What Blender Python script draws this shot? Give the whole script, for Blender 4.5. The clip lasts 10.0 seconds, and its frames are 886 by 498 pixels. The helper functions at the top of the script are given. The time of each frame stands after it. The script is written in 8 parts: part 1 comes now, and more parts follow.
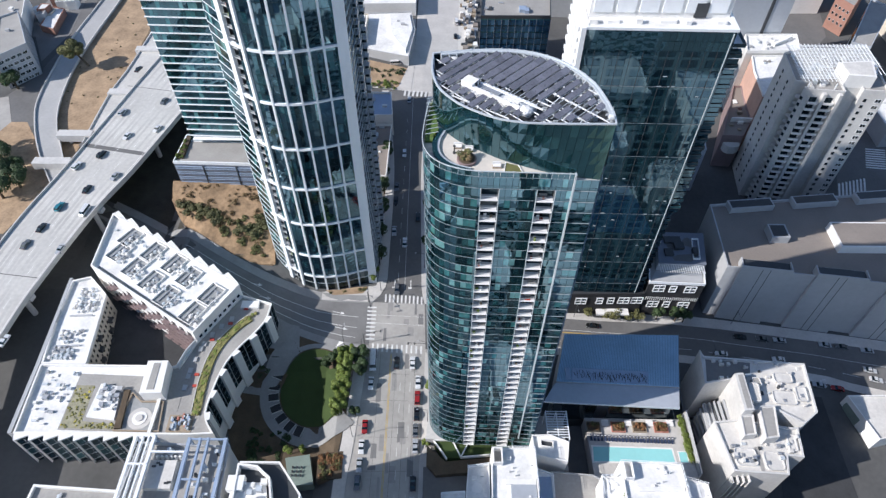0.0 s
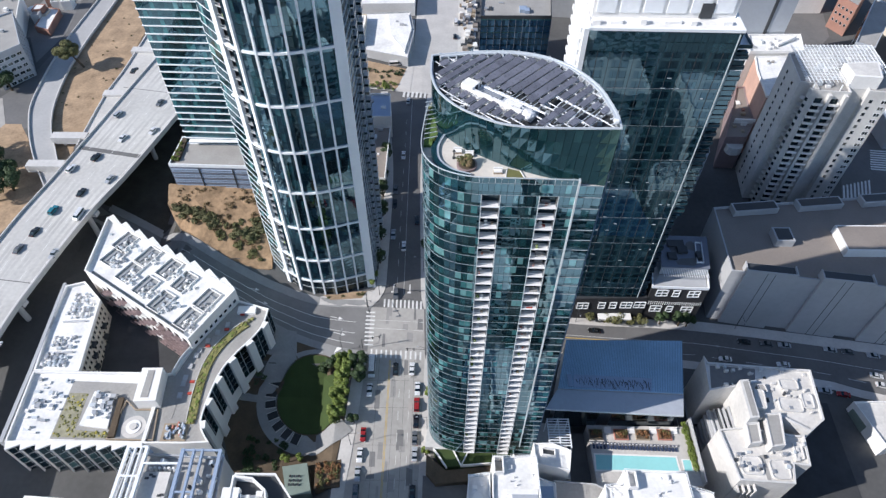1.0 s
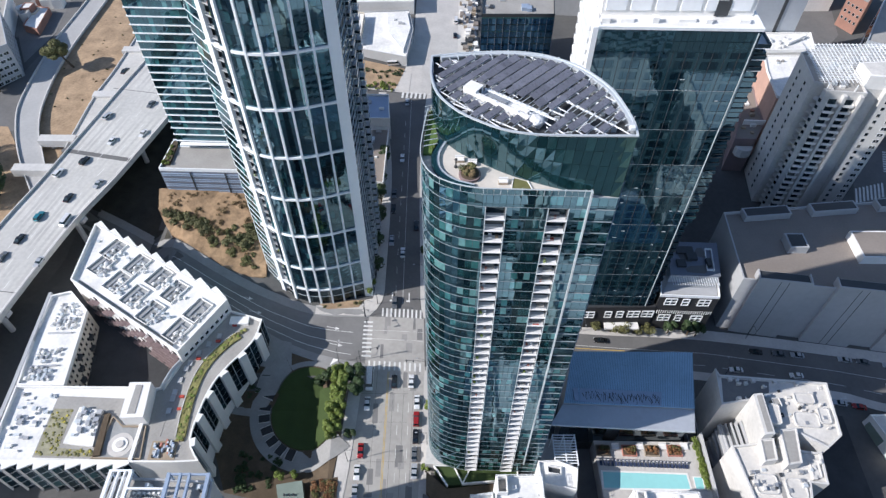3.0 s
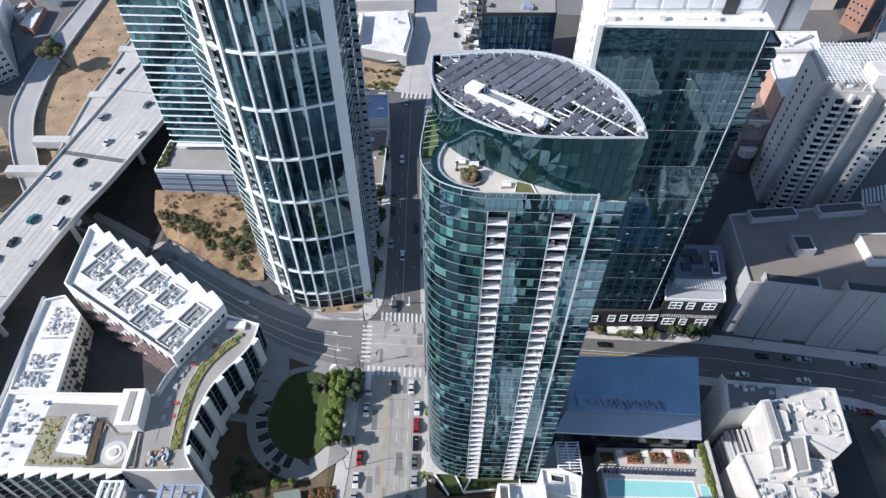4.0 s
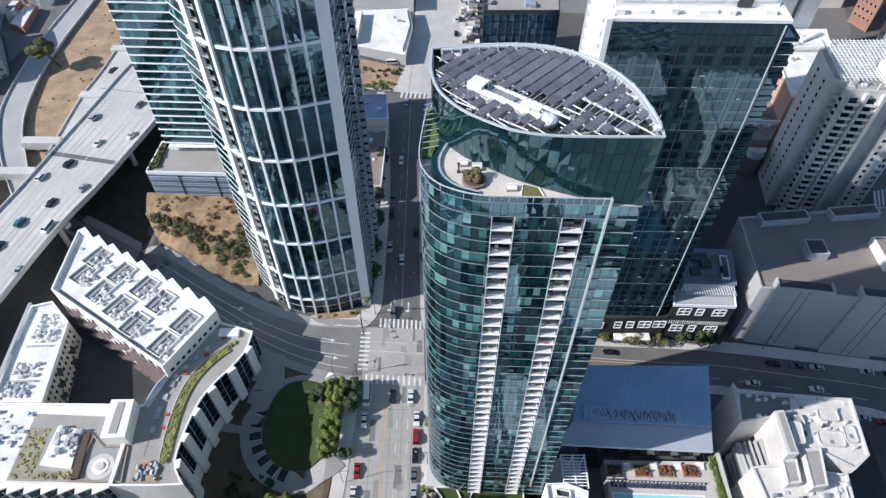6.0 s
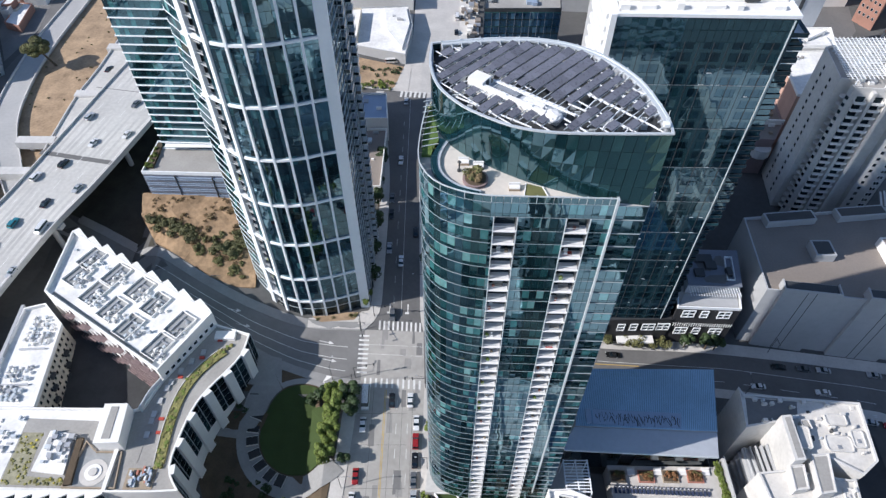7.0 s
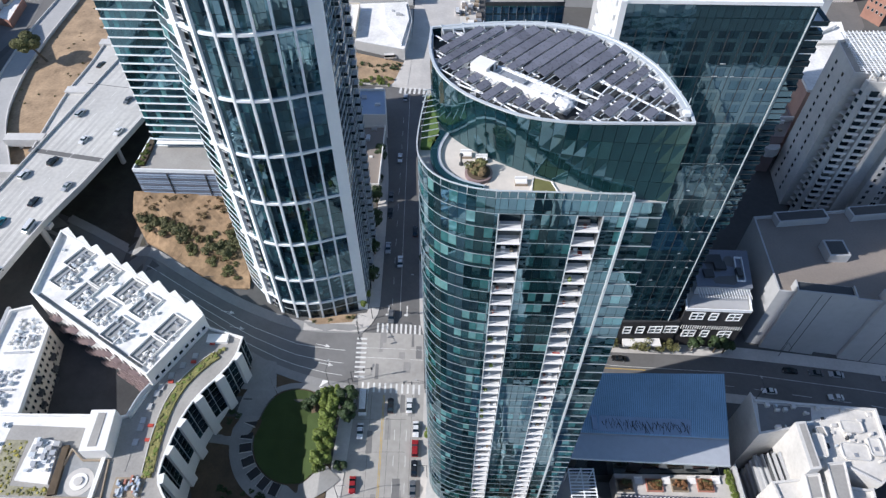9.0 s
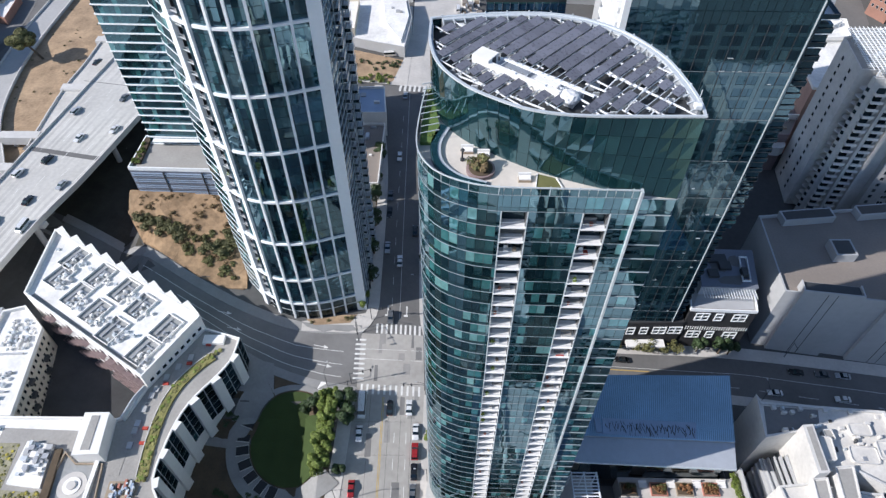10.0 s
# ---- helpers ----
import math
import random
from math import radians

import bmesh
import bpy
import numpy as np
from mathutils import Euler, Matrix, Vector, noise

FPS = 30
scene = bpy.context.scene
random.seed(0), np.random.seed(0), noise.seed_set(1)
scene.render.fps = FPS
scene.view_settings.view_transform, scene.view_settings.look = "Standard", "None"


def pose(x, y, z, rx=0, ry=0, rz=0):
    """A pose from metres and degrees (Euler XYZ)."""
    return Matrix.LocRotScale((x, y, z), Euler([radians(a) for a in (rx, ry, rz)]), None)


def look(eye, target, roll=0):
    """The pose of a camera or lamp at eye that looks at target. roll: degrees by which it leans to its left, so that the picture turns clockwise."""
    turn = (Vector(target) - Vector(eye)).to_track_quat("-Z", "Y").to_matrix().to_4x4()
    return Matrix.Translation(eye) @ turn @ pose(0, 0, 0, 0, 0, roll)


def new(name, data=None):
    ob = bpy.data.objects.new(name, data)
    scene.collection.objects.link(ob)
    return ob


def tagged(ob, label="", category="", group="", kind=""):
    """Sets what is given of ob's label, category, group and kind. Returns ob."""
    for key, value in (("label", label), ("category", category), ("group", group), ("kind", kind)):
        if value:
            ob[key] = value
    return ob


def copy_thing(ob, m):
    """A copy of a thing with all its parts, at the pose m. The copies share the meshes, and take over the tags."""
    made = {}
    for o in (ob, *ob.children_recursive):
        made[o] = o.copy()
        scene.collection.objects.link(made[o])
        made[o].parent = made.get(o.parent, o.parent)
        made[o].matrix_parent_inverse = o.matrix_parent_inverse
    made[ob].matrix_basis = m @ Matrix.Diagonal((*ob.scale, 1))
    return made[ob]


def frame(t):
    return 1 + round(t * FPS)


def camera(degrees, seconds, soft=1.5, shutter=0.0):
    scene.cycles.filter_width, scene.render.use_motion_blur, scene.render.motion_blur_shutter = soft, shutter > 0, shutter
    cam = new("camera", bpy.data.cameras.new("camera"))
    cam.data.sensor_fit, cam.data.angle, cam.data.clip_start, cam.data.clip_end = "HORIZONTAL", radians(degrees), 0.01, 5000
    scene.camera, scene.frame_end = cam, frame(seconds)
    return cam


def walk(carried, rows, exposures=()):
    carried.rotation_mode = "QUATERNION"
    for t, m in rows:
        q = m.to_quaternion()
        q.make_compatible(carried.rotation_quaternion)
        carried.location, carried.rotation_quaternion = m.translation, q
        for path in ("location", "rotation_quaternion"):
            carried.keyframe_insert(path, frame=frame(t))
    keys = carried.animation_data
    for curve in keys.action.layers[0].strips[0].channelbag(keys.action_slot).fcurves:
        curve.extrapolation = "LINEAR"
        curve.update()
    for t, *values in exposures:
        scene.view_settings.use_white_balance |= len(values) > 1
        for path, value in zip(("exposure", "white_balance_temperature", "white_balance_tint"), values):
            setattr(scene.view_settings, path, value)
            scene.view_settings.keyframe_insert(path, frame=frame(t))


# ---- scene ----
cam = camera(68.57, 10.0, 1.35)
PATH = [
    (0, 10.66, -126.32, 199.74, 40.289, -0.313, 0.369),
    (0.5, 10.74, -124.66, 198.92, 40.281, -0.303, 0.341),
    (1, 10.68, -122.80, 197.91, 40.277, -0.291, 0.303),
    (1.5, 10.63, -120.80, 196.79, 40.263, -0.300, 0.265),
    (2, 10.52, -118.81, 195.62, 40.231, -0.297, 0.238),
    (2.5, 10.45, -116.87, 194.45, 40.189, -0.286, 0.225),
    (4, 10.36, -111.66, 190.86, 40.160, -0.207, 0.193),
    (4.5, 10.32, -110.17, 189.61, 40.184, -0.195, 0.184),
    (5, 10.30, -108.78, 188.38, 40.222, -0.184, 0.175),
    (5.5, 10.28, -107.46, 187.14, 40.249, -0.179, 0.178),
    (7, 10.31, -103.83, 183.28, 40.350, -0.159, 0.195),
    (7.5, 10.30, -102.70, 181.94, 40.366, -0.162, 0.194),
    (8, 10.29, -101.63, 180.66, 40.369, -0.159, 0.202),
    (8.5, 10.25, -100.52, 179.33, 40.380, -0.155, 0.212),
    (9, 10.22, -99.48, 178.01, 40.378, -0.159, 0.199),
    (9.5, 10.19, -98.42, 176.68, 40.380, -0.157, 0.189),
    (10, 10.19, -97.41, 175.39, 40.367, -0.145, 0.211),
]
walk(cam, [(t, pose(*row)) for t, *row in PATH], [(0.0, 0.08, 6150.0, 13.0), (10.0, 0.08, 6150.0, 13.0)])

# ---- light ----
SUN_EL, SUN_DIR = 34.0, 15.5          # degrees: height; heading of the shadows from +x towards +y
world = bpy.data.worlds.new("world")
scene.world = world
world.use_nodes = True
wn = world.node_tree.nodes
sky = wn.new("ShaderNodeTexSky")
sky.sky_type = "NISHITA"
sky.sun_disc = False
sky.sun_elevation = radians(SUN_EL)
sky.sun_rotation = radians(270 - SUN_DIR)
sky.air_density, sky.dust_density, sky.ozone_density = 1.0, 0.6, 2.0
wn["Background"].inputs["Strength"].default_value = 0.13
world.node_tree.links.new(sky.outputs[0], wn["Background"].inputs["Color"])
sun = new("sun", bpy.data.lights.new("sun", "SUN"))
sun.data.energy, sun.data.angle, sun.data.color = 5.4, radians(0.53), (1.0, 0.945, 0.87)
ca, sa, ce, se = (math.cos(radians(SUN_DIR)), math.sin(radians(SUN_DIR)), math.cos(radians(SUN_EL)), math.sin(radians(SUN_EL)))
sun.matrix_world = look((-300 * ca * ce, -300 * sa * ce, 300 * se), (0, 0, 0))
scene.view_settings.exposure = 0.0

# ---- materials ----
def node_mat(name):
    m = bpy.data.materials.new(name)
    m.use_nodes = True
    n, l = m.node_tree.nodes, m.node_tree.links
    return m, n, l, n["Principled BSDF"]


def math_node(n, l, op, a, b):
    k = n.new("ShaderNodeMath")
    k.operation = op
    for i, v in enumerate((a, b)):
        if isinstance(v, (int, float)):
            k.inputs[i].default_value = v
        else:
            l.new(v, k.inputs[i])
    return k.outputs[0]


def pbr(name, col, rough=0.7, var=0.3, big=0.12, small=1.6, bump=0.15, metal=0.0, island=0.0, each=0.0, spec=0.4):
    """A surface with large stains, fine grain and relief, in metres of the world."""
    m, n, l, p = node_mat(name)
    geo = n.new("ShaderNodeNewGeometry")
    outs = []
    for sc, det in ((big, 4.0), (small, 6.0), (small * 9, 2.0)):
        k = n.new("ShaderNodeTexNoise")
        k.inputs["Scale"].default_value, k.inputs["Detail"].default_value = sc, det
        l.new(geo.outputs["Position"], k.inputs["Vector"])
        outs.append(k.outputs["Fac"])
    v = math_node(n, l, "MULTIPLY", math_node(n, l, "SUBTRACT", outs[0], 0.5), var * 1.5)
    w = math_node(n, l, "MULTIPLY", math_node(n, l, "SUBTRACT", outs[1], 0.5), var)
    v = math_node(n, l, "ADD", math_node(n, l, "ADD", v, w), 1.0)
    if island:
        r = math_node(n, l, "MULTIPLY", math_node(n, l, "SUBTRACT", geo.outputs["Random Per Island"], 0.5), island)
        v = math_node(n, l, "ADD", v, r)
    if each:
        inf = n.new("ShaderNodeObjectInfo")
        r = math_node(n, l, "MULTIPLY", math_node(n, l, "SUBTRACT", inf.outputs["Random"], 0.5), each)
        v = math_node(n, l, "ADD", v, r)
    sc = n.new("ShaderNodeVectorMath")
    sc.operation = "SCALE"
    sc.inputs[0].default_value = col
    l.new(v, sc.inputs["Scale"])
    l.new(sc.outputs[0], p.inputs["Base Color"])
    rr = math_node(n, l, "ADD", math_node(n, l, "MULTIPLY", math_node(n, l, "SUBTRACT", outs[1], 0.5), 0.3), rough)
    l.new(rr, p.inputs["Roughness"])
    p.inputs["Metallic"].default_value = metal
    p.inputs["Specular IOR Level"].default_value = spec
    if bump:
        b = n.new("ShaderNodeBump")
        b.inputs["Strength"].default_value, b.inputs["Distance"].default_value = bump, 0.2
        l.new(outs[1], b.inputs["Height"])
        l.new(b.outputs[0], p.inputs["Normal"])
    return m


def facade_glass(name, stops, ior=2.3, rough=0.025, each=False, wave=0.03, tint=(0.48, 0.83, 1.0)):
    """Coated window glass: each pane takes one of the tints (from, colour): bare glass, drawn blinds, curtains, painted
    reflections.
    """
    m, n, l, p = node_mat(name)
    geo = n.new("ShaderNodeNewGeometry")
    ramp = n.new("ShaderNodeValToRGB")
    ramp.color_ramp.interpolation = "CONSTANT"
    el = ramp.color_ramp.elements
    while len(el) < len(stops):
        el.new(0.5)
    for e, (at, c) in zip(el, stops):
        e.position, e.color = at, (*c, 1)
    if each:
        inf = n.new("ShaderNodeObjectInfo")
        l.new(inf.outputs["Random"], ramp.inputs[0])
    else:
        l.new(geo.outputs["Random Per Island"], ramp.inputs[0])
    nz = n.new("ShaderNodeTexNoise")
    nz.inputs["Scale"].default_value, nz.inputs["Detail"].default_value = 0.9, 3.0
    l.new(geo.outputs["Position"], nz.inputs["Vector"])
    v = math_node(n, l, "ADD", math_node(n, l, "MULTIPLY", nz.outputs["Fac"], 0.9), 0.55)
    sc = n.new("ShaderNodeVectorMath")
    sc.operation = "SCALE"
    l.new(ramp.outputs["Color"], sc.inputs[0])
    l.new(v, sc.inputs["Scale"])
    l.new(sc.outputs[0], p.inputs["Base Color"])
    p.inputs["Roughness"].default_value, p.inputs["IOR"].default_value = rough, ior
    p.inputs["Specular Tint"].default_value = (*tint, 1)
    nb = n.new("ShaderNodeTexNoise")
    nb.inputs["Scale"].default_value, nb.inputs["Detail"].default_value = 0.35, 1.0
    l.new(geo.outputs["Position"], nb.inputs["Vector"])
    b = n.new("ShaderNodeBump")
    b.inputs["Strength"].default_value, b.inputs["Distance"].default_value = wave, 0.5
    l.new(nb.outputs["Fac"], b.inputs["Height"])
    l.new(b.outputs[0], p.inputs["Normal"])
    return m


# The brighter teal and navy tints stand in for reflections on the panes.
TEAL = [(0.0, (0.004, 0.014, 0.019)), (0.38, (0.008, 0.031, 0.037)), (0.64, (0.015, 0.062, 0.068)), (0.83, (0.045, 0.155, 0.158)), (0.94, (0.14, 0.30, 0.30))]
NAVY = [(0.0, (0.004, 0.010, 0.017)), (0.45, (0.008, 0.023, 0.034)), (0.72, (0.015, 0.052, 0.063)), (0.93, (0.036, 0.10, 0.108))]
FOREST = [(0.0, (0.003, 0.010, 0.015)), (0.5, (0.005, 0.018, 0.026)), (0.8, (0.008, 0.030, 0.038)), (0.95, (0.04, 0.08, 0.09))]
M = dict(
    glass_teal=facade_glass("teal coated glass", TEAL, ior=2.75),
    glass_teal_each=facade_glass("teal coated glass pane", TEAL, ior=2.8, each=True, wave=0.05),
    glass_navy=facade_glass("navy coated glass", NAVY, ior=2.6),
    glass_navy_each=facade_glass("navy coated glass pane", NAVY, each=True),
    glass_forest=facade_glass("forest green coated glass", FOREST, ior=2.2, tint=(0.42, 0.76, 1.0)),
    glass_spandrel=facade_glass("dark green spandrel glass", [(0.0, (0.004, 0.016, 0.019)), (0.5, (0.006, 0.022, 0.026)), (0.85, (0.010, 0.034, 0.038))], ior=2.5),
    glass_pier=facade_glass("blue-green pier glass", [(0.0, (0.013, 0.036, 0.046)), (0.5, (0.016, 0.043, 0.054)), (0.85, (0.022, 0.054, 0.066))], ior=2.3, tint=(0.55, 0.84, 1.0)),
    glass_blue=facade_glass("blue office glass", [(0.0, (0.014, 0.042, 0.085)), (0.5, (0.024, 0.065, 0.12)), (0.85, (0.06, 0.13, 0.21))], ior=2.2),
    glass_crown=facade_glass("green crown glass", [(0.0, (0.006, 0.024, 0.027)), (0.5, (0.009, 0.031, 0.034)), (0.8, (0.014, 0.044, 0.046))], ior=2.4),
    glass_win=facade_glass("window glass", [(0.0, (0.008, 0.012, 0.016)), (0.6, (0.02, 0.03, 0.035)), (0.9, (0.12, 0.12, 0.11))], ior=1.6, rough=0.08, each=True),
    balcony_floor=pbr("balcony floor coating", (0.80, 0.80, 0.79), 0.7, 0.15, 0.3, 1.5, 0.05),
    slab_line=pbr("grey metal slab cover", (0.29, 0.33, 0.35), 0.5, 0.15),
    louvre=pbr("dark blue-grey louvres", (0.17, 0.19, 0.23), 0.6, 0.2),
    alu=pbr("pale aluminium", (0.62, 0.66, 0.68), 0.45, 0.1, metal=0.3),
    white_frame=pbr("white painted concrete frame", (0.84, 0.86, 0.87), 0.55, 0.10, 0.08, 0.9, 0.05),
    # Dark grey puts the shade of recesses and balcony sides into the colour.
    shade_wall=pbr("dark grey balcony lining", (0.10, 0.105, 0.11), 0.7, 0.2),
    white_wall=pbr("white render", (0.80, 0.79, 0.76), 0.75, 0.14, 0.1, 0.8, 0.05),
    white_roof=pbr("white roof membrane", (0.76, 0.755, 0.73), 0.7, 0.42, 0.12, 0.9, 0.08),
    cream=pbr("cream render", (0.60, 0.55, 0.46), 0.8, 0.2, 0.15, 1.0, 0.1),
    grey_wall=pbr("grey board-marked concrete", (0.42, 0.43, 0.44), 0.8, 0.22, 0.06, 0.5, 0.1),
    grey_roof=pbr("grey gravel roof", (0.34, 0.33, 0.31), 0.9, 0.35, 0.12, 1.4, 0.3),
    tan_roof=pbr("tan gravel roof", (0.245, 0.215, 0.19), 0.9, 0.3, 0.08, 1.5, 0.25),
    concrete=pbr("pavement concrete", (0.54, 0.52, 0.49), 0.85, 0.28, 0.15, 1.2, 0.15),
    terrace_floor=pbr("warm pale terrace paving", (0.60, 0.555, 0.50), 0.85, 0.25, 0.25, 1.4, 0.1),
    pale_conc=pbr("pale bridge concrete", (0.56, 0.55, 0.53), 0.85, 0.3, 0.07, 0.7, 0.15),
    ramp_deck=pbr("weathered ramp concrete", (0.40, 0.40, 0.395), 0.85, 0.3, 0.06, 0.8, 0.1),
    deck=pbr("freeway concrete deck", (0.53, 0.52, 0.49), 0.85, 0.35, 0.05, 0.8, 0.1),
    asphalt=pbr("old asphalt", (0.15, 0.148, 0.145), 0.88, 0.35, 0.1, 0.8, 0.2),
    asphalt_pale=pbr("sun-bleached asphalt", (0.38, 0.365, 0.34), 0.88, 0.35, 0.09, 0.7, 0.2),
    ground=pbr("city ground", (0.10, 0.10, 0.098), 0.9, 0.5, 0.05, 0.6, 0.2),
    paint=pbr("worn white road paint", (0.68, 0.68, 0.66), 0.7, 0.4, 0.6, 4.0, 0.0),
    yellow=pbr("worn yellow road paint", (0.52, 0.36, 0.10), 0.7, 0.4, 0.6, 4.0, 0.0),
    dirt=pbr("dry dirt and straw", (0.37, 0.265, 0.17), 0.95, 0.8, 0.16, 0.9, 0.6),
    dirt_brown=pbr("brown dry soil and straw", (0.30, 0.205, 0.122), 0.95, 1.0, 0.14, 0.7, 0.8),
    lawn=pbr("mown lawn", (0.044, 0.070, 0.020), 0.95, 0.4, 0.2, 3.0, 0.5),
    soil=pbr("planting soil and mulch", (0.10, 0.075, 0.05), 0.95, 0.6, 0.3, 2.0, 0.5),
    leaf=pbr("leaves", (0.135, 0.18, 0.035), 0.6, 0.5, 0.3, 1.2, 0.0, island=0.9),
    leaf_dark=pbr("dark leaves", (0.04, 0.07, 0.025), 0.6, 0.5, 0.3, 1.2, 0.0, island=0.9),
    leaf_olive=pbr("dry olive leaves", (0.13, 0.13, 0.05), 0.7, 0.5, 0.3, 1.2, 0.0, island=0.9),
    leaf_dry=pbr("dry brown leaves", (0.20, 0.145, 0.075), 0.8, 0.5, 0.3, 1.2, 0.0, island=0.8),
    leaf_rust=pbr("rust coloured leaves", (0.22, 0.11, 0.05), 0.7, 0.5, 0.3, 1.2, 0.0, island=0.9),
    sedum=pbr("sedum roof", (0.22, 0.21, 0.08), 0.95, 0.9, 0.6, 2.5, 0.6),
    bark=pbr("bark", (0.10, 0.075, 0.05), 0.95, 0.4, 1.0, 6.0, 0.4),
    solar=pbr("solar cells", (0.165, 0.17, 0.20), 0.3, 0.2, 0.3, 2.0, 0.0, each=0.4, spec=0.6),
    steel=pbr("galvanised steel", (0.50, 0.51, 0.52), 0.45, 0.2, 0.5, 4.0, 0.0, metal=0.6),
    dark_steel=pbr("dark painted steel", (0.05, 0.055, 0.06), 0.5, 0.3, 0.5, 3.0, 0.0),
    black_wall=pbr("black brick", (0.030, 0.031, 0.034), 0.8, 0.4, 0.3, 3.0, 0.2),
    blue_roof=pbr("blue standing-seam metal roof", (0.40, 0.58, 0.71), 0.4, 0.28, 0.1, 0.7, 0.0, metal=0.1),
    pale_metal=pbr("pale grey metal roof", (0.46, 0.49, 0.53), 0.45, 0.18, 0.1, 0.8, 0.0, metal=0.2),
    salmon=pbr("salmon painted brick", (0.52, 0.33, 0.26), 0.85, 0.25, 0.2, 2.0, 0.2),
    stucco=pbr("weathered off-white stucco", (0.60, 0.59, 0.565), 0.8, 0.32, 0.12, 0.9, 0.08),
    shaded_soil=pbr("dark leaf litter and soil", (0.045, 0.043, 0.035), 0.95, 0.8, 0.2, 1.2, 0.5),
    brick=pbr("red brick", (0.31, 0.17, 0.13), 0.9, 0.35, 0.2, 2.5, 0.3),
    orange=pbr("orange cladding", (0.62, 0.22, 0.07), 0.6, 0.2, 0.2, 1.0, 0.0),
    mauve=pbr("faded mauve painted metal", (0.27, 0.20, 0.195), 0.7, 0.3, 0.3, 2.0, 0.0),
    well_floor=pbr("pale grey plant deck", (0.30, 0.31, 0.31), 0.85, 0.4, 0.2, 1.4, 0.1),
    terracotta=pbr("terracotta paving", (0.45, 0.20, 0.15), 0.85, 0.3, 0.4, 2.0, 0.1),
    water=pbr("pool water", (0.32, 0.68, 0.68), 0.06, 0.12, 0.15, 0.8, 0.05),
    timber=pbr("weathered timber", (0.33, 0.27, 0.20), 0.8, 0.35, 0.4, 3.0, 0.2),
    navy_cloth=pbr("navy cushions", (0.035, 0.05, 0.10), 0.9, 0.3, 0.8, 4.0, 0.0),
    white_cloth=pbr("white fabric", (0.78, 0.77, 0.75), 0.9, 0.1, 0.8, 4.0, 0.0),
    red_cloth=pbr("red cushions", (0.45, 0.07, 0.05), 0.9, 0.3, 0.8, 4.0, 0.0),
    tyre=pbr("tyre rubber", (0.02, 0.02, 0.02), 0.9, 0.2, 1.0, 5.0, 0.0),
    lamp_red=pbr("red lamp lens", (0.4, 0.02, 0.02), 0.3, 0.1, 1.0, 5.0, 0.0),
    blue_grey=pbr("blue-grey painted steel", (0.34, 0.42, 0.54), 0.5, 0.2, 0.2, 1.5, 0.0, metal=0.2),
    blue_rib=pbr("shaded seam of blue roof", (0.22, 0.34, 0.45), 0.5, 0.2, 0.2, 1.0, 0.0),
    pale_roof=pbr("pale weathered roof coating", (0.62, 0.60, 0.56), 0.8, 0.35, 0.2, 1.1, 0.1),
    asphalt_worn=pbr("patched pale asphalt", (0.30, 0.292, 0.28), 0.88, 0.35, 0.12, 0.8, 0.2),
    asphalt_mid=pbr("grey worn asphalt", (0.19, 0.188, 0.185), 0.88, 0.35, 0.09, 0.7, 0.2),
    deck_stain=pbr("wheel-worn deck concrete", (0.475, 0.467, 0.445), 0.85, 0.4, 0.06, 0.8, 0.1),
    sedum_pale=pbr("thin yellow-grey sedum", (0.30, 0.285, 0.20), 0.95, 0.7, 0.5, 2.5, 0.4),
    leaf_yellow=pbr("yellow sedum", (0.42, 0.36, 0.07), 0.9, 0.5, 0.5, 2.0, 0.2),
    path_grey=pbr("grey park paving", (0.28, 0.28, 0.275), 0.9, 0.3, 0.2, 1.2, 0.15),
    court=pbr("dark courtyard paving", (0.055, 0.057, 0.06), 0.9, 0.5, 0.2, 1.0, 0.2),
    leaf_scrub=pbr("scrub leaves", (0.105, 0.105, 0.045), 0.7, 0.5, 0.3, 1.2, 0.0, island=0.9),
    lawn_bright=pbr("watered terrace lawn", (0.10, 0.16, 0.045), 0.95, 0.5, 0.2, 3.0, 0.5),
    turf=pbr("grey-green terrace paving", (0.20, 0.25, 0.22), 0.85, 0.25, 0.3, 1.5, 0.1),
)

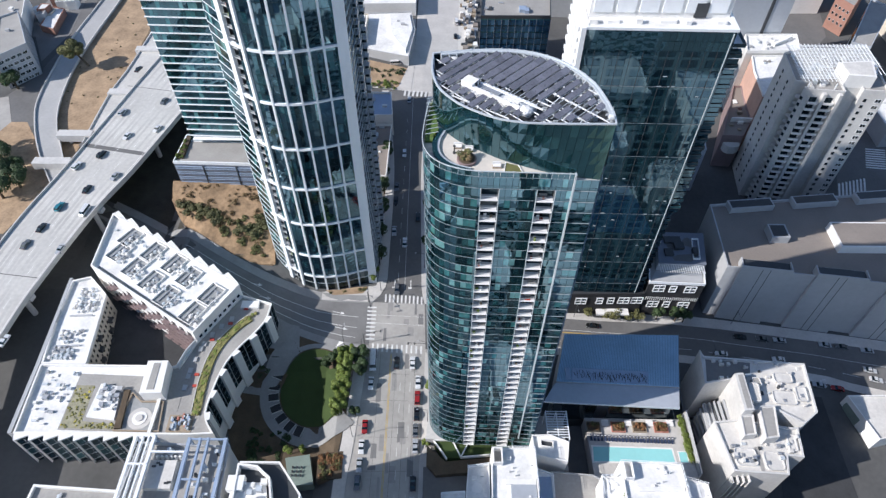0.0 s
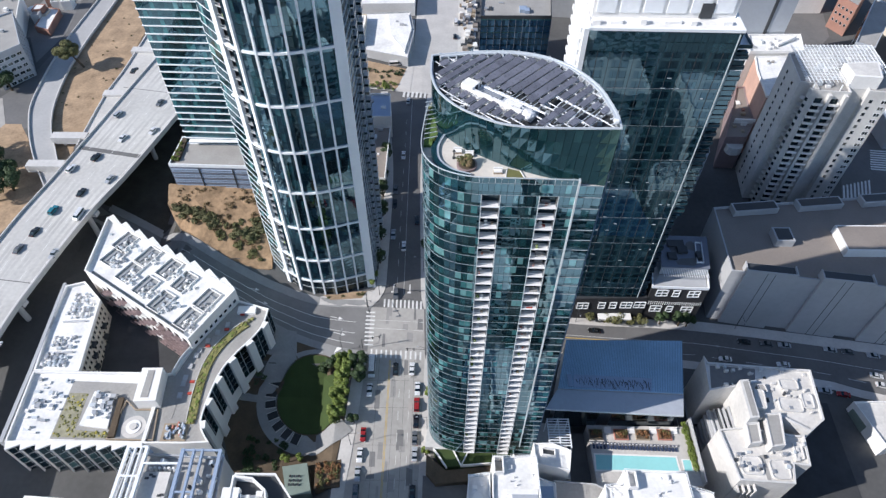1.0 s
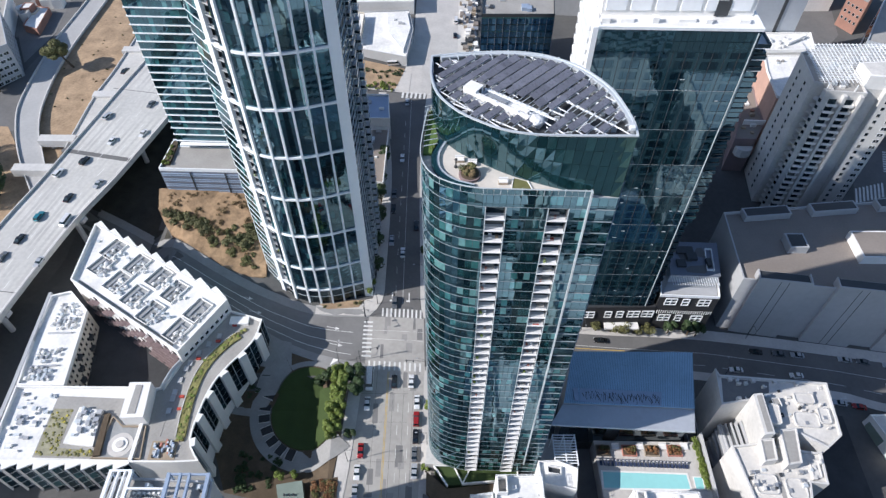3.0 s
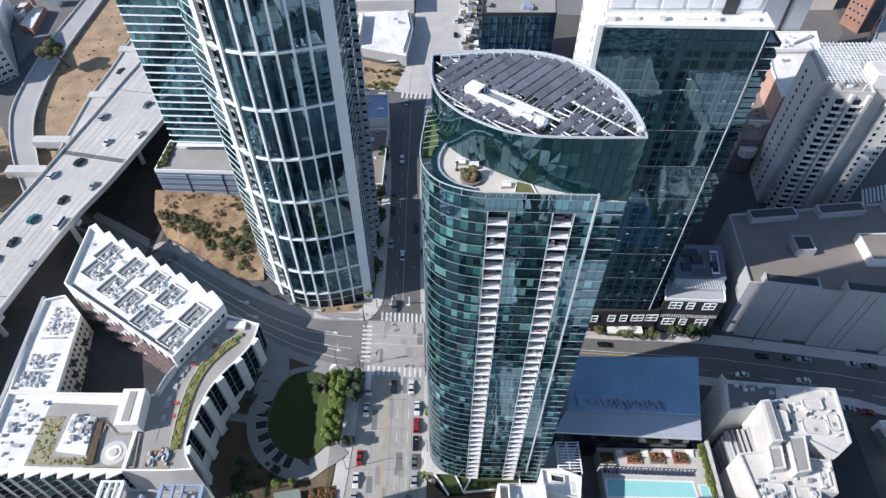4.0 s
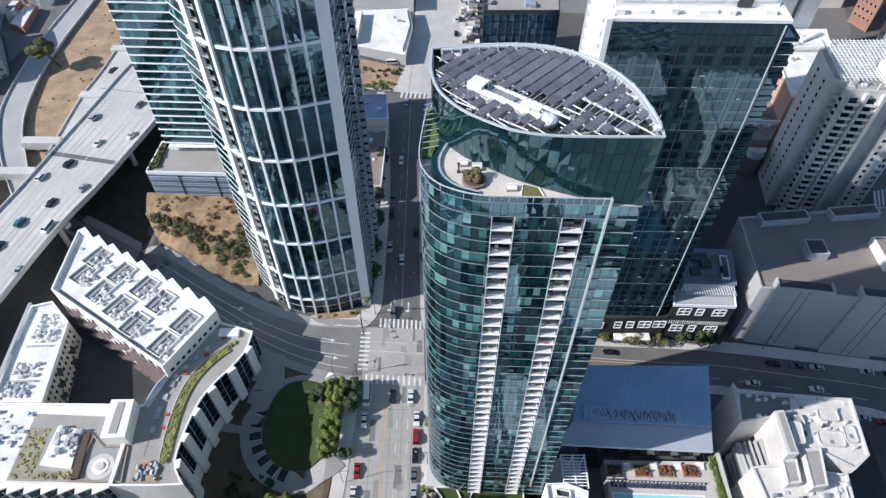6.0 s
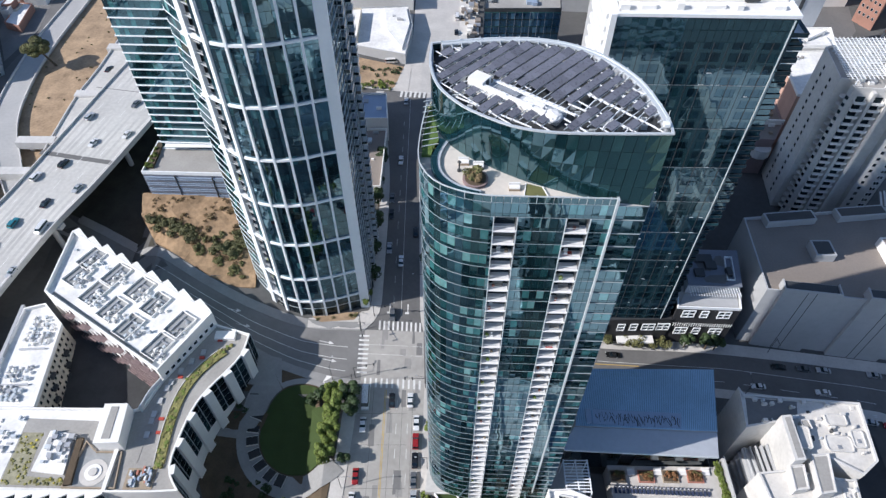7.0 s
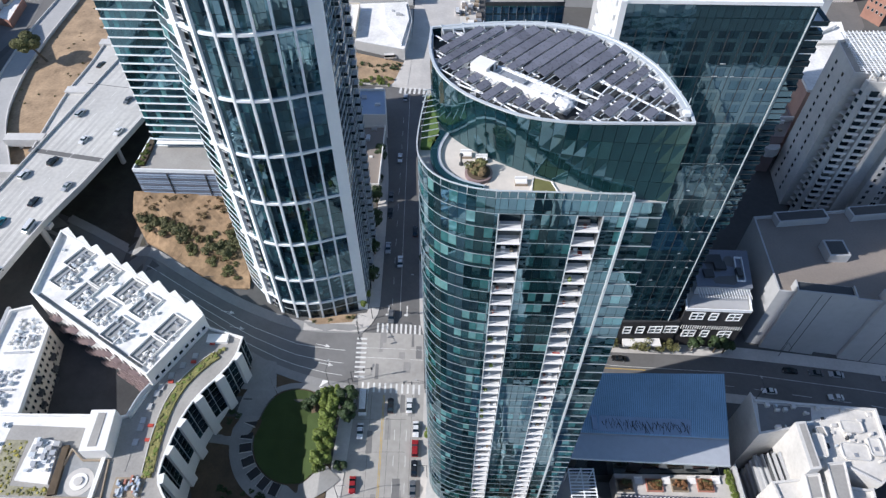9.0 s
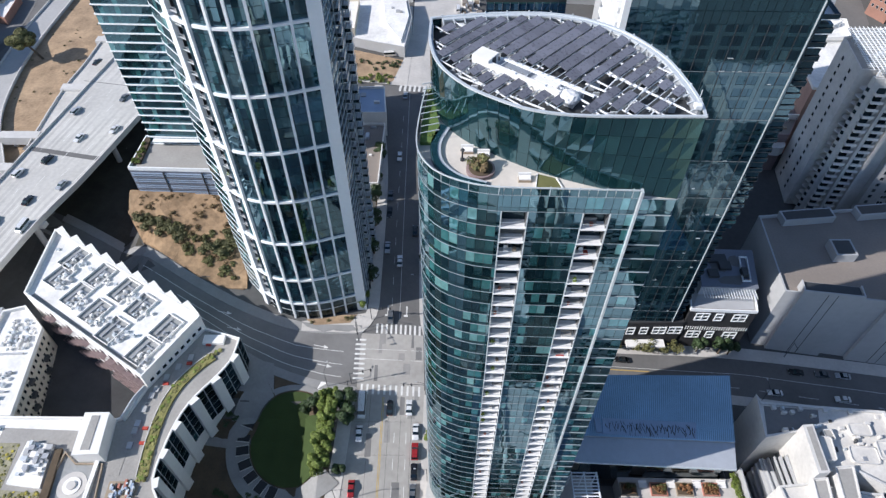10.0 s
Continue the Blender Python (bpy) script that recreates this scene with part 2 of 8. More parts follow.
# ---- building helpers ----
class Shape:
    """Collects plain geometry for one mesh."""

    def __init__(self):
        self.v, self.f = [], []

    def face(self, *pts):
        i = len(self.v)
        self.v += [tuple(p) for p in pts]
        self.f.append(tuple(range(i, i + len(pts))))
        return self

    def box(self, x0, x1, y0, y1, z0, z1, turn=None):
        c = [(x, y, z) for z in (z0, z1) for x, y in ((x0, y0), (x1, y0), (x1, y1), (x0, y1))]
        if turn:
            c = [turn @ Vector(p) for p in c]
        i = len(self.v)
        self.v += [tuple(p) for p in c]
        self.f += [tuple(i + k for k in q) for q in ((3, 2, 1, 0), (4, 5, 6, 7), (0, 1, 5, 4), (1, 2, 6, 5), (2, 3, 7, 6), (3, 0, 4, 7))]
        return self

    def beam(self, a, b, w, h):
        """A square bar from a to b; w across, h upright."""
        a, b = Vector(a), Vector(b)
        d = b - a
        up = Vector((0, 0, 1)) if abs(d.normalized().z) < 0.95 else Vector((0, 1, 0))
        s = d.cross(up).normalized() * w / 2
        u = s.cross(d).normalized() * h / 2
        i = len(self.v)
        self.v += [tuple(p) for q in (a, b) for p in (q - s - u, q + s - u, q + s + u, q - s + u)]
        self.f += [tuple(i + k for k in q) for q in ((3, 2, 1, 0), (4, 5, 6, 7), (0, 1, 5, 4), (1, 2, 6, 5), (2, 3, 7, 6), (3, 0, 4, 7))]
        return self

    def tube(self, a, b, r, r2=None, n=8):
        a, b = Vector(a), Vector(b)
        d = (b - a).normalized()
        s = d.cross(Vector((0.3, 0.9, 0.31))).normalized()
        u = d.cross(s)
        r2 = r if r2 is None else r2
        i = len(self.v)
        for q, k in ((a, r), (b, r2)):
            self.v += [tuple(q + (s * math.cos(2 * math.pi * j / n) + u * math.sin(2 * math.pi * j / n)) * k) for j in range(n)]
        self.f += [(i + j, i + (j + 1) % n, i + n + (j + 1) % n, i + n + j) for j in range(n)]
        self.f += [tuple(range(i + n - 1, i - 1, -1)), tuple(range(i + n, i + 2 * n))]
        return self

    def prism(self, poly, z0, z1, top=True, bottom=False):
        poly = ccw(poly)
        n, i = len(poly), len(self.v)
        self.v += [(x, y, z0) for x, y in poly] + [(x, y, z1) for x, y in poly]
        self.f += [(i + k, i + (k + 1) % n, i + n + (k + 1) % n, i + n + k) for k in range(n)]
        if top:
            self.f.append(tuple(range(i + n, i + 2 * n)))
        if bottom:
            self.f.append(tuple(range(i + n - 1, i - 1, -1)))
        return self

    def ring(self, poly, t, z0, z1):
        """A closed wall of thickness t inside the outline."""
        poly = ccw(poly)
        inn = inset(poly, t)
        n, i = len(poly), len(self.v)
        for z in (z0, z1):
            self.v += [(x, y, z) for x, y in poly] + [(x, y, z) for x, y in inn]
        for k in range(n):
            j = (k + 1) % n
            o0, o1, a0, a1 = i + k, i + j, i + n + k, i + n + j
            t0, t1, b0, b1 = i + 2 * n + k, i + 2 * n + j, i + 3 * n + k, i + 3 * n + j
            self.f += [(o0, o1, t1, t0), (a1, a0, b0, b1), (t0, t1, b1, b0), (a0, a1, o1, o0)]
        return self

    def rail(self, path, t, z0, z1):
        """An open wall of thickness t along a path, grown to its left."""
        n, i = len(path), len(self.v)
        nor = path_normals(path)
        for z in (z0, z1):
            self.v += [(x, y, z) for x, y in path] + [(x + a * t, y + b * t, z) for (x, y), (a, b) in zip(path, nor)]
        for k in range(n - 1):
            o0, o1, a0, a1 = i + k, i + k + 1, i + n + k, i + n + k + 1
            t0, t1, b0, b1 = (q + 2 * n for q in (o0, o1, a0, a1))
            self.f += [(o0, o1, t1, t0), (a1, a0, b0, b1), (t0, t1, b1, b0), (a0, a1, o1, o0)]
        for k in (0, n - 1):
            q = (i + k, i + 2 * n + k, i + 3 * n + k, i + n + k)
            self.f.append(q if k == 0 else q[::-1])
        return self

    def weld(self):
        """Joins corners that coincide."""
        seen, at, vs = {}, [], []
        for p in self.v:
            k = tuple(round(c, 3) for c in p)
            if k not in seen:
                seen[k] = len(vs)
                vs.append(p)
            at.append(seen[k])
        self.v = vs
        self.f = [f for f in ([i for n_, i in enumerate(g) if i != g[n_ - 1]] for g in ([at[i] for i in f] for f in self.f)) if len(set(f)) == len(f) > 2]
        return self

    def mesh(self, name, mat):
        me = bpy.data.meshes.new(name)
        me.from_pydata(self.v, [], self.f)
        me.materials.append(mat)
        me.update()
        return me


def ccw(poly):
    a = sum(p[0] * q[1] - q[0] * p[1] for p, q in zip(poly, list(poly[1:]) + [poly[0]]))
    return list(poly) if a > 0 else list(poly)[::-1]


def inset(poly, t):
    n, out = len(poly), []
    for k in range(n):
        p, q, r = (Vector(poly[j % n]) for j in (k - 1, k, k + 1))
        a, b = (q - p).normalized(), (r - q).normalized()
        na, nb = Vector((-a.y, a.x)), Vector((-b.y, b.x))
        m = na + nb
        m = m / max(m.length_squared / 2, 0.35)
        out.append((q.x + m.x * t, q.y + m.y * t))
    return out


def path_normals(path):
    out = []
    for k in range(len(path)):
        a, b = Vector(path[max(k - 1, 0)]), Vector(path[min(k + 1, len(path) - 1)])
        d = (b - a).normalized()
        out.append((-d.y, d.x))
    return out


def spline(ctrl, step):
    """A smooth path through a few control points, in even steps."""
    pts = [Vector(p) for p in ctrl]
    fine = []
    for k in range(len(pts) - 1):
        p0, p1, p2, p3 = pts[max(k - 1, 0)], pts[k], pts[k + 1], pts[min(k + 2, len(pts) - 1)]
        for j in range(24):
            t = j / 24
            fine.append(0.5 * (2 * p1 + (p2 - p0) * t + (2 * p0 - 5 * p1 + 4 * p2 - p3) * t * t + (3 * p1 - p0 - 3 * p2 + p3) * t ** 3))
    fine.append(pts[-1])
    return even([(p.x, p.y) for p in fine], step)


def even(path, step):
    d = [0.0]
    for a, b in zip(path, path[1:]):
        d.append(d[-1] + math.dist(a, b))
    n = max(1, round(d[-1] / step))
    xs = np.interp(np.linspace(0, d[-1], n + 1), d, [p[0] for p in path])
    ys = np.interp(np.linspace(0, d[-1], n + 1), d, [p[1] for p in path])
    return [(float(x), float(y)) for x, y in zip(xs, ys)]


def thing(name, label, category, at=(0, 0, 0), group="", kind=""):
    ob = new(name)
    ob.location = at
    ob.empty_display_size = 0.5
    return tagged(ob, label, category, group, kind)


def child(name, data, parent, label="", m=None):
    """A mesh in the world's coordinates under a thing or a part."""
    ob = new(name, data)
    ob.parent = parent
    base = Matrix.Translation(parent.location)
    if parent.parent:
        base = Matrix.Translation(parent.parent.location) if parent.type == "MESH" else base
    ob.matrix_parent_inverse = base.inverted()
    if parent.type == "MESH":
        ob.matrix_parent_inverse = Matrix()
    if m is not None:
        ob.matrix_basis = m
    return tagged(ob, label)


def part(name, shape, mat, parent, label=""):
    return child(name, shape.mesh(name, M[mat]), parent, label)


def setting(name, shape, mat, label, category, kind="structure"):
    ob = new(name, shape.mesh(name, M[mat]))
    return tagged(ob, label, category, "", kind)


def gz(x, y):
    """The lie of the land: a hill that falls to the right and towards the near side."""
    base = 1 + 8 * math.tanh(y / 65) - (11 if x > 0 else 5.5) * math.tanh(x / 110)
    if -76 < x < -23 and y < -5:          # the park lies in a hollow
        a, b = min(1.0, (-23 - x) / 9.0), min(1.0, (-5 - y) / 11.0)
        base -= 6.0 * a * a * (3 - 2 * a) * b * b * (3 - 2 * b)
    if -146 < x < -86 and y > 15:         # the street dips under the freeway
        a, b, c = min(1.0, (-86 - x) / 16.0), min(1.0, (x + 146) / 18.0), min(1.0, (y - 15) / 25.0)
        base -= 8.5 * a * a * (3 - 2 * a) * b * b * (3 - 2 * b) * c
    return base


def clip_cell(poly, x0, x1, y0, y1):
    for axis, lim, sign in ((0, x0, 1), (0, x1, -1), (1, y0, 1), (1, y1, -1)):
        out = []
        for k in range(len(poly)):
            a, b = poly[k - 1], poly[k]
            da, db = (a[axis] - lim) * sign, (b[axis] - lim) * sign
            if (da < 0) != (db < 0):
                t = da / (da - db)
                out.append((a[0] + (b[0] - a[0]) * t, a[1] + (b[1] - a[1]) * t))
            if db >= 0:
                out.append(b)
        poly = out
        if len(poly) < 3:
            return []
    return poly


def drape(poly, h, skirt=0.0, cell=6.0, shape=None):
    """A sheet of that outline laid over the land, h above it, with an upright edge of that depth."""
    s = shape or Shape()
    poly = ccw(poly)
    xs, ys = [p[0] for p in poly], [p[1] for p in poly]
    for i in range(math.floor(min(xs) / cell), math.ceil(max(xs) / cell)):
        for j in range(math.floor(min(ys) / cell), math.ceil(max(ys) / cell)):
            c = clip_cell(poly, i * cell, (i + 1) * cell, j * cell, (j + 1) * cell)
            if len(c) > 2:
                s.face(*[(x, y, gz(x, y) + h) for x, y in c])
    if skirt:
        e = even(poly + [poly[0]], 3.0)
        for a, b in zip(e, e[1:]):
            za, zb = gz(*a) + h, gz(*b) + h
            s.face((*a, za - skirt), (*b, zb - skirt), (*b, zb), (*a, za))
    return s.weld()


def ribbon(left, right, n):
    """The outline between two paths."""
    return list(left) + list(right)[::-1]


def stripe(s, a, b, w, h, step=4.0):
    """A painted line on the land."""
    e = even([a, b], step)
    d = (Vector(b) - Vector(a)).normalized()
    nx, ny = -d.y * w / 2, d.x * w / 2
    for p, q in zip(e, e[1:]):
        s.face(*[(x, y, gz(x, y) + h) for x, y in ((p[0] - nx, p[1] - ny), (q[0] - nx, q[1] - ny), (q[0] + nx, q[1] + ny), (p[0] + nx, p[1] + ny))])
    return s


def panes(s, path, z0, floors, fh, out=0.0, tilt=0.006, gap=0.06, skip=None, low=0.12, rows=1, high=None):
    """Glass panes along a path that runs with the outside on its right, each a little out of true."""
    for k in range(len(path) - 1):
        a, b = Vector((*path[k], 0)), Vector((*path[k + 1], 0))
        d = (b - a).normalized()
        nor = Vector((d.y, -d.x, 0))
        a2, b2 = a + d * gap / 2 + nor * out, b - d * gap / 2 + nor * out
        for fl in range(floors):
            if skip and skip((a.x + b.x) / 2, (a.y + b.y) / 2, fl):
                continue
            for r in range(rows):
                run = (high or fh) - low
                za = z0 + fl * fh + low + r * run / rows
                zb = za + run / rows - gap
                t1, t2 = random.uniform(-tilt, tilt), random.uniform(-tilt, tilt)
                s.face(a2 + nor * t1 + Vector((0, 0, za)), b2 + nor * t2 + Vector((0, 0, za)), b2 - nor * t1 + Vector((0, 0, zb)), a2 - nor * t2 + Vector((0, 0, zb)))
    return s


def block(name, label, poly, z0, z1, wall, roof, category="building", parapet=0.9, thick=0.35, group="", coping=None):
    """A building's body: walls, roof deck and parapet, as one thing to hang the rest on."""
    poly = ccw(poly)
    cx, cy = sum(p[0] for p in poly) / len(poly), sum(p[1] for p in poly) / len(poly)
    t = thing(name, label, category, (cx, cy, z0), group)
    part("wall", Shape().prism(poly, z0, z1, top=False), wall, t)
    part("roof", Shape().prism(inset(poly, 0.02), z1 - 0.3, z1, bottom=True), roof, t)
    if parapet:
        part("parapet", Shape().ring([(p[0], p[1]) for p in inset(poly, -0.03)], thick, z1 - 0.4, z1 + parapet), coping or wall, t)
    return t


def window_mesh(name, w, h, frame, mat, cols=2, rows=1, depth=0.12, bar=0.09):
    """Two meshes of one window, facing -y with its middle at the origin: frame and pane."""
    f = Shape()
    f.box(-w / 2, w / 2, -depth, 0.02, h / 2 - bar, h / 2).box(-w / 2, w / 2, -depth, 0.02, -h / 2, -h / 2 + bar)
    for k in range(cols + 1):
        x = -w / 2 + (w - bar) * k / cols
        f.box(x, x + bar, -depth + 0.003, 0.02, -h / 2 + bar, h / 2 - bar)
    for k in range(1, rows):
        z = -h / 2 + h * k / rows
        f.box(-w / 2 + bar, w / 2 - bar, -depth + 0.006, 0.02, z - bar / 2, z + bar / 2)
    g = Shape().face((-w / 2 + 0.02, -0.03, -h / 2 + 0.02), (w / 2 - 0.02, -0.03, -h / 2 + 0.02), (w / 2 - 0.02, -0.03, h / 2 - 0.02), (-w / 2 + 0.02, -0.03, h / 2 - 0.02))
    return f.mesh("window_frame", M[frame]), g.mesh("pane", M[mat])


def windows(parent, meshes, a, b, zs, n, margin=1.0, skip=None):
    """Windows in rows on the wall from a to b, whose outside lies on the right of that way."""
    a, b = Vector(a), Vector(b)
    d = (b - a).normalized()
    rz = math.degrees(math.atan2(d.y, d.x))
    run = (b - a).length - 2 * margin
    for z in zs:
        for k in range(n):
            if skip and skip(k, z):
                continue
            p = a + d * (margin + run * (k + 0.5) / n)
            w = child("window", meshes[0], parent, m=pose(p.x + d.y * 0.01, p.y - d.x * 0.01, z, 0, 0, rz))
            g = new("pane", meshes[1])
            g.parent = w

# ---- land, streets, freeway ----
def axis_steps():
    near = [i * 6.0 for i in range(-45, 46)]
    far = [330, 420, 560, 800, 1200, 1800, 2600]
    return [-f for f in far[::-1]] + near + far


s = Shape()
ax = axis_steps()
nx = len(ax)
s.v = [(x, y + 40, gz(x, y + 40)) for y in ax for x in ax]
s.f = [(j * nx + i, j * nx + i + 1, (j + 1) * nx + i + 1, (j + 1) * nx + i) for j in range(nx - 1) for i in range(nx - 1)]
setting("ground", s, "ground", "hilly city ground of dark worn paving", "ground")

FREMONT_L = [(-20.5, -110), (-19.3, -55), (-18.0, -40), (-16.6, -22), (-15.4, -4)]
FREMONT_R = [(3.0, -110), (3.5, -51), (4.0, -36), (4.3, -21), (4.7, -4)]
FREMONT_UP_L = [(-15.2, 14), (-11.0, 20), (-10.2, 31), (-10.5, 80), (-14.5, 118), (-16.0, 135)]
FREMONT_UP_R = [(4.0, 14), (2.8, 20), (2.4, 31), (1.0, 80), (1.8, 118), (3.0, 135)]
HARR_W_FAR = [(-140, 68), (-118, 57), (-92, 42.5), (-69, 28.5), (-51, 19.5), (-34, 14.0), (-15.2, 13.5)]
HARR_W_NEAR = [(-140, 60), (-120, 52), (-90, 31.5), (-51, 7.6), (-38, 1.4), (-26, -2.0), (-15.4, -3.5)]
HARR_E_FAR = [(4.0, 14), (30, 13.0), (63, 11.4), (106, 10.6), (170, 3.2), (240, -8)]
HARR_E_NEAR = [(4.7, -4), (30, -1.5), (60, 0), (102, -1.5), (148, -7.6), (164, -11.8), (240, -28)]

# Streets in sun get paler asphalt, shaded ones dark: light in the colour.
setting("road_fremont", drape(spline(FREMONT_L, 6) + spline(FREMONT_R, 6)[::-1], 0.03), "asphalt_pale", "grey asphalt street with patched seams, paled for sunlight", "road")
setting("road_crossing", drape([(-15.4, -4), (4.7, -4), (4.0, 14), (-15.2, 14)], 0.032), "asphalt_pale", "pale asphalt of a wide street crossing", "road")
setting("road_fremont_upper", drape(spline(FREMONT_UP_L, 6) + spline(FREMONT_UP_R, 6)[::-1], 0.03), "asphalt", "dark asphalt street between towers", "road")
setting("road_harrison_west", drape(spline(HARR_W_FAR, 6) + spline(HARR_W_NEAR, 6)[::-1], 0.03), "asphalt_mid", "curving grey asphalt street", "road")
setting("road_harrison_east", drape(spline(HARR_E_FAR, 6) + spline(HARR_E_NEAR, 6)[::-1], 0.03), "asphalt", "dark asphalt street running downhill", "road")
setting("road_bryant", drape([(-60, 140), (-4, 135), (3, 135), (70, 128), (70, 140), (24, 146), (24, 260), (-4, 260), (-5, 152), (-60, 156)], 0.03), "concrete", "wide asphalt street in the distance, sunlight in its colour", "road")


def pavement(name, poly, label, mat="concrete"):
    setting(name, drape(poly, 0.17, 0.2), mat, label, "pavement")


off = lambda path, d: [(x + a * d, y + b * d) for (x, y), (a, b) in zip(path, path_normals(path))]
fl, fr = spline(FREMONT_L, 4), spline(FREMONT_R, 4)
pavement("pavement_fremont_west", fl + off(fl, 4.0)[::-1], "pale concrete pavement beside parked cars")
pavement("pavement_fremont_east", fr + off(fr, -3.4)[::-1], "pale concrete pavement below a glass tower")
ul, ur = spline(FREMONT_UP_L, 4), spline(FREMONT_UP_R, 4)
pavement("pavement_upper_west", ul + off(ul, 3.5)[::-1], "concrete pavement in tower shade")
pavement("pavement_upper_east", ur + off(ur, -3.5)[::-1], "concrete pavement in tower shade")
hf, hn = spline(HARR_W_FAR, 4), spline(HARR_W_NEAR, 4)
pavement("pavement_harrison_far", hf + off(hf, 3.2)[::-1], "concrete pavement along a curving street", "path_grey")
pavement("pavement_harrison_near", hn + off(hn, -2.6)[::-1], "concrete pavement along a curving street", "path_grey")
ef, en = spline(HARR_E_FAR, 4), spline(HARR_E_NEAR, 4)
pavement("pavement_east_far", ef[2:] + off(ef, 4.0)[2:][::-1], "pale concrete pavement with street trees")
pavement("pavement_east_near", en[2:] + off(en, -3.0)[2:][::-1], "concrete pavement along a downhill street")
pavement("pavement_corner", [(-15.4, -4), (-15.8, -9), (-21, -9), (-27, -4.5), (-26, -2.2)], "bleached concrete street corner", "white_wall")
pavement("pavement_corner_north", [(-15.2, 14), (-11.2, 20), (-14.5, 21), (-34, 17.5), (-34, 14.2)], "pale concrete street corner with a dirt planting bed", "concrete")


def marking(name, s, label, mat="paint"):
    setting(name, s, mat, label, "road marking")


# crossings: single bars
def zebra(parent, a, b, n, along, length, w=0.62):
    d = (Vector(b) - Vector(a)) / n
    al = Vector(along).normalized() * length / 2
    for k in range(n):
        c = Vector(a) + d * (k + 0.5)
        s = stripe(Shape(), tuple(c - al), tuple(c + al), w, 0.045, 1.6)
        child("bar", s.mesh("bar", M["paint"]), parent)


zc = thing("crosswalk", "worn white ladder bars of a crosswalk", "crosswalk", (-3, 16, 3), "crosswalks", "structure")
zebra(zc, (-11.2, 15.9), (3.6, 15.5), 10, (0, 1), 3.3)
zc = thing("crosswalk", "worn white ladder bars of a crosswalk", "crosswalk", (-5, -4, 1), "crosswalks", "structure")
zebra(zc, (-14.8, -4.0), (4.0, -4.4), 11, (0, 1), 3.0)
zc = thing("crosswalk", "worn white ladder bars of a crosswalk", "crosswalk", (-15, 6, 2), "crosswalks", "structure")
zebra(zc, (-15.2, -1.6), (-15.2, 12.6), 9, (1, 0), 3.2)

s = Shape()
stripe(s, (-7.1, -6.4), (-8.1, -110), 0.16, 0.042)
stripe(s, (-7.5, -6.4), (-8.5, -110), 0.16, 0.042)
marking("lane_line_yellow", s, "double yellow centre line, worn", "yellow")
s = Shape()
for k in range(14):
    y = -9.5 - k * 7.4
    for x in (-3.6 - k * 0.06, -0.2 - k * 0.05):
        stripe(s, (x, y), (x - 0.02, y - 3.0), 0.13, 0.042)
for k in range(12):
    y = 24 + k * 8
    stripe(s, (-6.2, y), (-6.2, y + 3), 0.12, 0.042)
stripe(s, (-3.6, 19.5), (-4.2, 130), 0.12, 0.042)
marking("lane_line_fremont", s, "dashed white lane lines")
s = Shape()
mid = lambda f: [(a[0] + (b[0] - a[0]) * f, a[1] + (b[1] - a[1]) * f) for a, b in zip(even(HARR_W_FAR, 5)[-22:], even(HARR_W_NEAR, 5)[-22:])]
for f, k0 in ((0.36, 4), (0.62, 8), (0.86, 0)):
    pth = mid(f)
    for a, b in zip(pth[k0:-1], pth[k0 + 1:-1]):
        stripe(s, a, b, 0.16, 0.042)
for x, y in ((-29.5, 9.6), (-28, 3.4), (-61, 20.3), (-57, 14.8)):
    stripe(s, (x, y), (x + 3.2, y - 0.6), 0.2, 0.042)
    s.face(*[(px, py, gz(px, py) + 0.043) for px, py in ((x + 3.0, y - 1.15), (x + 4.6, y - 0.85), (x + 3.15, y + 0.1))])
for x in (-7.4, -1.4):
    stripe(s, (x, 20.2), (x, 24), 0.4, 0.042)
    stripe(s, (x - 0.9, 20.6), (x + 0.4, 20.6), 0.7, 0.043)
stripe(s, (-14, 5.6), (4, 5.2), 0.12, 0.042)
stripe(s, (-14, 8.8), (4, 8.6), 0.10, 0.042)
marking("lane_line_harrison", s, "white lane lines and arrows")
s = Shape()
for f in (0.4, 0.78):
    pth = [(a[0] + (b[0] - a[0]) * f, a[1] + (b[1] - a[1]) * f) for a, b in zip(even(HARR_E_FAR[1:], 6), even(HARR_E_NEAR[1:], 6.12))]
    for k, (a, b) in enumerate(zip(pth, pth[1:])):
        if f in (0.4,) or k % 2:
            stripe(s, a, b, 0.14, 0.042)
marking("lane_line_east", s, "white lane lines on a dark street")
s = Shape()
stripe(s, (20, 6.5), (75, 5.6), 0.3, 0.044)
marking("lane_line_east_yellow", s, "yellow centre line in tower shade", "yellow")

rpt = random.Random(41)
for k in range(26):
    x, y = rpt.uniform(-13, 2.0), (rpt.uniform(-60, -6) if k < 18 else rpt.uniform(-2, 12))
    w, l_ = rpt.uniform(0.8, 2.6), rpt.uniform(1.5, 7.0)
    setting("road_patch", drape([(x, y), (x + w, y + 0.1), (x + w - 0.1, y + l_), (x + 0.1, y + l_)], 0.037), rpt.choice(("asphalt_mid", "asphalt_worn", "asphalt_worn")), "darker asphalt patch in a street", "road")
s = Shape()
for x in (-11.0, -5.4, -1.9, 1.2):
    stripe(s, (x, -6), (x - 1.2, -108), 0.09, 0.039)
for y in (-14, -23.5, -36, -47, -58):
    stripe(s, (-15.6, y), (3.2, y + 0.4), 0.08, 0.039)
setting("road_seam", s, "asphalt", "dark sealed seams in a pale street", "road")

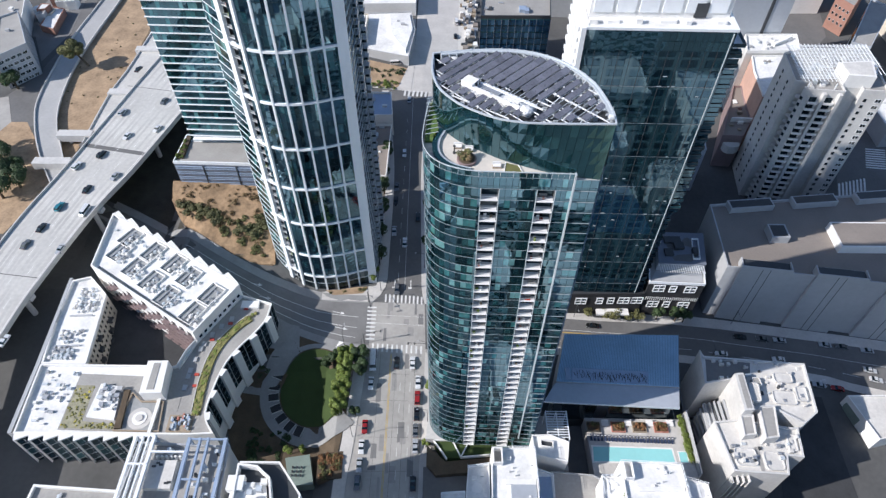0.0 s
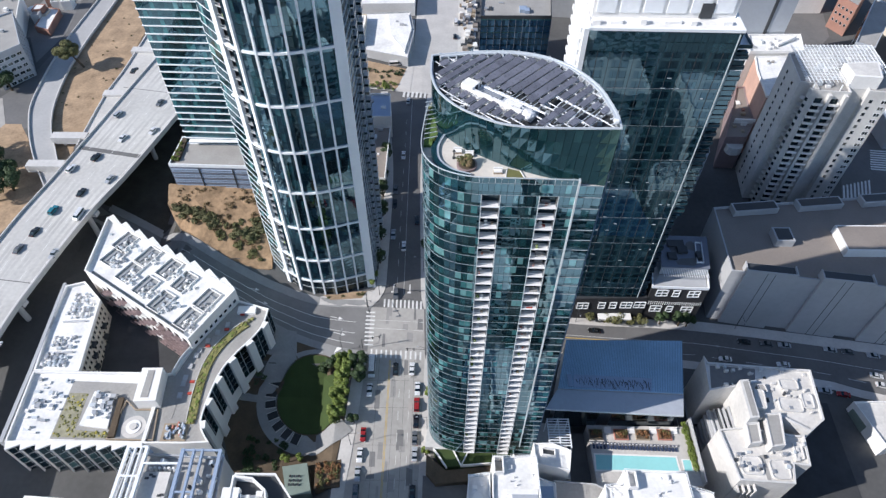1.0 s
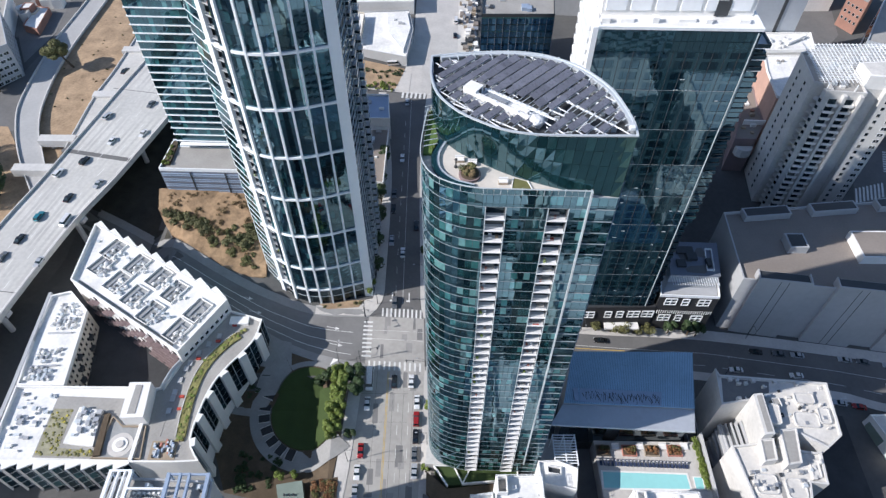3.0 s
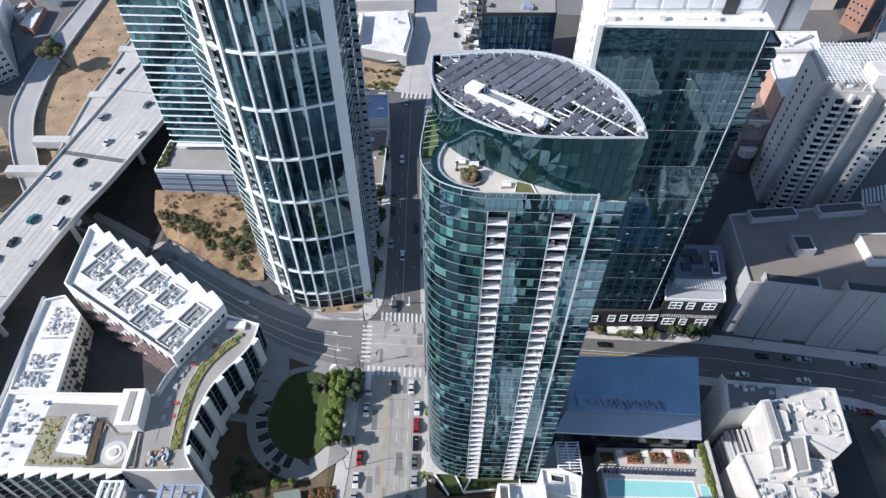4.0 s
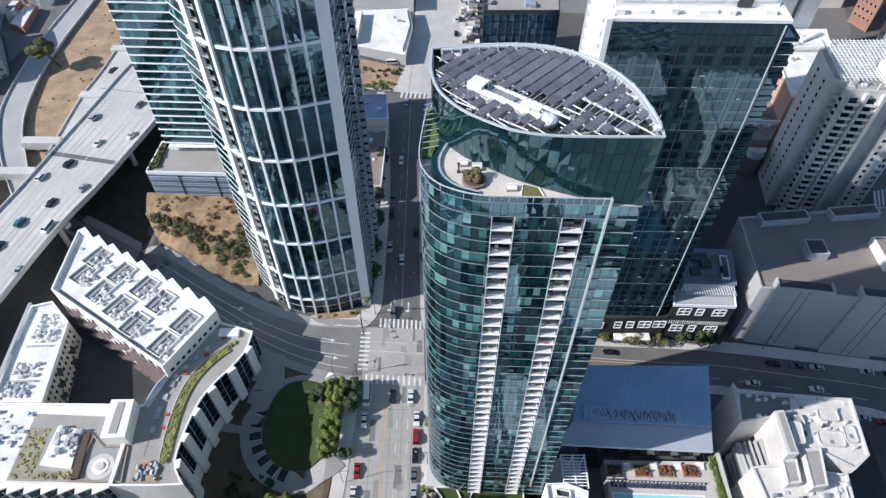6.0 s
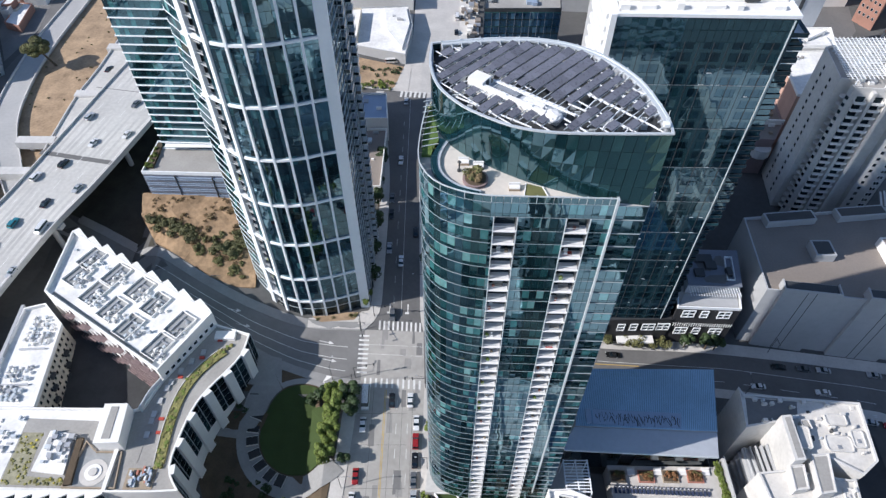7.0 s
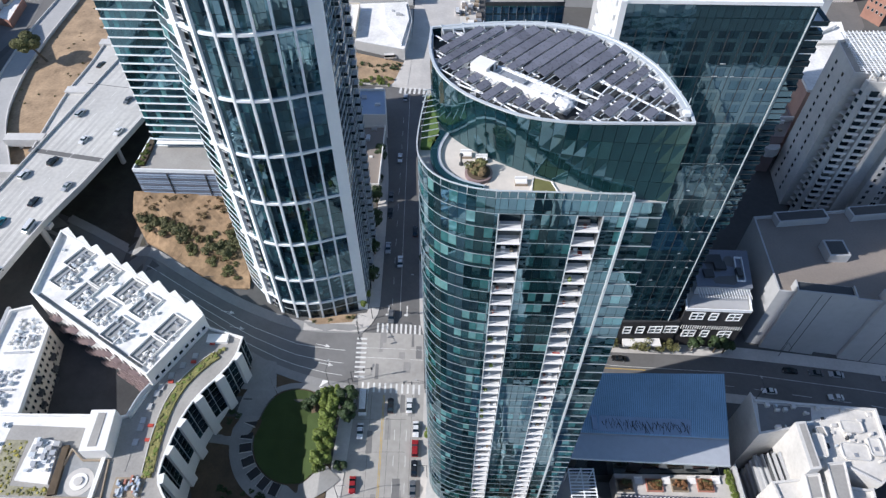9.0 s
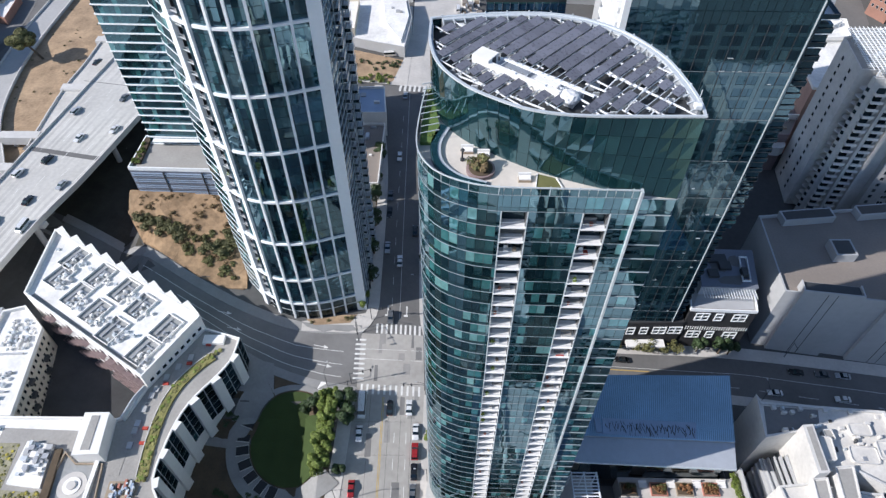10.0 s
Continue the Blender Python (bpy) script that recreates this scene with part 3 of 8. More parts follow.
# dirt lot, hillside and park lawn
def lot_rise(x, y):
    """The dry lot climbs from the street to the podium's foot."""
    y0 = 26.5 + (-55 - x) * 0.545
    f = min(1.0, max(0.0, (y - y0) / (63.4 - y0)))
    dip = min(1.0, max(0.0, (-86 - x) / 16.0))
    return 6.0 * f + 8.5 * dip * dip * (3 - 2 * dip) * min(1.0, max(0.0, f * 4))


LOT = [(-98.4, 63.5), (-56.0, 62.3), (-56.5, 46), (-53.6, 34), (-53.0, 28.2), (-60, 28.6), (-69, 32.4), (-80, 39.4), (-92, 47.2), (-98.0, 56)]
lot_ = drape(LOT, 0.12, 0.0, 3.0)
rl0 = random.Random(2)
lot_.v = [(x, y, z + lot_rise(x, y) + rl0.uniform(-0.25, 0.25)) for x, y, z in lot_.v]
edge_ = even(ccw(LOT) + [ccw(LOT)[0]], 2.0)
for a, b in zip(edge_, edge_[1:]):
    za, zb = gz(*a) + lot_rise(*a), gz(*b) + lot_rise(*b)
    lot_.face((*a, gz(*a) - 1.5), (*b, gz(*b) - 0.5), (*b, zb + 0.2), (*a, za + 0.2))
setting("dirt_lot", lot_, "dirt_brown", "dry straw-coloured sloping dirt lot with shrubs", "ground")
# Near-black soil here paints in the deep shade beside the freeway.
setting("shaded_slope", drape([(-116, 60), (-104, 50.5), (-99, 50.2), (-93, 47.6), (-98.6, 57), (-99, 80), (-104, 90), (-112, 74)], 0.14), "shaded_soil", "slope between freeway and podium, darkened for shade", "ground")
setting("dirt_hill", drape([(-166, 88), (-148, 78), (-146, 100), (-144, 128), (-140, 172), (-136, 230), (-170, 230), (-173, 158), (-169, 121), (-163, 100)], 0.1), "dirt", "dry bare hillside between freeway ramps", "ground")
setting("dirt_bank", drape([(-200, 40), (-160, 40), (-150, 66), (-160, 82), (-176, 104), (-186, 104), (-200, 80)], 0.1), "dirt", "dry weedy bank below a ramp", "ground")
# The same darkened soil carries the shade below the deck.
setting("dirt_under_freeway", drape([(-116, 60), (-98, 64), (-92, 80), (-92, 140), (-140, 140), (-146, 70)], 0.08), "shaded_soil", "bare ground under a freeway, darkened for shade", "ground")


def disc(cx, cy, r0, r1, a0=0, a1=360, n=48, keep=lambda x, y: True):
    out = [(cx + r1 * math.cos(radians(a0 + (a1 - a0) * k / n)), cy + r1 * math.sin(radians(a0 + (a1 - a0) * k / n))) for k in range(n + 1)]
    if r0:
        out += [(cx + r0 * math.cos(radians(a1 - (a1 - a0) * k / n)), cy + r0 * math.sin(radians(a1 - (a1 - a0) * k / n))) for k in range(n + 1)]
    return out


PARK = (-32.7, -18.2)
setting("park_ground", drape([(-62, -30), (-60, -20), (-50, -4), (-46, 1), (-36, -2), (-24, -6), (-21, -12), (-21.5, -32), (-23.5, -48), (-40, -47), (-56, -44)], 0.10), "soil", "dark planted park ground", "ground")
setting("park_lawn", drape(clip_cell(disc(*PARK, 0, 12.6), -60, -21.5, -60, 20), 0.42), "lawn", "round mown park lawn", "lawn")
setting("park_path_inner", drape(disc(*PARK, 13.0, 14.7, 62, 119), 0.38, 0.08), "path_grey", "narrow concrete path round the lawn", "path")
setting("park_path", drape(disc(*PARK, 13.0, 19.6, 120, 318), 0.38, 0.08), "path_grey", "curved pale concrete park path", "path")
setting("park_path_entry", drape([(-48.8, 4.6), (-40.6, 3.0), (-40.2, 0.0), (-39.4, -6.4), (-42.4, -1.4), (-47.5, -6.0), (-50.4, -5.6), (-48.0, 1.0)], 0.36, 0.08), "path_grey", "concrete park path by the street", "path")
setting("park_path_west", drape([(-52, -14), (-52, -20), (-61, -19), (-61, -13)], 0.195, 0.08), "path_grey", "concrete forecourt path", "path")

# freeway
FW_R = [(-100, 128), (-105.1, 104.8), (-114.8, 68.1), (-122.2, 45.5), (-129.0, 15), (-132.5, -8), (-136, -60), (-138, -130)]
FW_L = [(-119.5, 178), (-128.4, 140.5), (-137.2, 97.0), (-143.4, 66.2), (-149.4, 39.7), (-153, 10), (-156, -50), (-157, -130)]
FZ = 19.0


def bridge(name, right, left, z, label, th=1.4, wall=0.85, mat="deck", zfun=None):
    """A road bridge: deck slab and two barriers as parts."""
    r, l = spline(right, 4), spline(left, 4)
    n = min(len(r), len(l))
    r, l = even(r, math.dist(r[0], r[-1]) / n), even(l, math.dist(l[0], l[-1]) / n)
    n = min(len(r), len(l))
    r, l = r[:n], l[:n]
    zf = zfun or (lambda x, y: z)
    t = thing(name, label, "bridge", (r[n // 2][0], r[n // 2][1], z - th), "", "structure")
    s = Shape()
    for k in range(n - 1):
        q = [(*r[k], zf(*r[k])), (*r[k + 1], zf(*r[k + 1])), (*l[k + 1], zf(*l[k + 1])), (*l[k], zf(*l[k]))]
        s.face(*q)
        lo = [(a, b, c - th) for a, b, c in q]
        s.face(*lo[::-1])
        s.face(lo[0], lo[1], q[1], q[0])
        s.face(lo[2], lo[3], q[3], q[2])
    part("deck", s, mat, t)
    for pth, sg in ((r, -1), (l, 1)):
        nr = path_normals(pth)
        s = Shape()
        for k in range(n - 1):
            a, b = Vector((*pth[k], zf(*pth[k]))), Vector((*pth[k + 1], zf(*pth[k + 1])))
            na, nb = Vector((*nr[k], 0)) * 0.45 * sg, Vector((*nr[k + 1], 0)) * 0.45 * sg
            up = Vector((0, 0, wall))
            s.face(a, b, b + up, a + up).face(b + nb, a + na, a + na + up, b + nb + up).face(a + up, b + up, b + nb + up, a + na + up)
        part("barrier", s, "pale_conc", t)
    return t


fw = bridge("freeway", FW_R, FW_L, FZ, "pale concrete freeway deck with traffic lanes")
for f, yel in ((0.06, 0), (0.25, 1), (0.44, 1), (0.63, 1), (0.82, 1), (0.95, 0)):
    r, l = spline(FW_R, 4), spline(FW_L, 4)
    n = 70
    r, l = even(r, 330 / n), even(l, 330 / n)
    s = Shape()
    pth = [(a[0] + (b[0] - a[0]) * f, a[1] + (b[1] - a[1]) * f) for a, b in zip(r, l)]
    for k in range(len(pth) - 1):
        if yel and k % 3:
            continue
        a, b = Vector((*pth[k], FZ + 0.016)), Vector((*pth[k + 1], FZ + 0.016))
        d = (b - a).normalized() * 0.5
        sd = Vector((-d.y, d.x, 0)).normalized() * 0.09
        s.face(a - sd, b - sd, b + sd, a + sd)
    part("lane_line", s, "paint", fw, "faded white lane line")
for f in (0.10, 0.19, 0.31, 0.38, 0.50, 0.57, 0.69, 0.76, 0.88):
    r, l = even(spline(FW_R, 4), 330 / 70), even(spline(FW_L, 4), 330 / 70)
    s = Shape()
    pth = [(a[0] + (b[0] - a[0]) * f, a[1] + (b[1] - a[1]) * f) for a, b in zip(r, l)]
    for a, b in zip(pth, pth[1:]):
        a, b = Vector((*a, FZ + 0.006)), Vector((*b, FZ + 0.006))
        sd = Vector((-(b - a).y, (b - a).x, 0)).normalized() * 0.55
        s.face(a - sd, b - sd, b + sd, a + sd)
    part("wheel_track", s, "deck_stain", fw, "grey wheel-worn strip")
for y in (-40, 5, 47, 92):
    f = Shape()
    a, b = (-131 + 0.05 * y, y), (-156 + 0.12 * y, y + 4)
    if y > 40:
        a, b = (-121.5 + 0.22 * (y - 45), y), (-149 + 0.18 * (y - 40), y + 4)
    f.beam((*a, FZ - 2.2), (*b, FZ - 2.2), 2.4, 1.6)
    part("cross_beam", f, "pale_conc", fw)
    for q in (0.18, 0.82):
        x, yy = a[0] + (b[0] - a[0]) * q, a[1] + (b[1] - a[1]) * q
        part("pier", Shape().tube((x, yy, gz(x, yy) - 1), (x, yy, FZ - 2.8), 1.0, n=12), "pale_conc", fw)
ab_path = [(x + 2.0, y) for x, y in spline(FW_L, 6) if -20 < y < 125]
part("abutment", Shape().rail(ab_path, 0.8, -8, FZ - 1.2), "pale_conc", fw, "plain concrete abutment wall under the deck")
# gore slabs between freeway and ramps, the side ramp and the loop ramp
rm = bridge("ramp_middle", [(-121.0, 178), (-127.9, 147), (-133.6, 118), (-137.2, 102.7), (-140.6, 86)], [(-138.8, 178), (-140.7, 141.5), (-142.9, 122.7), (-143.3, 108), (-143.0, 84)], 17.2, "weathered concrete freeway side ramp", 1.0, 0.7, "deck")
for x0, x1, y in ((-158.6, -143.6, 73.6), (-155.4, -140.6, 91.2), (-143.6, -133.0, 121.0), (-141.8, -126.5, 156.0)):
    part("cross_beam", Shape().box(x0, x1, y - 2.0, y + 2.0, 15.0, 18.3), "pale_conc", rm, "pale concrete bent cap")
    part("pier", Shape().tube((x0 + 4, y, gz(x0 + 4, y) - 1), (x0 + 4, y, 15.3), 0.9, n=12), "pale_conc", rm)
rl = bridge("ramp_loop", [(-143, 66), (-152.7, 84.5), (-161, 100.9), (-166.4, 121), (-169.5, 155), (-167.5, 208), (-163, 300)],
            [(-147.5, 62), (-160.4, 81.5), (-170.5, 101.5), (-176.4, 121.2), (-179.2, 163), (-177, 208), (-172, 300)], 15.0, "curving concrete loop ramp with white edge lines", 1.0, 0.8, "ramp_deck")
for x, y in ((-157, 88), (-170, 112)):
    part("pier", Shape().tube((x, y, gz(x, y) - 1), (x, y, 14.2), 0.9, n=12), "pale_conc", rl)
# Dark deck joints; the broad band at y 77 paints in a cast shadow.
for y in (-30, 12, 77, 118):
    a, b = (-131.0 + 0.03 * y, y), (-155.0 + 0.1 * y, y + 3)
    if y > 40:
        a, b = (-112.3 + 0.27 * (y - 77), y), (-142.4 + 0.17 * (y - 77), y + 6)
    part("deck_joint", Shape().beam((*a, FZ + 0.0), (*b, FZ + 0.0), 2.2 if y == 77 else 0.35, 0.03), "asphalt", fw, "dark deck joint and painted shadow band")
setting("dirt_corner", drape([(-33, 18.2), (-30, 16.2), (-19, 17.4), (-17, 20.4), (-22, 20.0), (-28, 18.6)], 0.22), "dirt", "dry dirt planting patch at a street corner", "ground")
# painted lane word, read by drivers heading downhill
wd_ = bpy.data.curves.new("road_word", "FONT")
wd_.body, wd_.size, wd_.extrude, wd_.align_x = "ONLY", 2.6, 0.01, "CENTER"
wd_.materials.append(M["paint"])
rw = new("road_word", wd_)
rw.matrix_world = Matrix.Translation((147.6, -8.8, gz(147.6, -8.8) + 0.1)) @ Matrix.Rotation(radians(-96), 4, "Z") @ Matrix.Diagonal((0.95, 1.1, 1, 1))
tagged(rw, "worn white painted lane word ONLY", "road marking", "", "structure")

# ---- glass tower with the leaf-shaped crown ----
CF, CN, CZ0 = 2.89, 40, 2.9              # storey height, storeys, foot of the glass
CTOP = CZ0 + CF * CN                     # terrace level
LEAF_TIP_L, LEAF_TIP_R = (8.4, -16.2), (40.4, -37.3)
BODY = [LEAF_TIP_L, (7.6, -21.0), (6.9, -27.0), (6.7, -32.0), (7.6, -35.2), (9.8, -37.8), (13.4, -39.5), (17.0, -40.2)]
FRONT = (34.4, -40.7)
LEAF_NEAR = [LEAF_TIP_L, (8.3, -21.9), (9.5, -27.0), (12.5, -31.2), (15.8, -33.8), (19.8, -36.0), (23.9, -37.0), (27.9, -37.3), (34, -37.35), LEAF_TIP_R]
LEAF_FAR = [LEAF_TIP_R, (40.5, -34.5), (39.8, -30.3), (38.2, -25.1), (34.6, -19.9), (30.3, -16.7), (25.8, -15.1), (21.1, -14.7), (15.0, -15.1), LEAF_TIP_L]
body_l = spline(BODY, 1.25)
COLS = [(17.6, 20.9), (28.0, 31.3)]      # two bays of recessed balconies
at_front = lambda x: (x, -40.2 + (x - 17.0) * (FRONT[1] + 40.2) / (FRONT[0] - 17.0))
flat = [at_front(x) for x in (17.0, 17.6, 18.7, 19.8, 20.9, 22.083, 23.267, 24.45, 25.633, 26.817, 28.0, 29.1, 30.2, 31.3, 32.333, 33.367, FRONT[0])]
RIGHT = (38.9, -40.85)
side = even([FRONT, RIGHT], 1.5)
back = even([RIGHT, LEAF_TIP_R], 1.3)
far = spline(LEAF_FAR, 1.5)
outline = body_l + flat[1:] + side[1:] + back[1:] + far[1:-1]

tc = thing("glass_tower", "tall curved teal glass tower with leaf-shaped crown", "tower", (22, -28, CZ0))
part("core", Shape().prism(inset(ccw(outline), 2.4), CZ0 - 8, CTOP - 0.4), "dark_steel", tc, "dark interior behind the glass")
in_col = lambda x, y, fl: fl < CN - 1 and y < -39.9 and any(a - 0.1 < x < b + 0.1 for a, b in COLS)
g = Shape()
SPN = 0.78                               # height of the dark spandrel below each pane
for run_ in (body_l, side, back, far):
    panes(g, run_, CZ0, CN, CF, low=SPN, tilt=0.012)
flat_near = lambda x, y, fl: in_col(x, y, fl) or fl >= CN - 27
panes(g, flat, CZ0, CN, CF, skip=flat_near, low=SPN, tilt=0.012)
sg = Shape()
for run_ in (body_l, side, back, far):
    panes(sg, run_, CZ0, CN, CF, low=0.03, high=SPN, tilt=0.006)
panes(sg, flat, CZ0, CN, CF, skip=in_col, low=0.03, high=SPN, tilt=0.006)
tagged(part("spandrel_glass", sg, "glass_spandrel", tc, "dark green spandrel glass"), kind="stuff")
tagged(part("glazing", g, "glass_teal", tc, "teal curtain-wall panes"), kind="stuff")
# single panes of the flat front, upper storeys
fd = (Vector(FRONT) - Vector((17.0, -40.2))).normalized()
pm = Shape().face((0.025, 0, SPN), (0.975, 0, SPN), (0.975, 0, CF - 0.06), (0.025, 0, CF - 0.06)).mesh("pane", M["glass_teal_each"])
rz = math.degrees(math.atan2(fd.y, fd.x))
for fl in range(CN - 27, CN):
    for a, b in zip(flat, flat[1:]):
        if not in_col((a[0] + b[0]) / 2, -40.5, fl):
            child("pane", pm, tc, m=pose(a[0], a[1], CZ0 + fl * CF, random.uniform(-0.5, 0.5), 0, rz + random.uniform(-0.5, 0.5)) @ Matrix.Diagonal((math.dist(a, b), 1, 1, 1)))
# slab edges, one per storey
for fl in range(CN + 1):
    z = CZ0 + fl * CF
    s = Shape().rail(body_l, -0.07, z - 0.035, z + 0.03)
    s.rail(flat, -0.05, z - 0.03, z + 0.03)
    s.rail(side, -0.14, z - 0.05, z + 0.05)
    s.rail(back, -0.1, z - 0.05, z + 0.05)
    s.rail(far, -0.15, z - 0.10, z + 0.10)
    part("slab_edge", s, "slab_line", tc)
# balconies
bf = Shape().box(0, 3.3, -0.28, 1.4, -0.14, 0.05).mesh("balcony", M["balcony_floor"])
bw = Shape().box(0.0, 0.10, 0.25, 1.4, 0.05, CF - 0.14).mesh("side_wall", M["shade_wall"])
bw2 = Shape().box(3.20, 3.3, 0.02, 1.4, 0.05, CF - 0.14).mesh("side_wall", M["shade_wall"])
mat_ = Shape().box(0, 1.3, 0, 0.8, 0.05, 0.12).mesh("balcony_mat", M["red_cloth"])
bush = Shape().tube((0, 0, 0.05), (0, 0, 0.4), 0.2, 0.26).tube((0, 0, 0.4), (0, 0, 1.0), 0.4, 0.15, 7).mesh("balcony_plant", M["leaf"])
sofa = Shape().box(0, 1.6, 0, 0.7, 0.05, 0.42).box(0, 1.6, 0.6, 0.75, 0.42, 0.85).mesh("balcony_sofa", M["grey_roof"])
bg = Shape().face((0.10, 1.36, 0.05), (3.20, 1.36, 0.05), (3.20, 1.36, CF - 0.14), (0.10, 1.36, CF - 0.14)).mesh("balcony_door", M["glass_win"])
br = Shape().box(0.0, 3.3, -0.30, -0.26, 1.03, 1.08).mesh("railing", M["alu"])
chair = Shape().box(0, 0.6, 0, 0.6, 0.05, 0.45).box(0, 0.6, 0.5, 0.62, 0.45, 0.9).mesh("balcony_chair", M["white_cloth"])
table = Shape().tube((0.9, 0.4, 0.05), (0.9, 0.4, 0.55), 0.3).mesh("balcony_table", M["timber"])
plant = Shape().tube((0.2, 0.2, 0.05), (0.2, 0.2, 0.5), 0.22, 0.28).mesh("balcony_planter", M["terracotta"])
for a, b in COLS:
    y = -40.2 + (a - 17.0) * fd.y / fd.x
    for fl in range(CN - 1):
        z = CZ0 + fl * CF
        o = child("balcony", bf, tc, "white balcony recessed in the glass", m=pose(a, y, z, 0, 0, rz))
        for nm, me in (("side_wall", bw), ("side_wall", bw2), ("balcony_door", bg), ("railing", br)):
            k = new(nm, me)
            k.parent = o
        if random.random() < 0.6:
            k = new("balcony_chair", random.choice((chair, chair, sofa)))
            k.parent, k.location = o, (random.uniform(0.4, 1.6), random.uniform(0.1, 0.6), 0)
            if random.random() < 0.6:
                k = new("balcony_table", random.choice((table, plant, bush, mat_)))
                k.parent, k.location = o, (random.uniform(0.3, 1.8), random.uniform(0.0, 0.5), 0)
    for x in (a - 0.05, b + 0.05):
        yy = -40.2 + (x - 17.0) * fd.y / fd.x
        part("balcony_jamb", Shape().box(x - 0.07, x + 0.07, yy - 0.20, yy + 0.1, CZ0, CTOP - CF), "alu", tc)
# bright corner blade
part("corner_blade", Shape().box(FRONT[0] - 0.15, FRONT[0] + 0.15, FRONT[1] - 0.45, FRONT[1] + 0.25, CZ0 + 6, CTOP + 1.45), "alu", tc, "pale metal corner blade")
# terrace deck, parapet glass and rail
part("terrace_deck", Shape().prism(inset(ccw(outline), 0.06), CTOP - 0.35, CTOP + 0.02, bottom=True), "terrace_floor", tc, "pale paved roof terrace")
pth = body_l[3:] + flat[1:]
for a, b in zip(pth, pth[1:]):
    part("parapet_pane", panes(Shape(), [a, b], CTOP, 1, 1.35, tilt=0.004, low=0.02), "glass_crown", tc, "glass parapet pane")
part("terrace_rail", Shape().rail(body_l[3:] + flat[1:], -0.16, CTOP + 1.32, CTOP + 1.48), "alu", tc, "pale metal parapet rail")
pp = (body_l[3:] + flat[1:])[::3]
for x, y in pp:
    part("rail_post", Shape().box(x - 0.05, x + 0.05, y - 0.05, y + 0.05, CTOP, CTOP + 1.6), "alu", tc)
# crown
CROWN = 128.5
near = spline(LEAF_NEAR, 1.5)
cg = Shape()
# the near screen is a twisted sheet: its foot and its top follow different curves
LEAF_FOOT = [LEAF_TIP_L, (8.5, -21.4), (10.0, -26.2), (13.0, -30.0), (16.1, -32.3), (19.1, -34.3), (21.9, -35.9), (24.4, -37.0), (27.1, -38.1), (30.4, -39.2), (34.4, -40.2), (38.9, -40.8)]
foot_ = spline(LEAF_FOOT, 0.5)
nn_ = len(near)
foot_ = [foot_[round(k * (len(foot_) - 1) / (nn_ - 1))] for k in range(nn_)]
screen = lambda k, f, in_=0.0: Vector((foot_[k][0] + (near[k][0] - foot_[k][0]) * f, foot_[k][1] + (near[k][1] - foot_[k][1]) * f + in_, CTOP + 0.03 + (CROWN - 0.22 - CTOP) * f))
rcg = random.Random(9)
sheet_ = Shape()
for k in range(nn_ - 1):
    sheet_.face(screen(k, 0, 0.3), screen(k + 1, 0, 0.3), screen(k + 1, 1, 0.3), screen(k, 1, 0.3))
    for r in range(4):
        a, b = screen(k, r / 4), screen(k + 1, r / 4)
        c, d = screen(k + 1, (r + 0.985) / 4), screen(k, (r + 0.985) / 4)
        j1, j2 = Vector((0, rcg.uniform(-0.012, 0.012), 0)), Vector((0, rcg.uniform(-0.012, 0.012), 0))
        e = (b - a) * 0.02
        cg.face(a + e + j1, b - e + j2, c - e - j1, d + e - j2)
part("screen_backing", sheet_, "dark_steel", tc)
panes(cg, far, CTOP + 0.05, 3, (CROWN - CTOP - 0.2) / 3, tilt=0.01, low=0.03)
part("crown_glass", cg, "glass_crown", tc, "dark green glass crown screen")
leaf = near[:-1] + far[:-1]
part("crown_backing", Shape().rail([(x + a * 0.12, y + b * 0.12) for (x, y), (a, b) in zip(far, path_normals(far))][1:-1], 0.3, CTOP + 0.03, CROWN - 0.3), "pale_metal", tc)
part("upstand", Shape().rail([(x + a * 0.25, y + b * 0.25) for (x, y), (a, b) in zip(near, path_normals(near))][1:-1], 0.2, CROWN - 1.8, CROWN - 0.25), "pale_metal", tc, "pale metal inner upstand")
part("crown_coping", Shape().ring(inset(ccw(leaf), -0.12), 0.34, CROWN - 0.25, CROWN), "alu", tc, "pale metal crown coping")
part("coping_shelf", Shape().rail(far[1:-1], 0.8, CROWN - 0.42, CROWN - 0.12), "alu", tc, "broad pale metal inner shelf")
part("crown_roof", Shape().prism(inset(ccw(leaf), 0.6), CROWN - 1.9, CROWN - 1.7), "dark_steel", tc, "dark plant deck below the panels")
for k, ((x, y), (a, b)) in enumerate(zip(far, path_normals(far))):
    part("coping_bracket", Shape().beam((x + a * 0.7, y + b * 0.7, CROWN - 0.1), (x + a * 1.5, y + b * 1.5, CROWN - 0.55), 0.14, 0.2), "alu", tc)
    if k % 2 == 0:
        part("davit", Shape().box(x - 0.08, x + 0.08, y - 0.08, y + 0.08, CROWN, CROWN + 0.22), "alu", tc)


def in_poly(p, poly):
    c = False
    for k in range(len(poly)):
        (x1, y1), (x2, y2) = poly[k - 1], poly[k]
        if (y1 > p[1]) != (y2 > p[1]) and p[0] < (x2 - x1) * (p[1] - y1) / (y2 - y1) + x1:
            c = not c
    return c


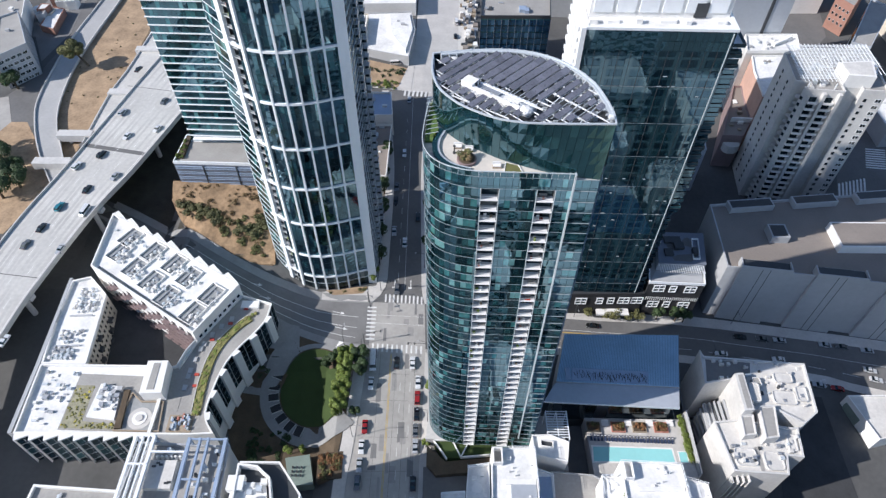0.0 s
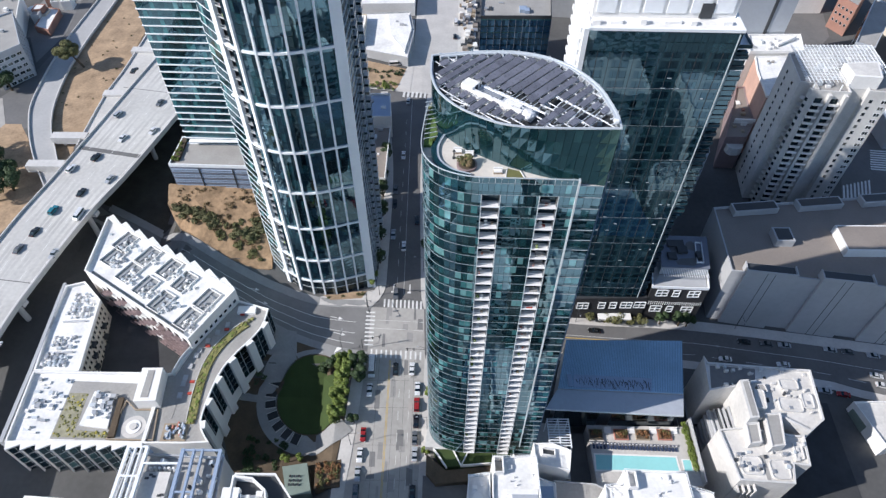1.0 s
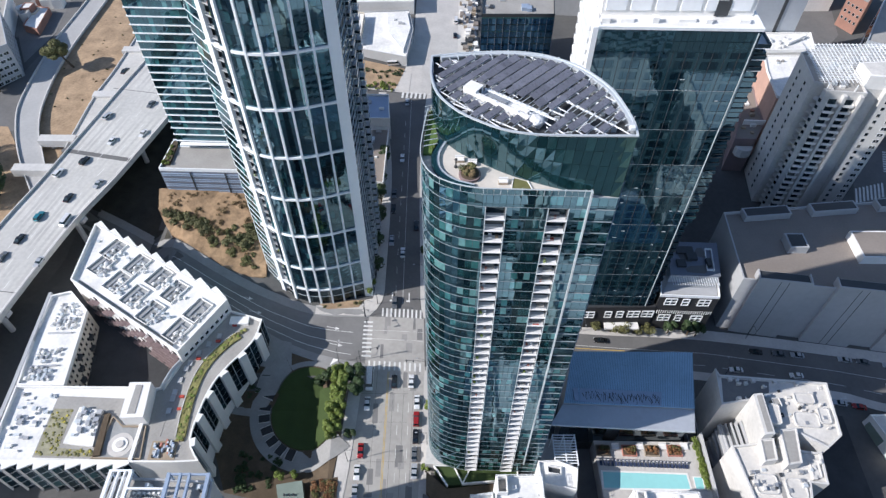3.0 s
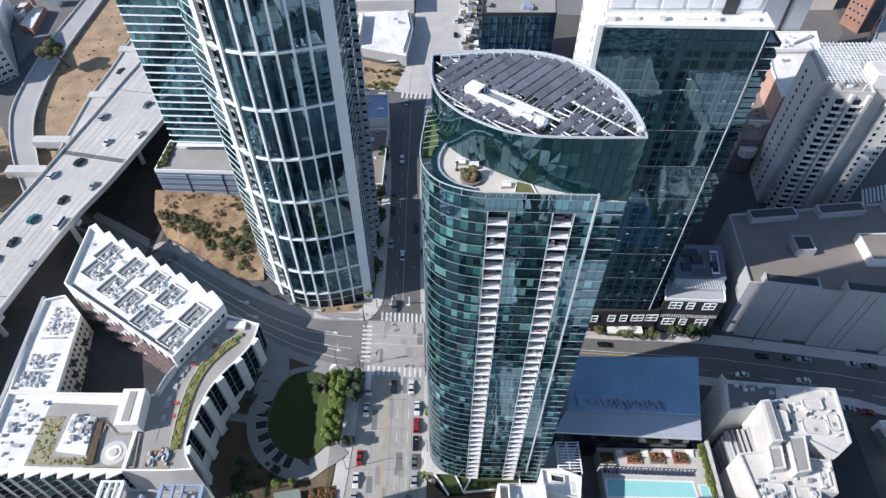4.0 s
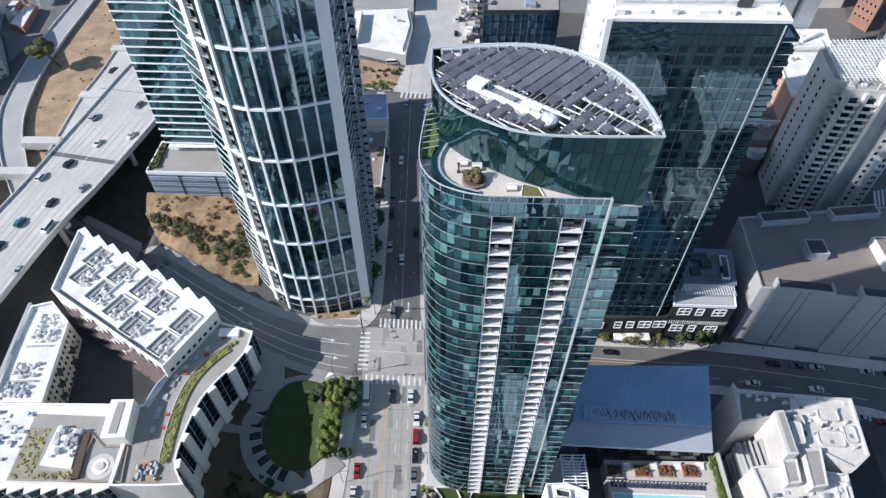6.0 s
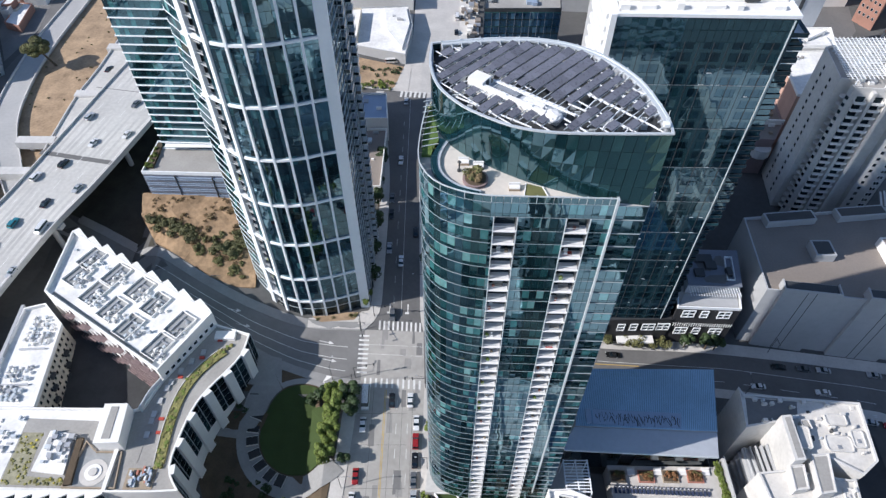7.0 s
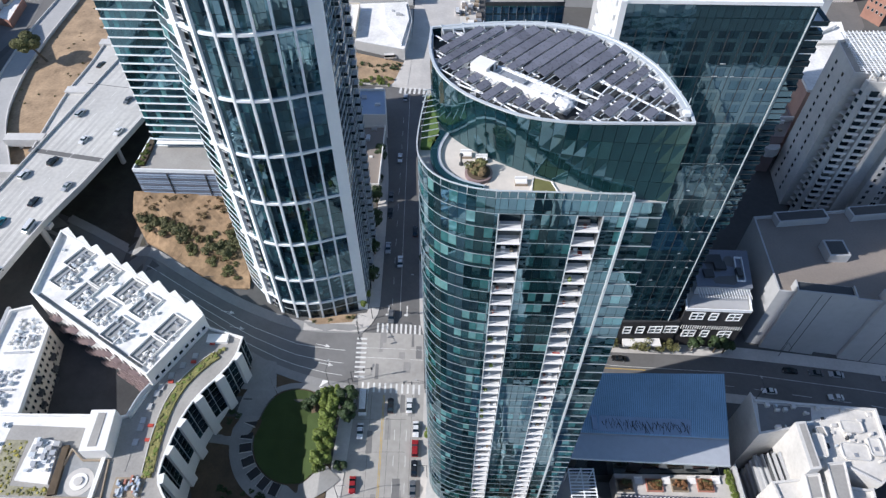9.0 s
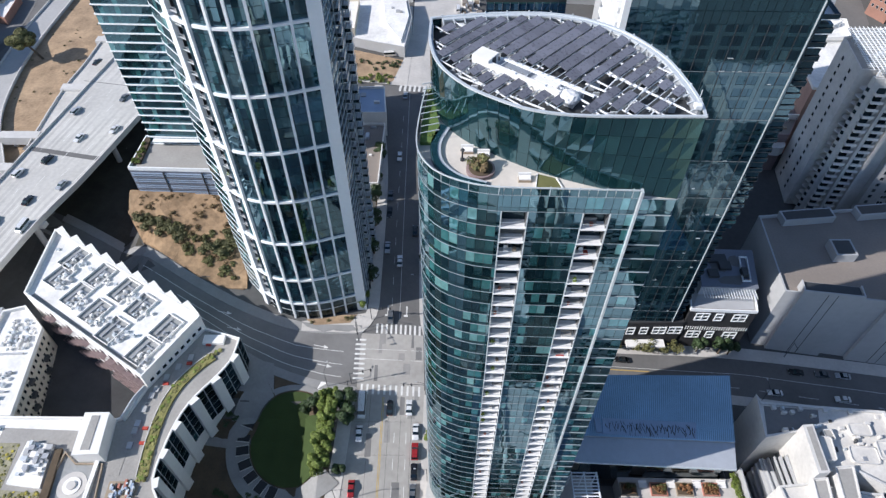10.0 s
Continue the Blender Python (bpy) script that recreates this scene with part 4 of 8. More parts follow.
# solar panels: slanting rows of trays on a steel frame
ROWDIR = Vector((0.70, 0.715)).normalized()
ROWNOR = Vector((ROWDIR.y, -ROWDIR.x))
inner = inset(ccw(leaf), 0.5)
PENT = [(13.0, -25.6), (15.6, -23.0), (28.6, -31.2), (26.4, -35.0)]
OPEN = [(28.6, -31.4), (29.8, -29.2), (33.0, -29.4), (39.0, -34.2), (38.6, -36.2), (33.2, -33.6)]
tray = Shape().box(-1.02, 1.02, -0.55, 0.55, -0.03, 0.03).mesh("solar_panel", M["solar"])
broad_tray = Shape().box(-1.02, 1.02, -0.70, 0.70, -0.03, 0.03).mesh("solar_panel", M["solar"])
ROWA = math.degrees(math.atan2(ROWDIR.y, ROWDIR.x))
c0 = Vector((24, -26))
rsol = random.Random(12)
for r in range(-16, 17):
    rowframe = []
    shift = rsol.uniform(-0.7, 0.7)
    for k in range(-14, 15):
        p = c0 + ROWNOR * (r * 1.84) + ROWDIR * (k * 2.06 + shift)
        ok = all(in_poly((p + ROWDIR * a + ROWNOR * b)[:], inner) for a in (-0.95, 0.95) for b in (-0.6, 0.6))
        if not ok or in_poly(p[:], PENT) or in_poly(p[:], OPEN):
            continue
        rowframe.append(p)
        child("solar_panel", broad_tray if -5 < r < 3 and k > -1 else tray, tc, m=pose(p.x, p.y, CROWN - 0.16, 0, 0, ROWA) @ pose(0, 0, 0, 9 + (r % 3), 0, 0))
    if len(rowframe) > 1:
        a, b = rowframe[0], rowframe[-1]
        for q in (-0.5, 0.62):
            part("panel_rail", Shape().beam((*(a - ROWDIR * 1.5 + ROWNOR * q), CROWN - 0.42), (*(b + ROWDIR * 1.5 + ROWNOR * q), CROWN - 0.42), 0.10, 0.12), "alu", tc)
for a, b in (((29.0, -27.0), (38.5, -35.5)), ((31.6, -25.4), (39.6, -32.0)), ((27.5, -30.5), (35.5, -36.3)), ((36.8, -28.5), (31.5, -35.6)), ((34.5, -25.5), (29.5, -32.0)), ((38.6, -31.0), (34.2, -36.6)),
             ((9.3, -22.5), (14.0, -28.5)), ((9.6, -19.0), (17.8, -16.6)), ((12.0, -29.0), (22.0, -35.6)), ((24, -31), (29.5, -36.8))):
    part("roof_truss", Shape().beam((*a, CROWN - 0.5), (*b, CROWN - 0.5), 0.13, 0.2), "white_frame", tc, "white steel roof beam")
# white cross bars that carry the rows
for k in range(-9, 10):
    run_ = [c0 + ROWDIR * (k * 2.6 + 0.7) + ROWNOR * (q * 0.5) for q in range(-62, 63)]
    run_ = [p for p in run_ if in_poly(p[:], inner) and not in_poly(p[:], PENT)]
    cuts = [0] + [i + 1 for i in range(len(run_) - 1) if (run_[i + 1] - run_[i]).length > 0.6] + [len(run_)]
    for i, j in zip(cuts, cuts[1:]):
        if j - i > 5:
            part("cross_bar", Shape().beam((*run_[i], CROWN - 0.52), (*run_[j - 1], CROWN - 0.52), 0.14, 0.14), "white_frame", tc)
d = (Vector((26.4, -33.6)) - Vector((14.6, -24.9))).normalized()
pt = Matrix.Translation((14.4, -24.9, CROWN)) @ Matrix.Rotation(math.atan2(d.y, d.x), 4, "Z")
for nm, q, m_ in (("plant_room", (0.0, 2.5, -1.2, 1.1, -2.0, 0.55), "white_wall"), ("plant_wall", (2.5, 12.6, -1.2, -0.6, -2.0, 0.15), "white_wall"), ("plant_deck", (2.5, 14.4, -0.6, 1.9, -2.0, -0.75), "pale_metal"),
                  ("plant_wall", (3.0, 14.4, 1.9, 2.15, -2.0, -0.45), "white_frame"), ("duct", (4.0, 7.2, 0.3, 1.2, -1.1, -0.35), "steel"), ("duct", (8.4, 11.6, 0.2, 1.1, -1.1, -0.3), "white_wall"), ("plant_door", (2.503, 2.55, -0.3, 0.5, -1.1, 0.4), "dark_steel"),
                  ("pipe", (2.6, 16.0, 1.35, 1.6, -0.5, -0.25), "white_frame"), ("hatch", (9.6, 10.6, -1.1, -0.7, 0.15, 0.3), "white_frame"), ("hatch", (5.6, 6.4, -1.1, -0.7, 0.15, 0.28), "white_frame")):
    part(nm, Shape().box(*q, turn=pt), m_, tc, "white rooftop plant enclosure" if nm == "plant_room" else "")
bm = bmesh.new()
bmesh.ops.create_icosphere(bm, subdivisions=3, radius=1.2)
rcm = random.Random(4)
for v in bm.verts:
    k = 1 + rcm.uniform(-0.10, 0.10)
    v.co = pt @ Vector((v.co.x * k + 13.6, v.co.y * k - 0.4, max(v.co.z, -0.8) * 0.6 * k - 0.4))
me = bpy.data.meshes.new("covered_machine")
bm.to_mesh(me)
me.materials.append(M["white_cloth"])
child("covered_machine", me, tc, "white sheeted roof machine")
bm.free()
part("antenna_mast", Shape().tube((39.6, -35.6, CROWN - 1), (39.75, -35.4, CROWN + 2.2), 0.05, n=6), "alu", tc)
part("antenna_box", Shape().box(39.3, 40.1, -36.2, -35.4, CROWN, CROWN + 0.5), "white_frame", tc)
# unseen block behind the body, added for the shadow edge on the hall roof
part("rear_wing", Shape().prism([(15.5, -14.9), (31, -16.6), (33.5, -13.2), (28.5, -10.7), (17.0, -10.6)], CZ0 - 6, CTOP - 1), "glass_spandrel", tc, "unseen rear block added to cast shade")
# foot of the tower and plaza
part("lobby_wall", Shape().ring(inset(ccw(outline), 1.6), 0.4, CZ0 - 9, CZ0 + 0.1), "dark_steel", tc, "dark recessed lobby glazing")

# loose clutter under the panels
for k in range(170):
    p = (random.uniform(9, 40), random.uniform(-37, -15))
    if in_poly(p, inner) and not in_poly(p, PENT):
        part("roof_bracket", Shape().box(p[0] - 0.4, p[0] + 0.4, p[1] - 0.06, p[1] + 0.06, CROWN - 2.0, CROWN - 0.7 + random.uniform(-0.2, 0.1), turn=None), random.choice(("white_frame", "alu", "steel")), tc)

# ---- roof terrace ----
TZ = CTOP + 0.03
planter = thing("round_planter", "round timber-rimmed planter with an autumn shrub", "planter", (14.9, -35.9, TZ))
part("rim", Shape().tube((14.9, -35.9, TZ), (14.9, -35.9, TZ + 0.5), 1.85, n=28), "mauve", planter)
part("soil", Shape().tube((14.9, -35.9, TZ + 0.5), (14.9, -35.9, TZ + 0.6), 1.55, n=28), "soil", planter)
bench = thing("curved_bench", "long curved dark terrace bench", "bench", (10.4, -33.4, TZ))
arc_ = spline([(10.6, -27.6), (9.4, -31.0), (9.7, -34.6), (12.0, -37.3), (15.5, -38.7)], 0.8)
part("seat", Shape().rail(arc_, 0.5, TZ, TZ + 0.42), "pale_metal", bench)
part("backrest", Shape().rail(arc_, -0.9, TZ, TZ + 0.55), "glass_crown", bench, "dark glass planter behind the seat")
for k, (x, y) in enumerate(((13.3, -32.3), (15.4, -33.2), (20.4, -37.6))):
    um = thing("terrace_sofa", "white cushioned terrace sofa", "sofa", (x, y, TZ), "sofas on the terrace")
    part("base", Shape().box(x - 0.8, x + 0.8, y - 0.45, y + 0.45, TZ, TZ + 0.35), "timber", um)
    part("cushion", Shape().box(x - 0.75, x + 0.75, y - 0.4, y + 0.4, TZ + 0.35, TZ + 0.52), "white_cloth", um)
    part("backrest", Shape().box(x - 0.8, x + 0.8, y + 0.3, y + 0.5, TZ + 0.35, TZ + 0.9), "white_cloth", um)
ht = thing("patio_heater", "slim dark patio heater", "heater", (12.6, -33.9, TZ))
part("pole", Shape().tube((12.6, -33.9, TZ), (12.6, -33.9, TZ + 1.9), 0.12), "dark_steel", ht)
part("head", Shape().tube((12.6, -33.9, TZ + 1.7), (12.6, -33.9, TZ + 2.0), 0.3, 0.1), "dark_steel", ht)
part("base", Shape().tube((12.6, -33.9, TZ), (12.6, -33.9, TZ + 0.25), 0.3), "dark_steel", ht)
gr = thing("terrace_garden", "narrow planted terrace garden under steel trellis", "garden", (8.6, -26, TZ))
part("lawn", Shape().prism([(8.5, -18.0), (7.75, -22), (7.2, -27), (7.05, -31), (8.6, -31), (9.7, -28.2), (9.1, -24), (8.7, -20)], TZ, TZ + 0.55), "lawn_bright", gr)
for k in range(9):
    y = -19.5 - k * 1.35
    part("trellis_bar", Shape().beam((7.1, y, TZ + 1.5), (9.6, y + 0.5, TZ + 1.7), 0.09, 0.12), "alu", gr)
gl = thing("terrace_lawn", "small square terrace lawn with white edging", "lawn", (23.3, -38.7, TZ))
part("lawn", Shape().prism([(22.2, -36.6), (24.3, -37.3), (25.2, -39.9), (21.6, -39.8)], TZ, TZ + 0.12), "leaf_olive", gl, "sunlit yellow-green lawn")
part("edging", Shape().beam((22.1, -36.6, TZ + 0.12), (21.5, -39.9, TZ + 0.12), 0.15, 0.24).beam((24.4, -37.3, TZ + 0.12), (25.3, -40.0, TZ + 0.12), 0.15, 0.24), "white_wall", gl)

# ---- white-ribbed tower ----
RH, RZ = 3.0, 5.0
RIB = [(-46.2, 24.4), (-43.0, 21.9), (-40.0, 20.2), (-36.5, 19.2), (-32.5, 18.9), (-28.5, 19.2), (-24.5, 20.1), (-21, 21.3), (-14.3, 23.4)]
rib_path = spline(RIB, 0.9)
RTOP = 168
tr = thing("ribbed_tower", "tall curved glass tower with white column grid", "tower", (-33, 36, RZ))
rp_all = rib_path + [(-13.6, 38.0), (-14.0, 55.0), (-48, 57), (-58.0, 48.0), (-53.2, 32.0)]
part("core", Shape().prism(inset(ccw(rp_all), 1.4), RZ - 4, RTOP - 1), "dark_steel", tr, "dark interior behind the glass")
part("roof", Shape().prism(rp_all, RTOP - 1.2, RTOP), "white_roof", tr)
g = Shape()
curve = spline(RIB[1:], 1.42)
panes(g, curve, RZ, 54, RH, rows=1, tilt=0.001, gap=0.04, low=0.06)
tagged(part("glazing", g, "glass_navy", tr, "navy curtain-wall panes"), kind="stuff")
# columns round the curve
rib_y = lambda x: float(np.interp(x, [p[0] for p in rib_path], [p[1] for p in rib_path]))
for x in (-36.25, -32.2, -28.1, -24.2, -20.45):
    y = rib_y(x)
    ang = math.atan2(rib_y(x + 0.6) - rib_y(x - 0.6), 1.2)
    tn = Matrix.Translation((x, y - 0.3, 0)) @ Matrix.Rotation(ang, 4, "Z")
    part("column", Shape().box(-0.29, 0.29, -0.30, 0.5, RZ - 1.5, RTOP, turn=tn), "white_frame", tr, "slender white column")
# wide end column
tn = Matrix.Translation((-17.1, 22.6, 0)) @ Matrix.Rotation(radians(5), 4, "Z")
part("end_column", Shape().box(0.0, 2.9, -0.5, 0.6, RZ - 1.5, RTOP, turn=tn), "white_frame", tr, "broad pale end column")
# bands
for z in [12.5] + [24.1 + 16.3 * k for k in range(9)]:
    part("band", Shape().rail([p for p in spline(RIB[1:-1], 1.2) if p[0] > -40.9] + [(-17.1, 22.5)], -0.5, z - 0.33, z + 0.33), "white_frame", tr, "white spandrel band")
# double column with a stack of balconies between
for (x, y), w in (((-45.7, 24.0), 0.80), ((-41.0, 20.7), 0.50)):
    tn = Matrix.Translation((x, y, 0)) @ Matrix.Rotation(radians(-34), 4, "Z")
    part("column", Shape().box(-w, w, -0.6, 0.6, RZ - 1.5, RTOP, turn=tn), "white_frame", tr, "broad white column")
tn0 = Matrix.Translation((-43.3, 22.4, 0)) @ Matrix.Rotation(radians(-34), 4, "Z")
part("balcony_recess", Shape().box(-2.0, 2.0, 1.3, 1.6, RZ - 1.0, RTOP - 1, turn=tn0), "shade_wall", tr, "recess wall behind the balconies, darkened for shade")
bal = Shape().box(-2.0, 2.0, -0.1, 1.3, -0.10, 0.10).mesh("balcony", M["grey_wall"])
rl_ = Shape().box(-2.0, 2.0, -0.14, -0.08, 0.95, 1.03).box(-2.0, 2.0, -0.13, -0.10, 0.12, 0.30).mesh("railing", M["alu"])
bal_bits = [chair, sofa, plant, table, bush]
for k in range(53):
    o = child("balcony", bal, tr, m=Matrix.Translation((0, 0, RZ + k * RH)) @ tn0)
    q = new("railing", rl_)
    q.parent = o
    for _ in range(random.choice((0, 1, 1, 2))):
        me = random.choice(bal_bits)
        q = new(me.name, me)
        q.parent, q.location = o, (random.uniform(-1.7, 0.4), random.uniform(0.0, 0.5), 0.06)
for z in [12.5] + [24.1 + 16.3 * k for k in range(8)]:
    part("refuge_slab", Shape().box(-4.2, -1.5, -1.1, 0.9, z - 0.35, z + 0.35, turn=tn0), "white_frame", tr, "white projecting slab end")
    part("refuge_slab", Shape().box(-1.6, 2.2, -0.75, 0.3, z - 0.35, z + 0.35, turn=tn0), "white_frame", tr, "white band across the balconies")
# left flank: glass with pale slab lines
left = even([(-58.0, 48.0), (-52.6, 31.4), (-46.4, 24.5)], 1.5)
g = Shape()
panes(g, left, RZ, 54, RH)
tagged(part("side_glazing", g, "glass_teal", tr, "teal side panes"), kind="stuff")
for k in range(55):
    part("slab_edge", Shape().rail(left, -0.14, RZ + k * RH - 0.06, RZ + k * RH + 0.05), "white_frame", tr)
# right flank: dark wall with a saw-tooth of balconies
right = even([(-14.3, 23.4), (-13.6, 38.0), (-14.0, 55.0)], 1.6)
g = Shape()
panes(g, right, RZ, 54, RH)
tagged(part("side_glazing", g, "glass_navy", tr, "dark side panes"), kind="stuff")
bs = Shape().box(0, 1.3, 0, 3.6, -0.10, 0.10).mesh("balcony", M["white_frame"])
brl = Shape().box(1.22, 1.28, 0, 3.6, 0.12, 1.05).box(0, 1.22, 0, 0.06, 0.12, 1.05).mesh("railing", M["glass_win"])
bcap = Shape().box(1.2, 1.3, 0, 3.6, 1.05, 1.12).box(0, 1.2, -0.02, 0.08, 1.05, 1.12).mesh("railing_cap", M["alu"])
for k in range(53):
    part("slab_edge", Shape().rail(right, -0.20, RZ + k * RH - 0.08, RZ + k * RH + 0.08), "alu", tr)
    for y0, x0 in ((33.0, -14.1), (45.0, -13.8)):
        o = child("balcony", bs, tr, m=pose(x0, y0, RZ + k * RH, 0, 0, 0))
        for nm, me in (("railing", brl), ("railing_cap", bcap)):
            q = new(nm, me)
            q.parent = o
for x, y in right[::2]:
    part("mullion", Shape().box(x - 0.02, x + 0.10, y - 0.05, y + 0.05, RZ, RTOP - 2), "steel", tr)
# street-level colonnade
for a, b in zip(curve, curve[1:]):
    for k in range(2):
        part("shop_pane", panes(Shape(), [a, b], RZ - 1.2 + 4.0 * k, 1, 4.0, out=0.04, tilt=0.002), "glass_win", tr, "dark street-level glazing")
part("transom", Shape().rail(curve, -0.12, RZ + 3.3, RZ + 3.55), "alu", tr)

# ---- slab tower behind it, on a podium ----
t2 = thing("slab_tower", "teal glass tower with bright horizontal slab edges", "tower", (-76, 90, 26))
T2 = [(-91.5, 77.0), (-60, 76.0), (-58, 104), (-90, 106)]
part("core", Shape().prism(inset(ccw(T2), 1.2), 20, 170), "dark_steel", t2, "dark interior behind the glass")
g = Shape()
fr2 = even([T2[3], T2[0]], 1.6)[:-1] + even([T2[0], T2[1]], 1.6)
panes(g, even([T2[0], T2[1]], 1.6), 26.5, 44, 3.05)
panes(g, even([T2[3], T2[0]], 1.6), 26.5, 44, 3.05)
tagged(part("glazing", g, "glass_teal", t2, "teal curtain-wall panes"), kind="stuff")
for k in range(45):
    z = 26.5 + 3.05 * k
    part("slab_edge", Shape().rail(fr2, -0.45, z - 0.15, z + 0.13), "white_frame", t2, "bright white slab edge")
pod = block("podium", "grey louvred tower podium with planted terrace", [(-95.4, 63.6), (-94.2, 80), (-56, 80), (-56, 62.4)], -2, 26.5, "louvre", "grey_roof", "podium", 1.0, 0.4, coping="white_frame")
for k in range(18):
    part("louvre", Shape().beam((-95.0, 63.42, 9.6 + k * 0.9), (-56.4, 62.22, 9.6 + k * 0.9), 0.35, 0.42), "blue_grey" if k % 3 else "louvre", pod, "blue-grey metal louvre")
for f in (0.28, 0.62):
    part("wall_joint", Shape().box(-95 + 38.6 * f, -94.6 + 38.6 * f, 63.42 - 1.2 * f - 0.3, 63.42 - 1.2 * f, 9, 26), "dark_steel", pod)
part("pergola_slab", Shape().box(-90, -58, 74.9, 76.9, 28.6, 28.9), "white_frame", pod, "white canopy slab")
part("terrace_bed", Shape().box(-94.6, -92, 66, 79, 26.5, 27.4), "soil", pod, "planting bed")

# ---- dark green tower ----
DT = [(44.9, 15.9), (81.3, 15.2), (82.0, 38), (45.7, 38)]
DTOP, DZ, DF = 114.9, 11.0, 3.0
dk = thing("dark_glass_tower", "dark green glass tower with white roof", "tower", (66, 36, DZ))
part("core", Shape().prism(inset(ccw(DT), 0.9), 0, DTOP - 0.5), "dark_steel", dk, "dark interior behind the glass")
g = Shape()
dface = even([DT[0], DT[1]], 1.55)
panes(g, dface, DZ - 6, 36, DF, out=-0.04, tilt=0.004)
tagged(part("glazing", g, "glass_forest", dk, "dark green panes"), kind="stuff")
dvec = Vector(DT[1]) - Vector(DT[0])
dang = math.atan2(dvec.y, dvec.x)
for k in range(7):
    p = Vector(DT[0]) + dvec * (k / 6)
    tn = Matrix.Translation((p.x, p.y, 0)) @ Matrix.Rotation(dang, 4, "Z")
    a, b = (-0.05 if k == 0 else -0.95), (0.05 if k == 6 else 0.95)
    part("pier", Shape().box(a, b, -0.05, 0.5, DZ - 6, DTOP - 6, turn=tn), "glass_pier", dk, "blue-green glazed pier")
for k in range(-2, 33):
    z = DZ + k * DF
    part("spandrel", Shape().rail(dface, -0.03, z - 0.45, z + 0.40), "glass_pier", dk, "blue-green spandrel panel")
    if k % 4 == 1:
        part("transom", Shape().rail(dface, -0.07, z + 0.40, z + 0.45), "steel", dk)
for k in range(13):
    p = Vector(DT[0]) + dvec * (k / 12)
    part("mullion", Shape().box(-0.05, 0.05, -0.08, 0.1, DZ - 6, DTOP - 6, turn=Matrix.Translation((p.x, p.y, 0)) @ Matrix.Rotation(dang, 4, "Z")), "dark_steel", dk)
rdk = random.Random(3)
for _ in range(46):
    f, k = rdk.uniform(0.05, 0.93), rdk.randint(0, 30)
    p, q = Vector(DT[0]) + dvec * f, Vector(DT[0]) + dvec * (f + rdk.uniform(0.012, 0.035))
    part("open_vent", Shape().beam((*p, DZ + k * DF + 0.6), (*q, DZ + k * DF + 0.6), 0.3, 0.09), "alu", dk, "tilted pale window vent")
g = Shape()
panes(g, dface, DTOP - 6, 2, 2.8, out=0.03, tilt=0.01)
part("crown_glass", g, "glass_pier", dk, "green crown screen")
dl = even([DT[3], DT[0]], 1.9)
g = Shape()
panes(g, dl, DZ, 34, DF)
part("side_glazing", g, "glass_win", dk)
for k in range(35):
    part("balcony", Shape().rail(dl[2:-1], -1.7, DZ + k * DF - 0.2, DZ + k * DF + 0.95), "white_frame", dk, "white balcony front")
part("white_pier", Shape().box(43.6, 44.8, 15.3, 17.1, 0, DTOP + 0.3), "white_frame", dk, "white corner pier")
dr = even([DT[1], DT[2]], 1.9)
g = Shape()
panes(g, dr, DZ, 34, DF)
part("side_glazing", g, "glass_win", dk)
for k in range(34):
    z, xo = DZ + k * DF, 84.8 if k > 13 else 83.2
    # Slabs below the top three are dark: their shade is in the colour.
    o = part("balcony", Shape().box(81.45, xo, 15.5, 22.6, z - 0.10, z + 0.10), "dark_steel" if k < 31 else "white_frame", dk, "thin balcony slab")
    part("railing", Shape().box(81.5, xo, 15.5, 15.55, z + 0.12, z + 1.1).box(xo - 0.05, xo, 15.55, 22.6, z + 0.12, z + 1.1), "glass_navy_each", o, "dark glass railing")
    part("railing_cap", Shape().box(81.5, xo + 0.02, 15.46, 15.59, z + 1.1, z + 1.15), "dark_steel", o)
# Bay added behind the balconies so that they cast an unbroken shadow.
part("side_bay", Shape().box(81.5, 84.45, 15.75, 22.5, DZ + 40, DTOP - 6).box(81.5, 82.85, 15.75, 22.5, DZ - 2, DZ + 40), "glass_navy_each", dk, "dark glazed bay added to make the balconies' shadow solid")
part("edge_rail", Shape().box(80.5, 80.68, 14.9, 15.2, DZ - 6, DTOP - 0.8), "alu", dk, "pale metal corner trim")
part("roof", Shape().prism(DT, DTOP - 0.4, DTOP), "white_roof", dk, "white roof")
part("parapet", Shape().ring(inset(ccw(DT), -0.25), 0.7, DTOP - 0.35, DTOP + 0.35), "white_frame", dk, "white parapet")
part("penthouse", Shape().box(46, 80.6, 20.8, 35.6, DTOP, DTOP + 7), "white_wall", dk, "white mechanical penthouse")
for k in range(6):
    part("penthouse_panel", Shape().box(46.8 + k * 5.6, 51.4 + k * 5.6, 20.5, 20.82, DTOP + 1.5, DTOP + 6.2), "white_frame", dk)
part("roof_hatch", Shape().box(71.6, 74.6, 20.3, 20.85, DTOP + 0.3, DTOP + 4), "dark_steel", dk)
for x, y, w, h in ((45.6, 17.4, 2, 1.2), (50, 17.8, 3, 0.8), (57, 17.5, 1.5, 1.4), (63, 18.0, 4, 0.7), (69, 17.3, 1.4, 1.1), (76.6, 17.5, 2.4, 0.9)):
    part("roof_unit", Shape().box(x, x + w, y, y + 1.4, DTOP, DTOP + h), "white_wall", dk)
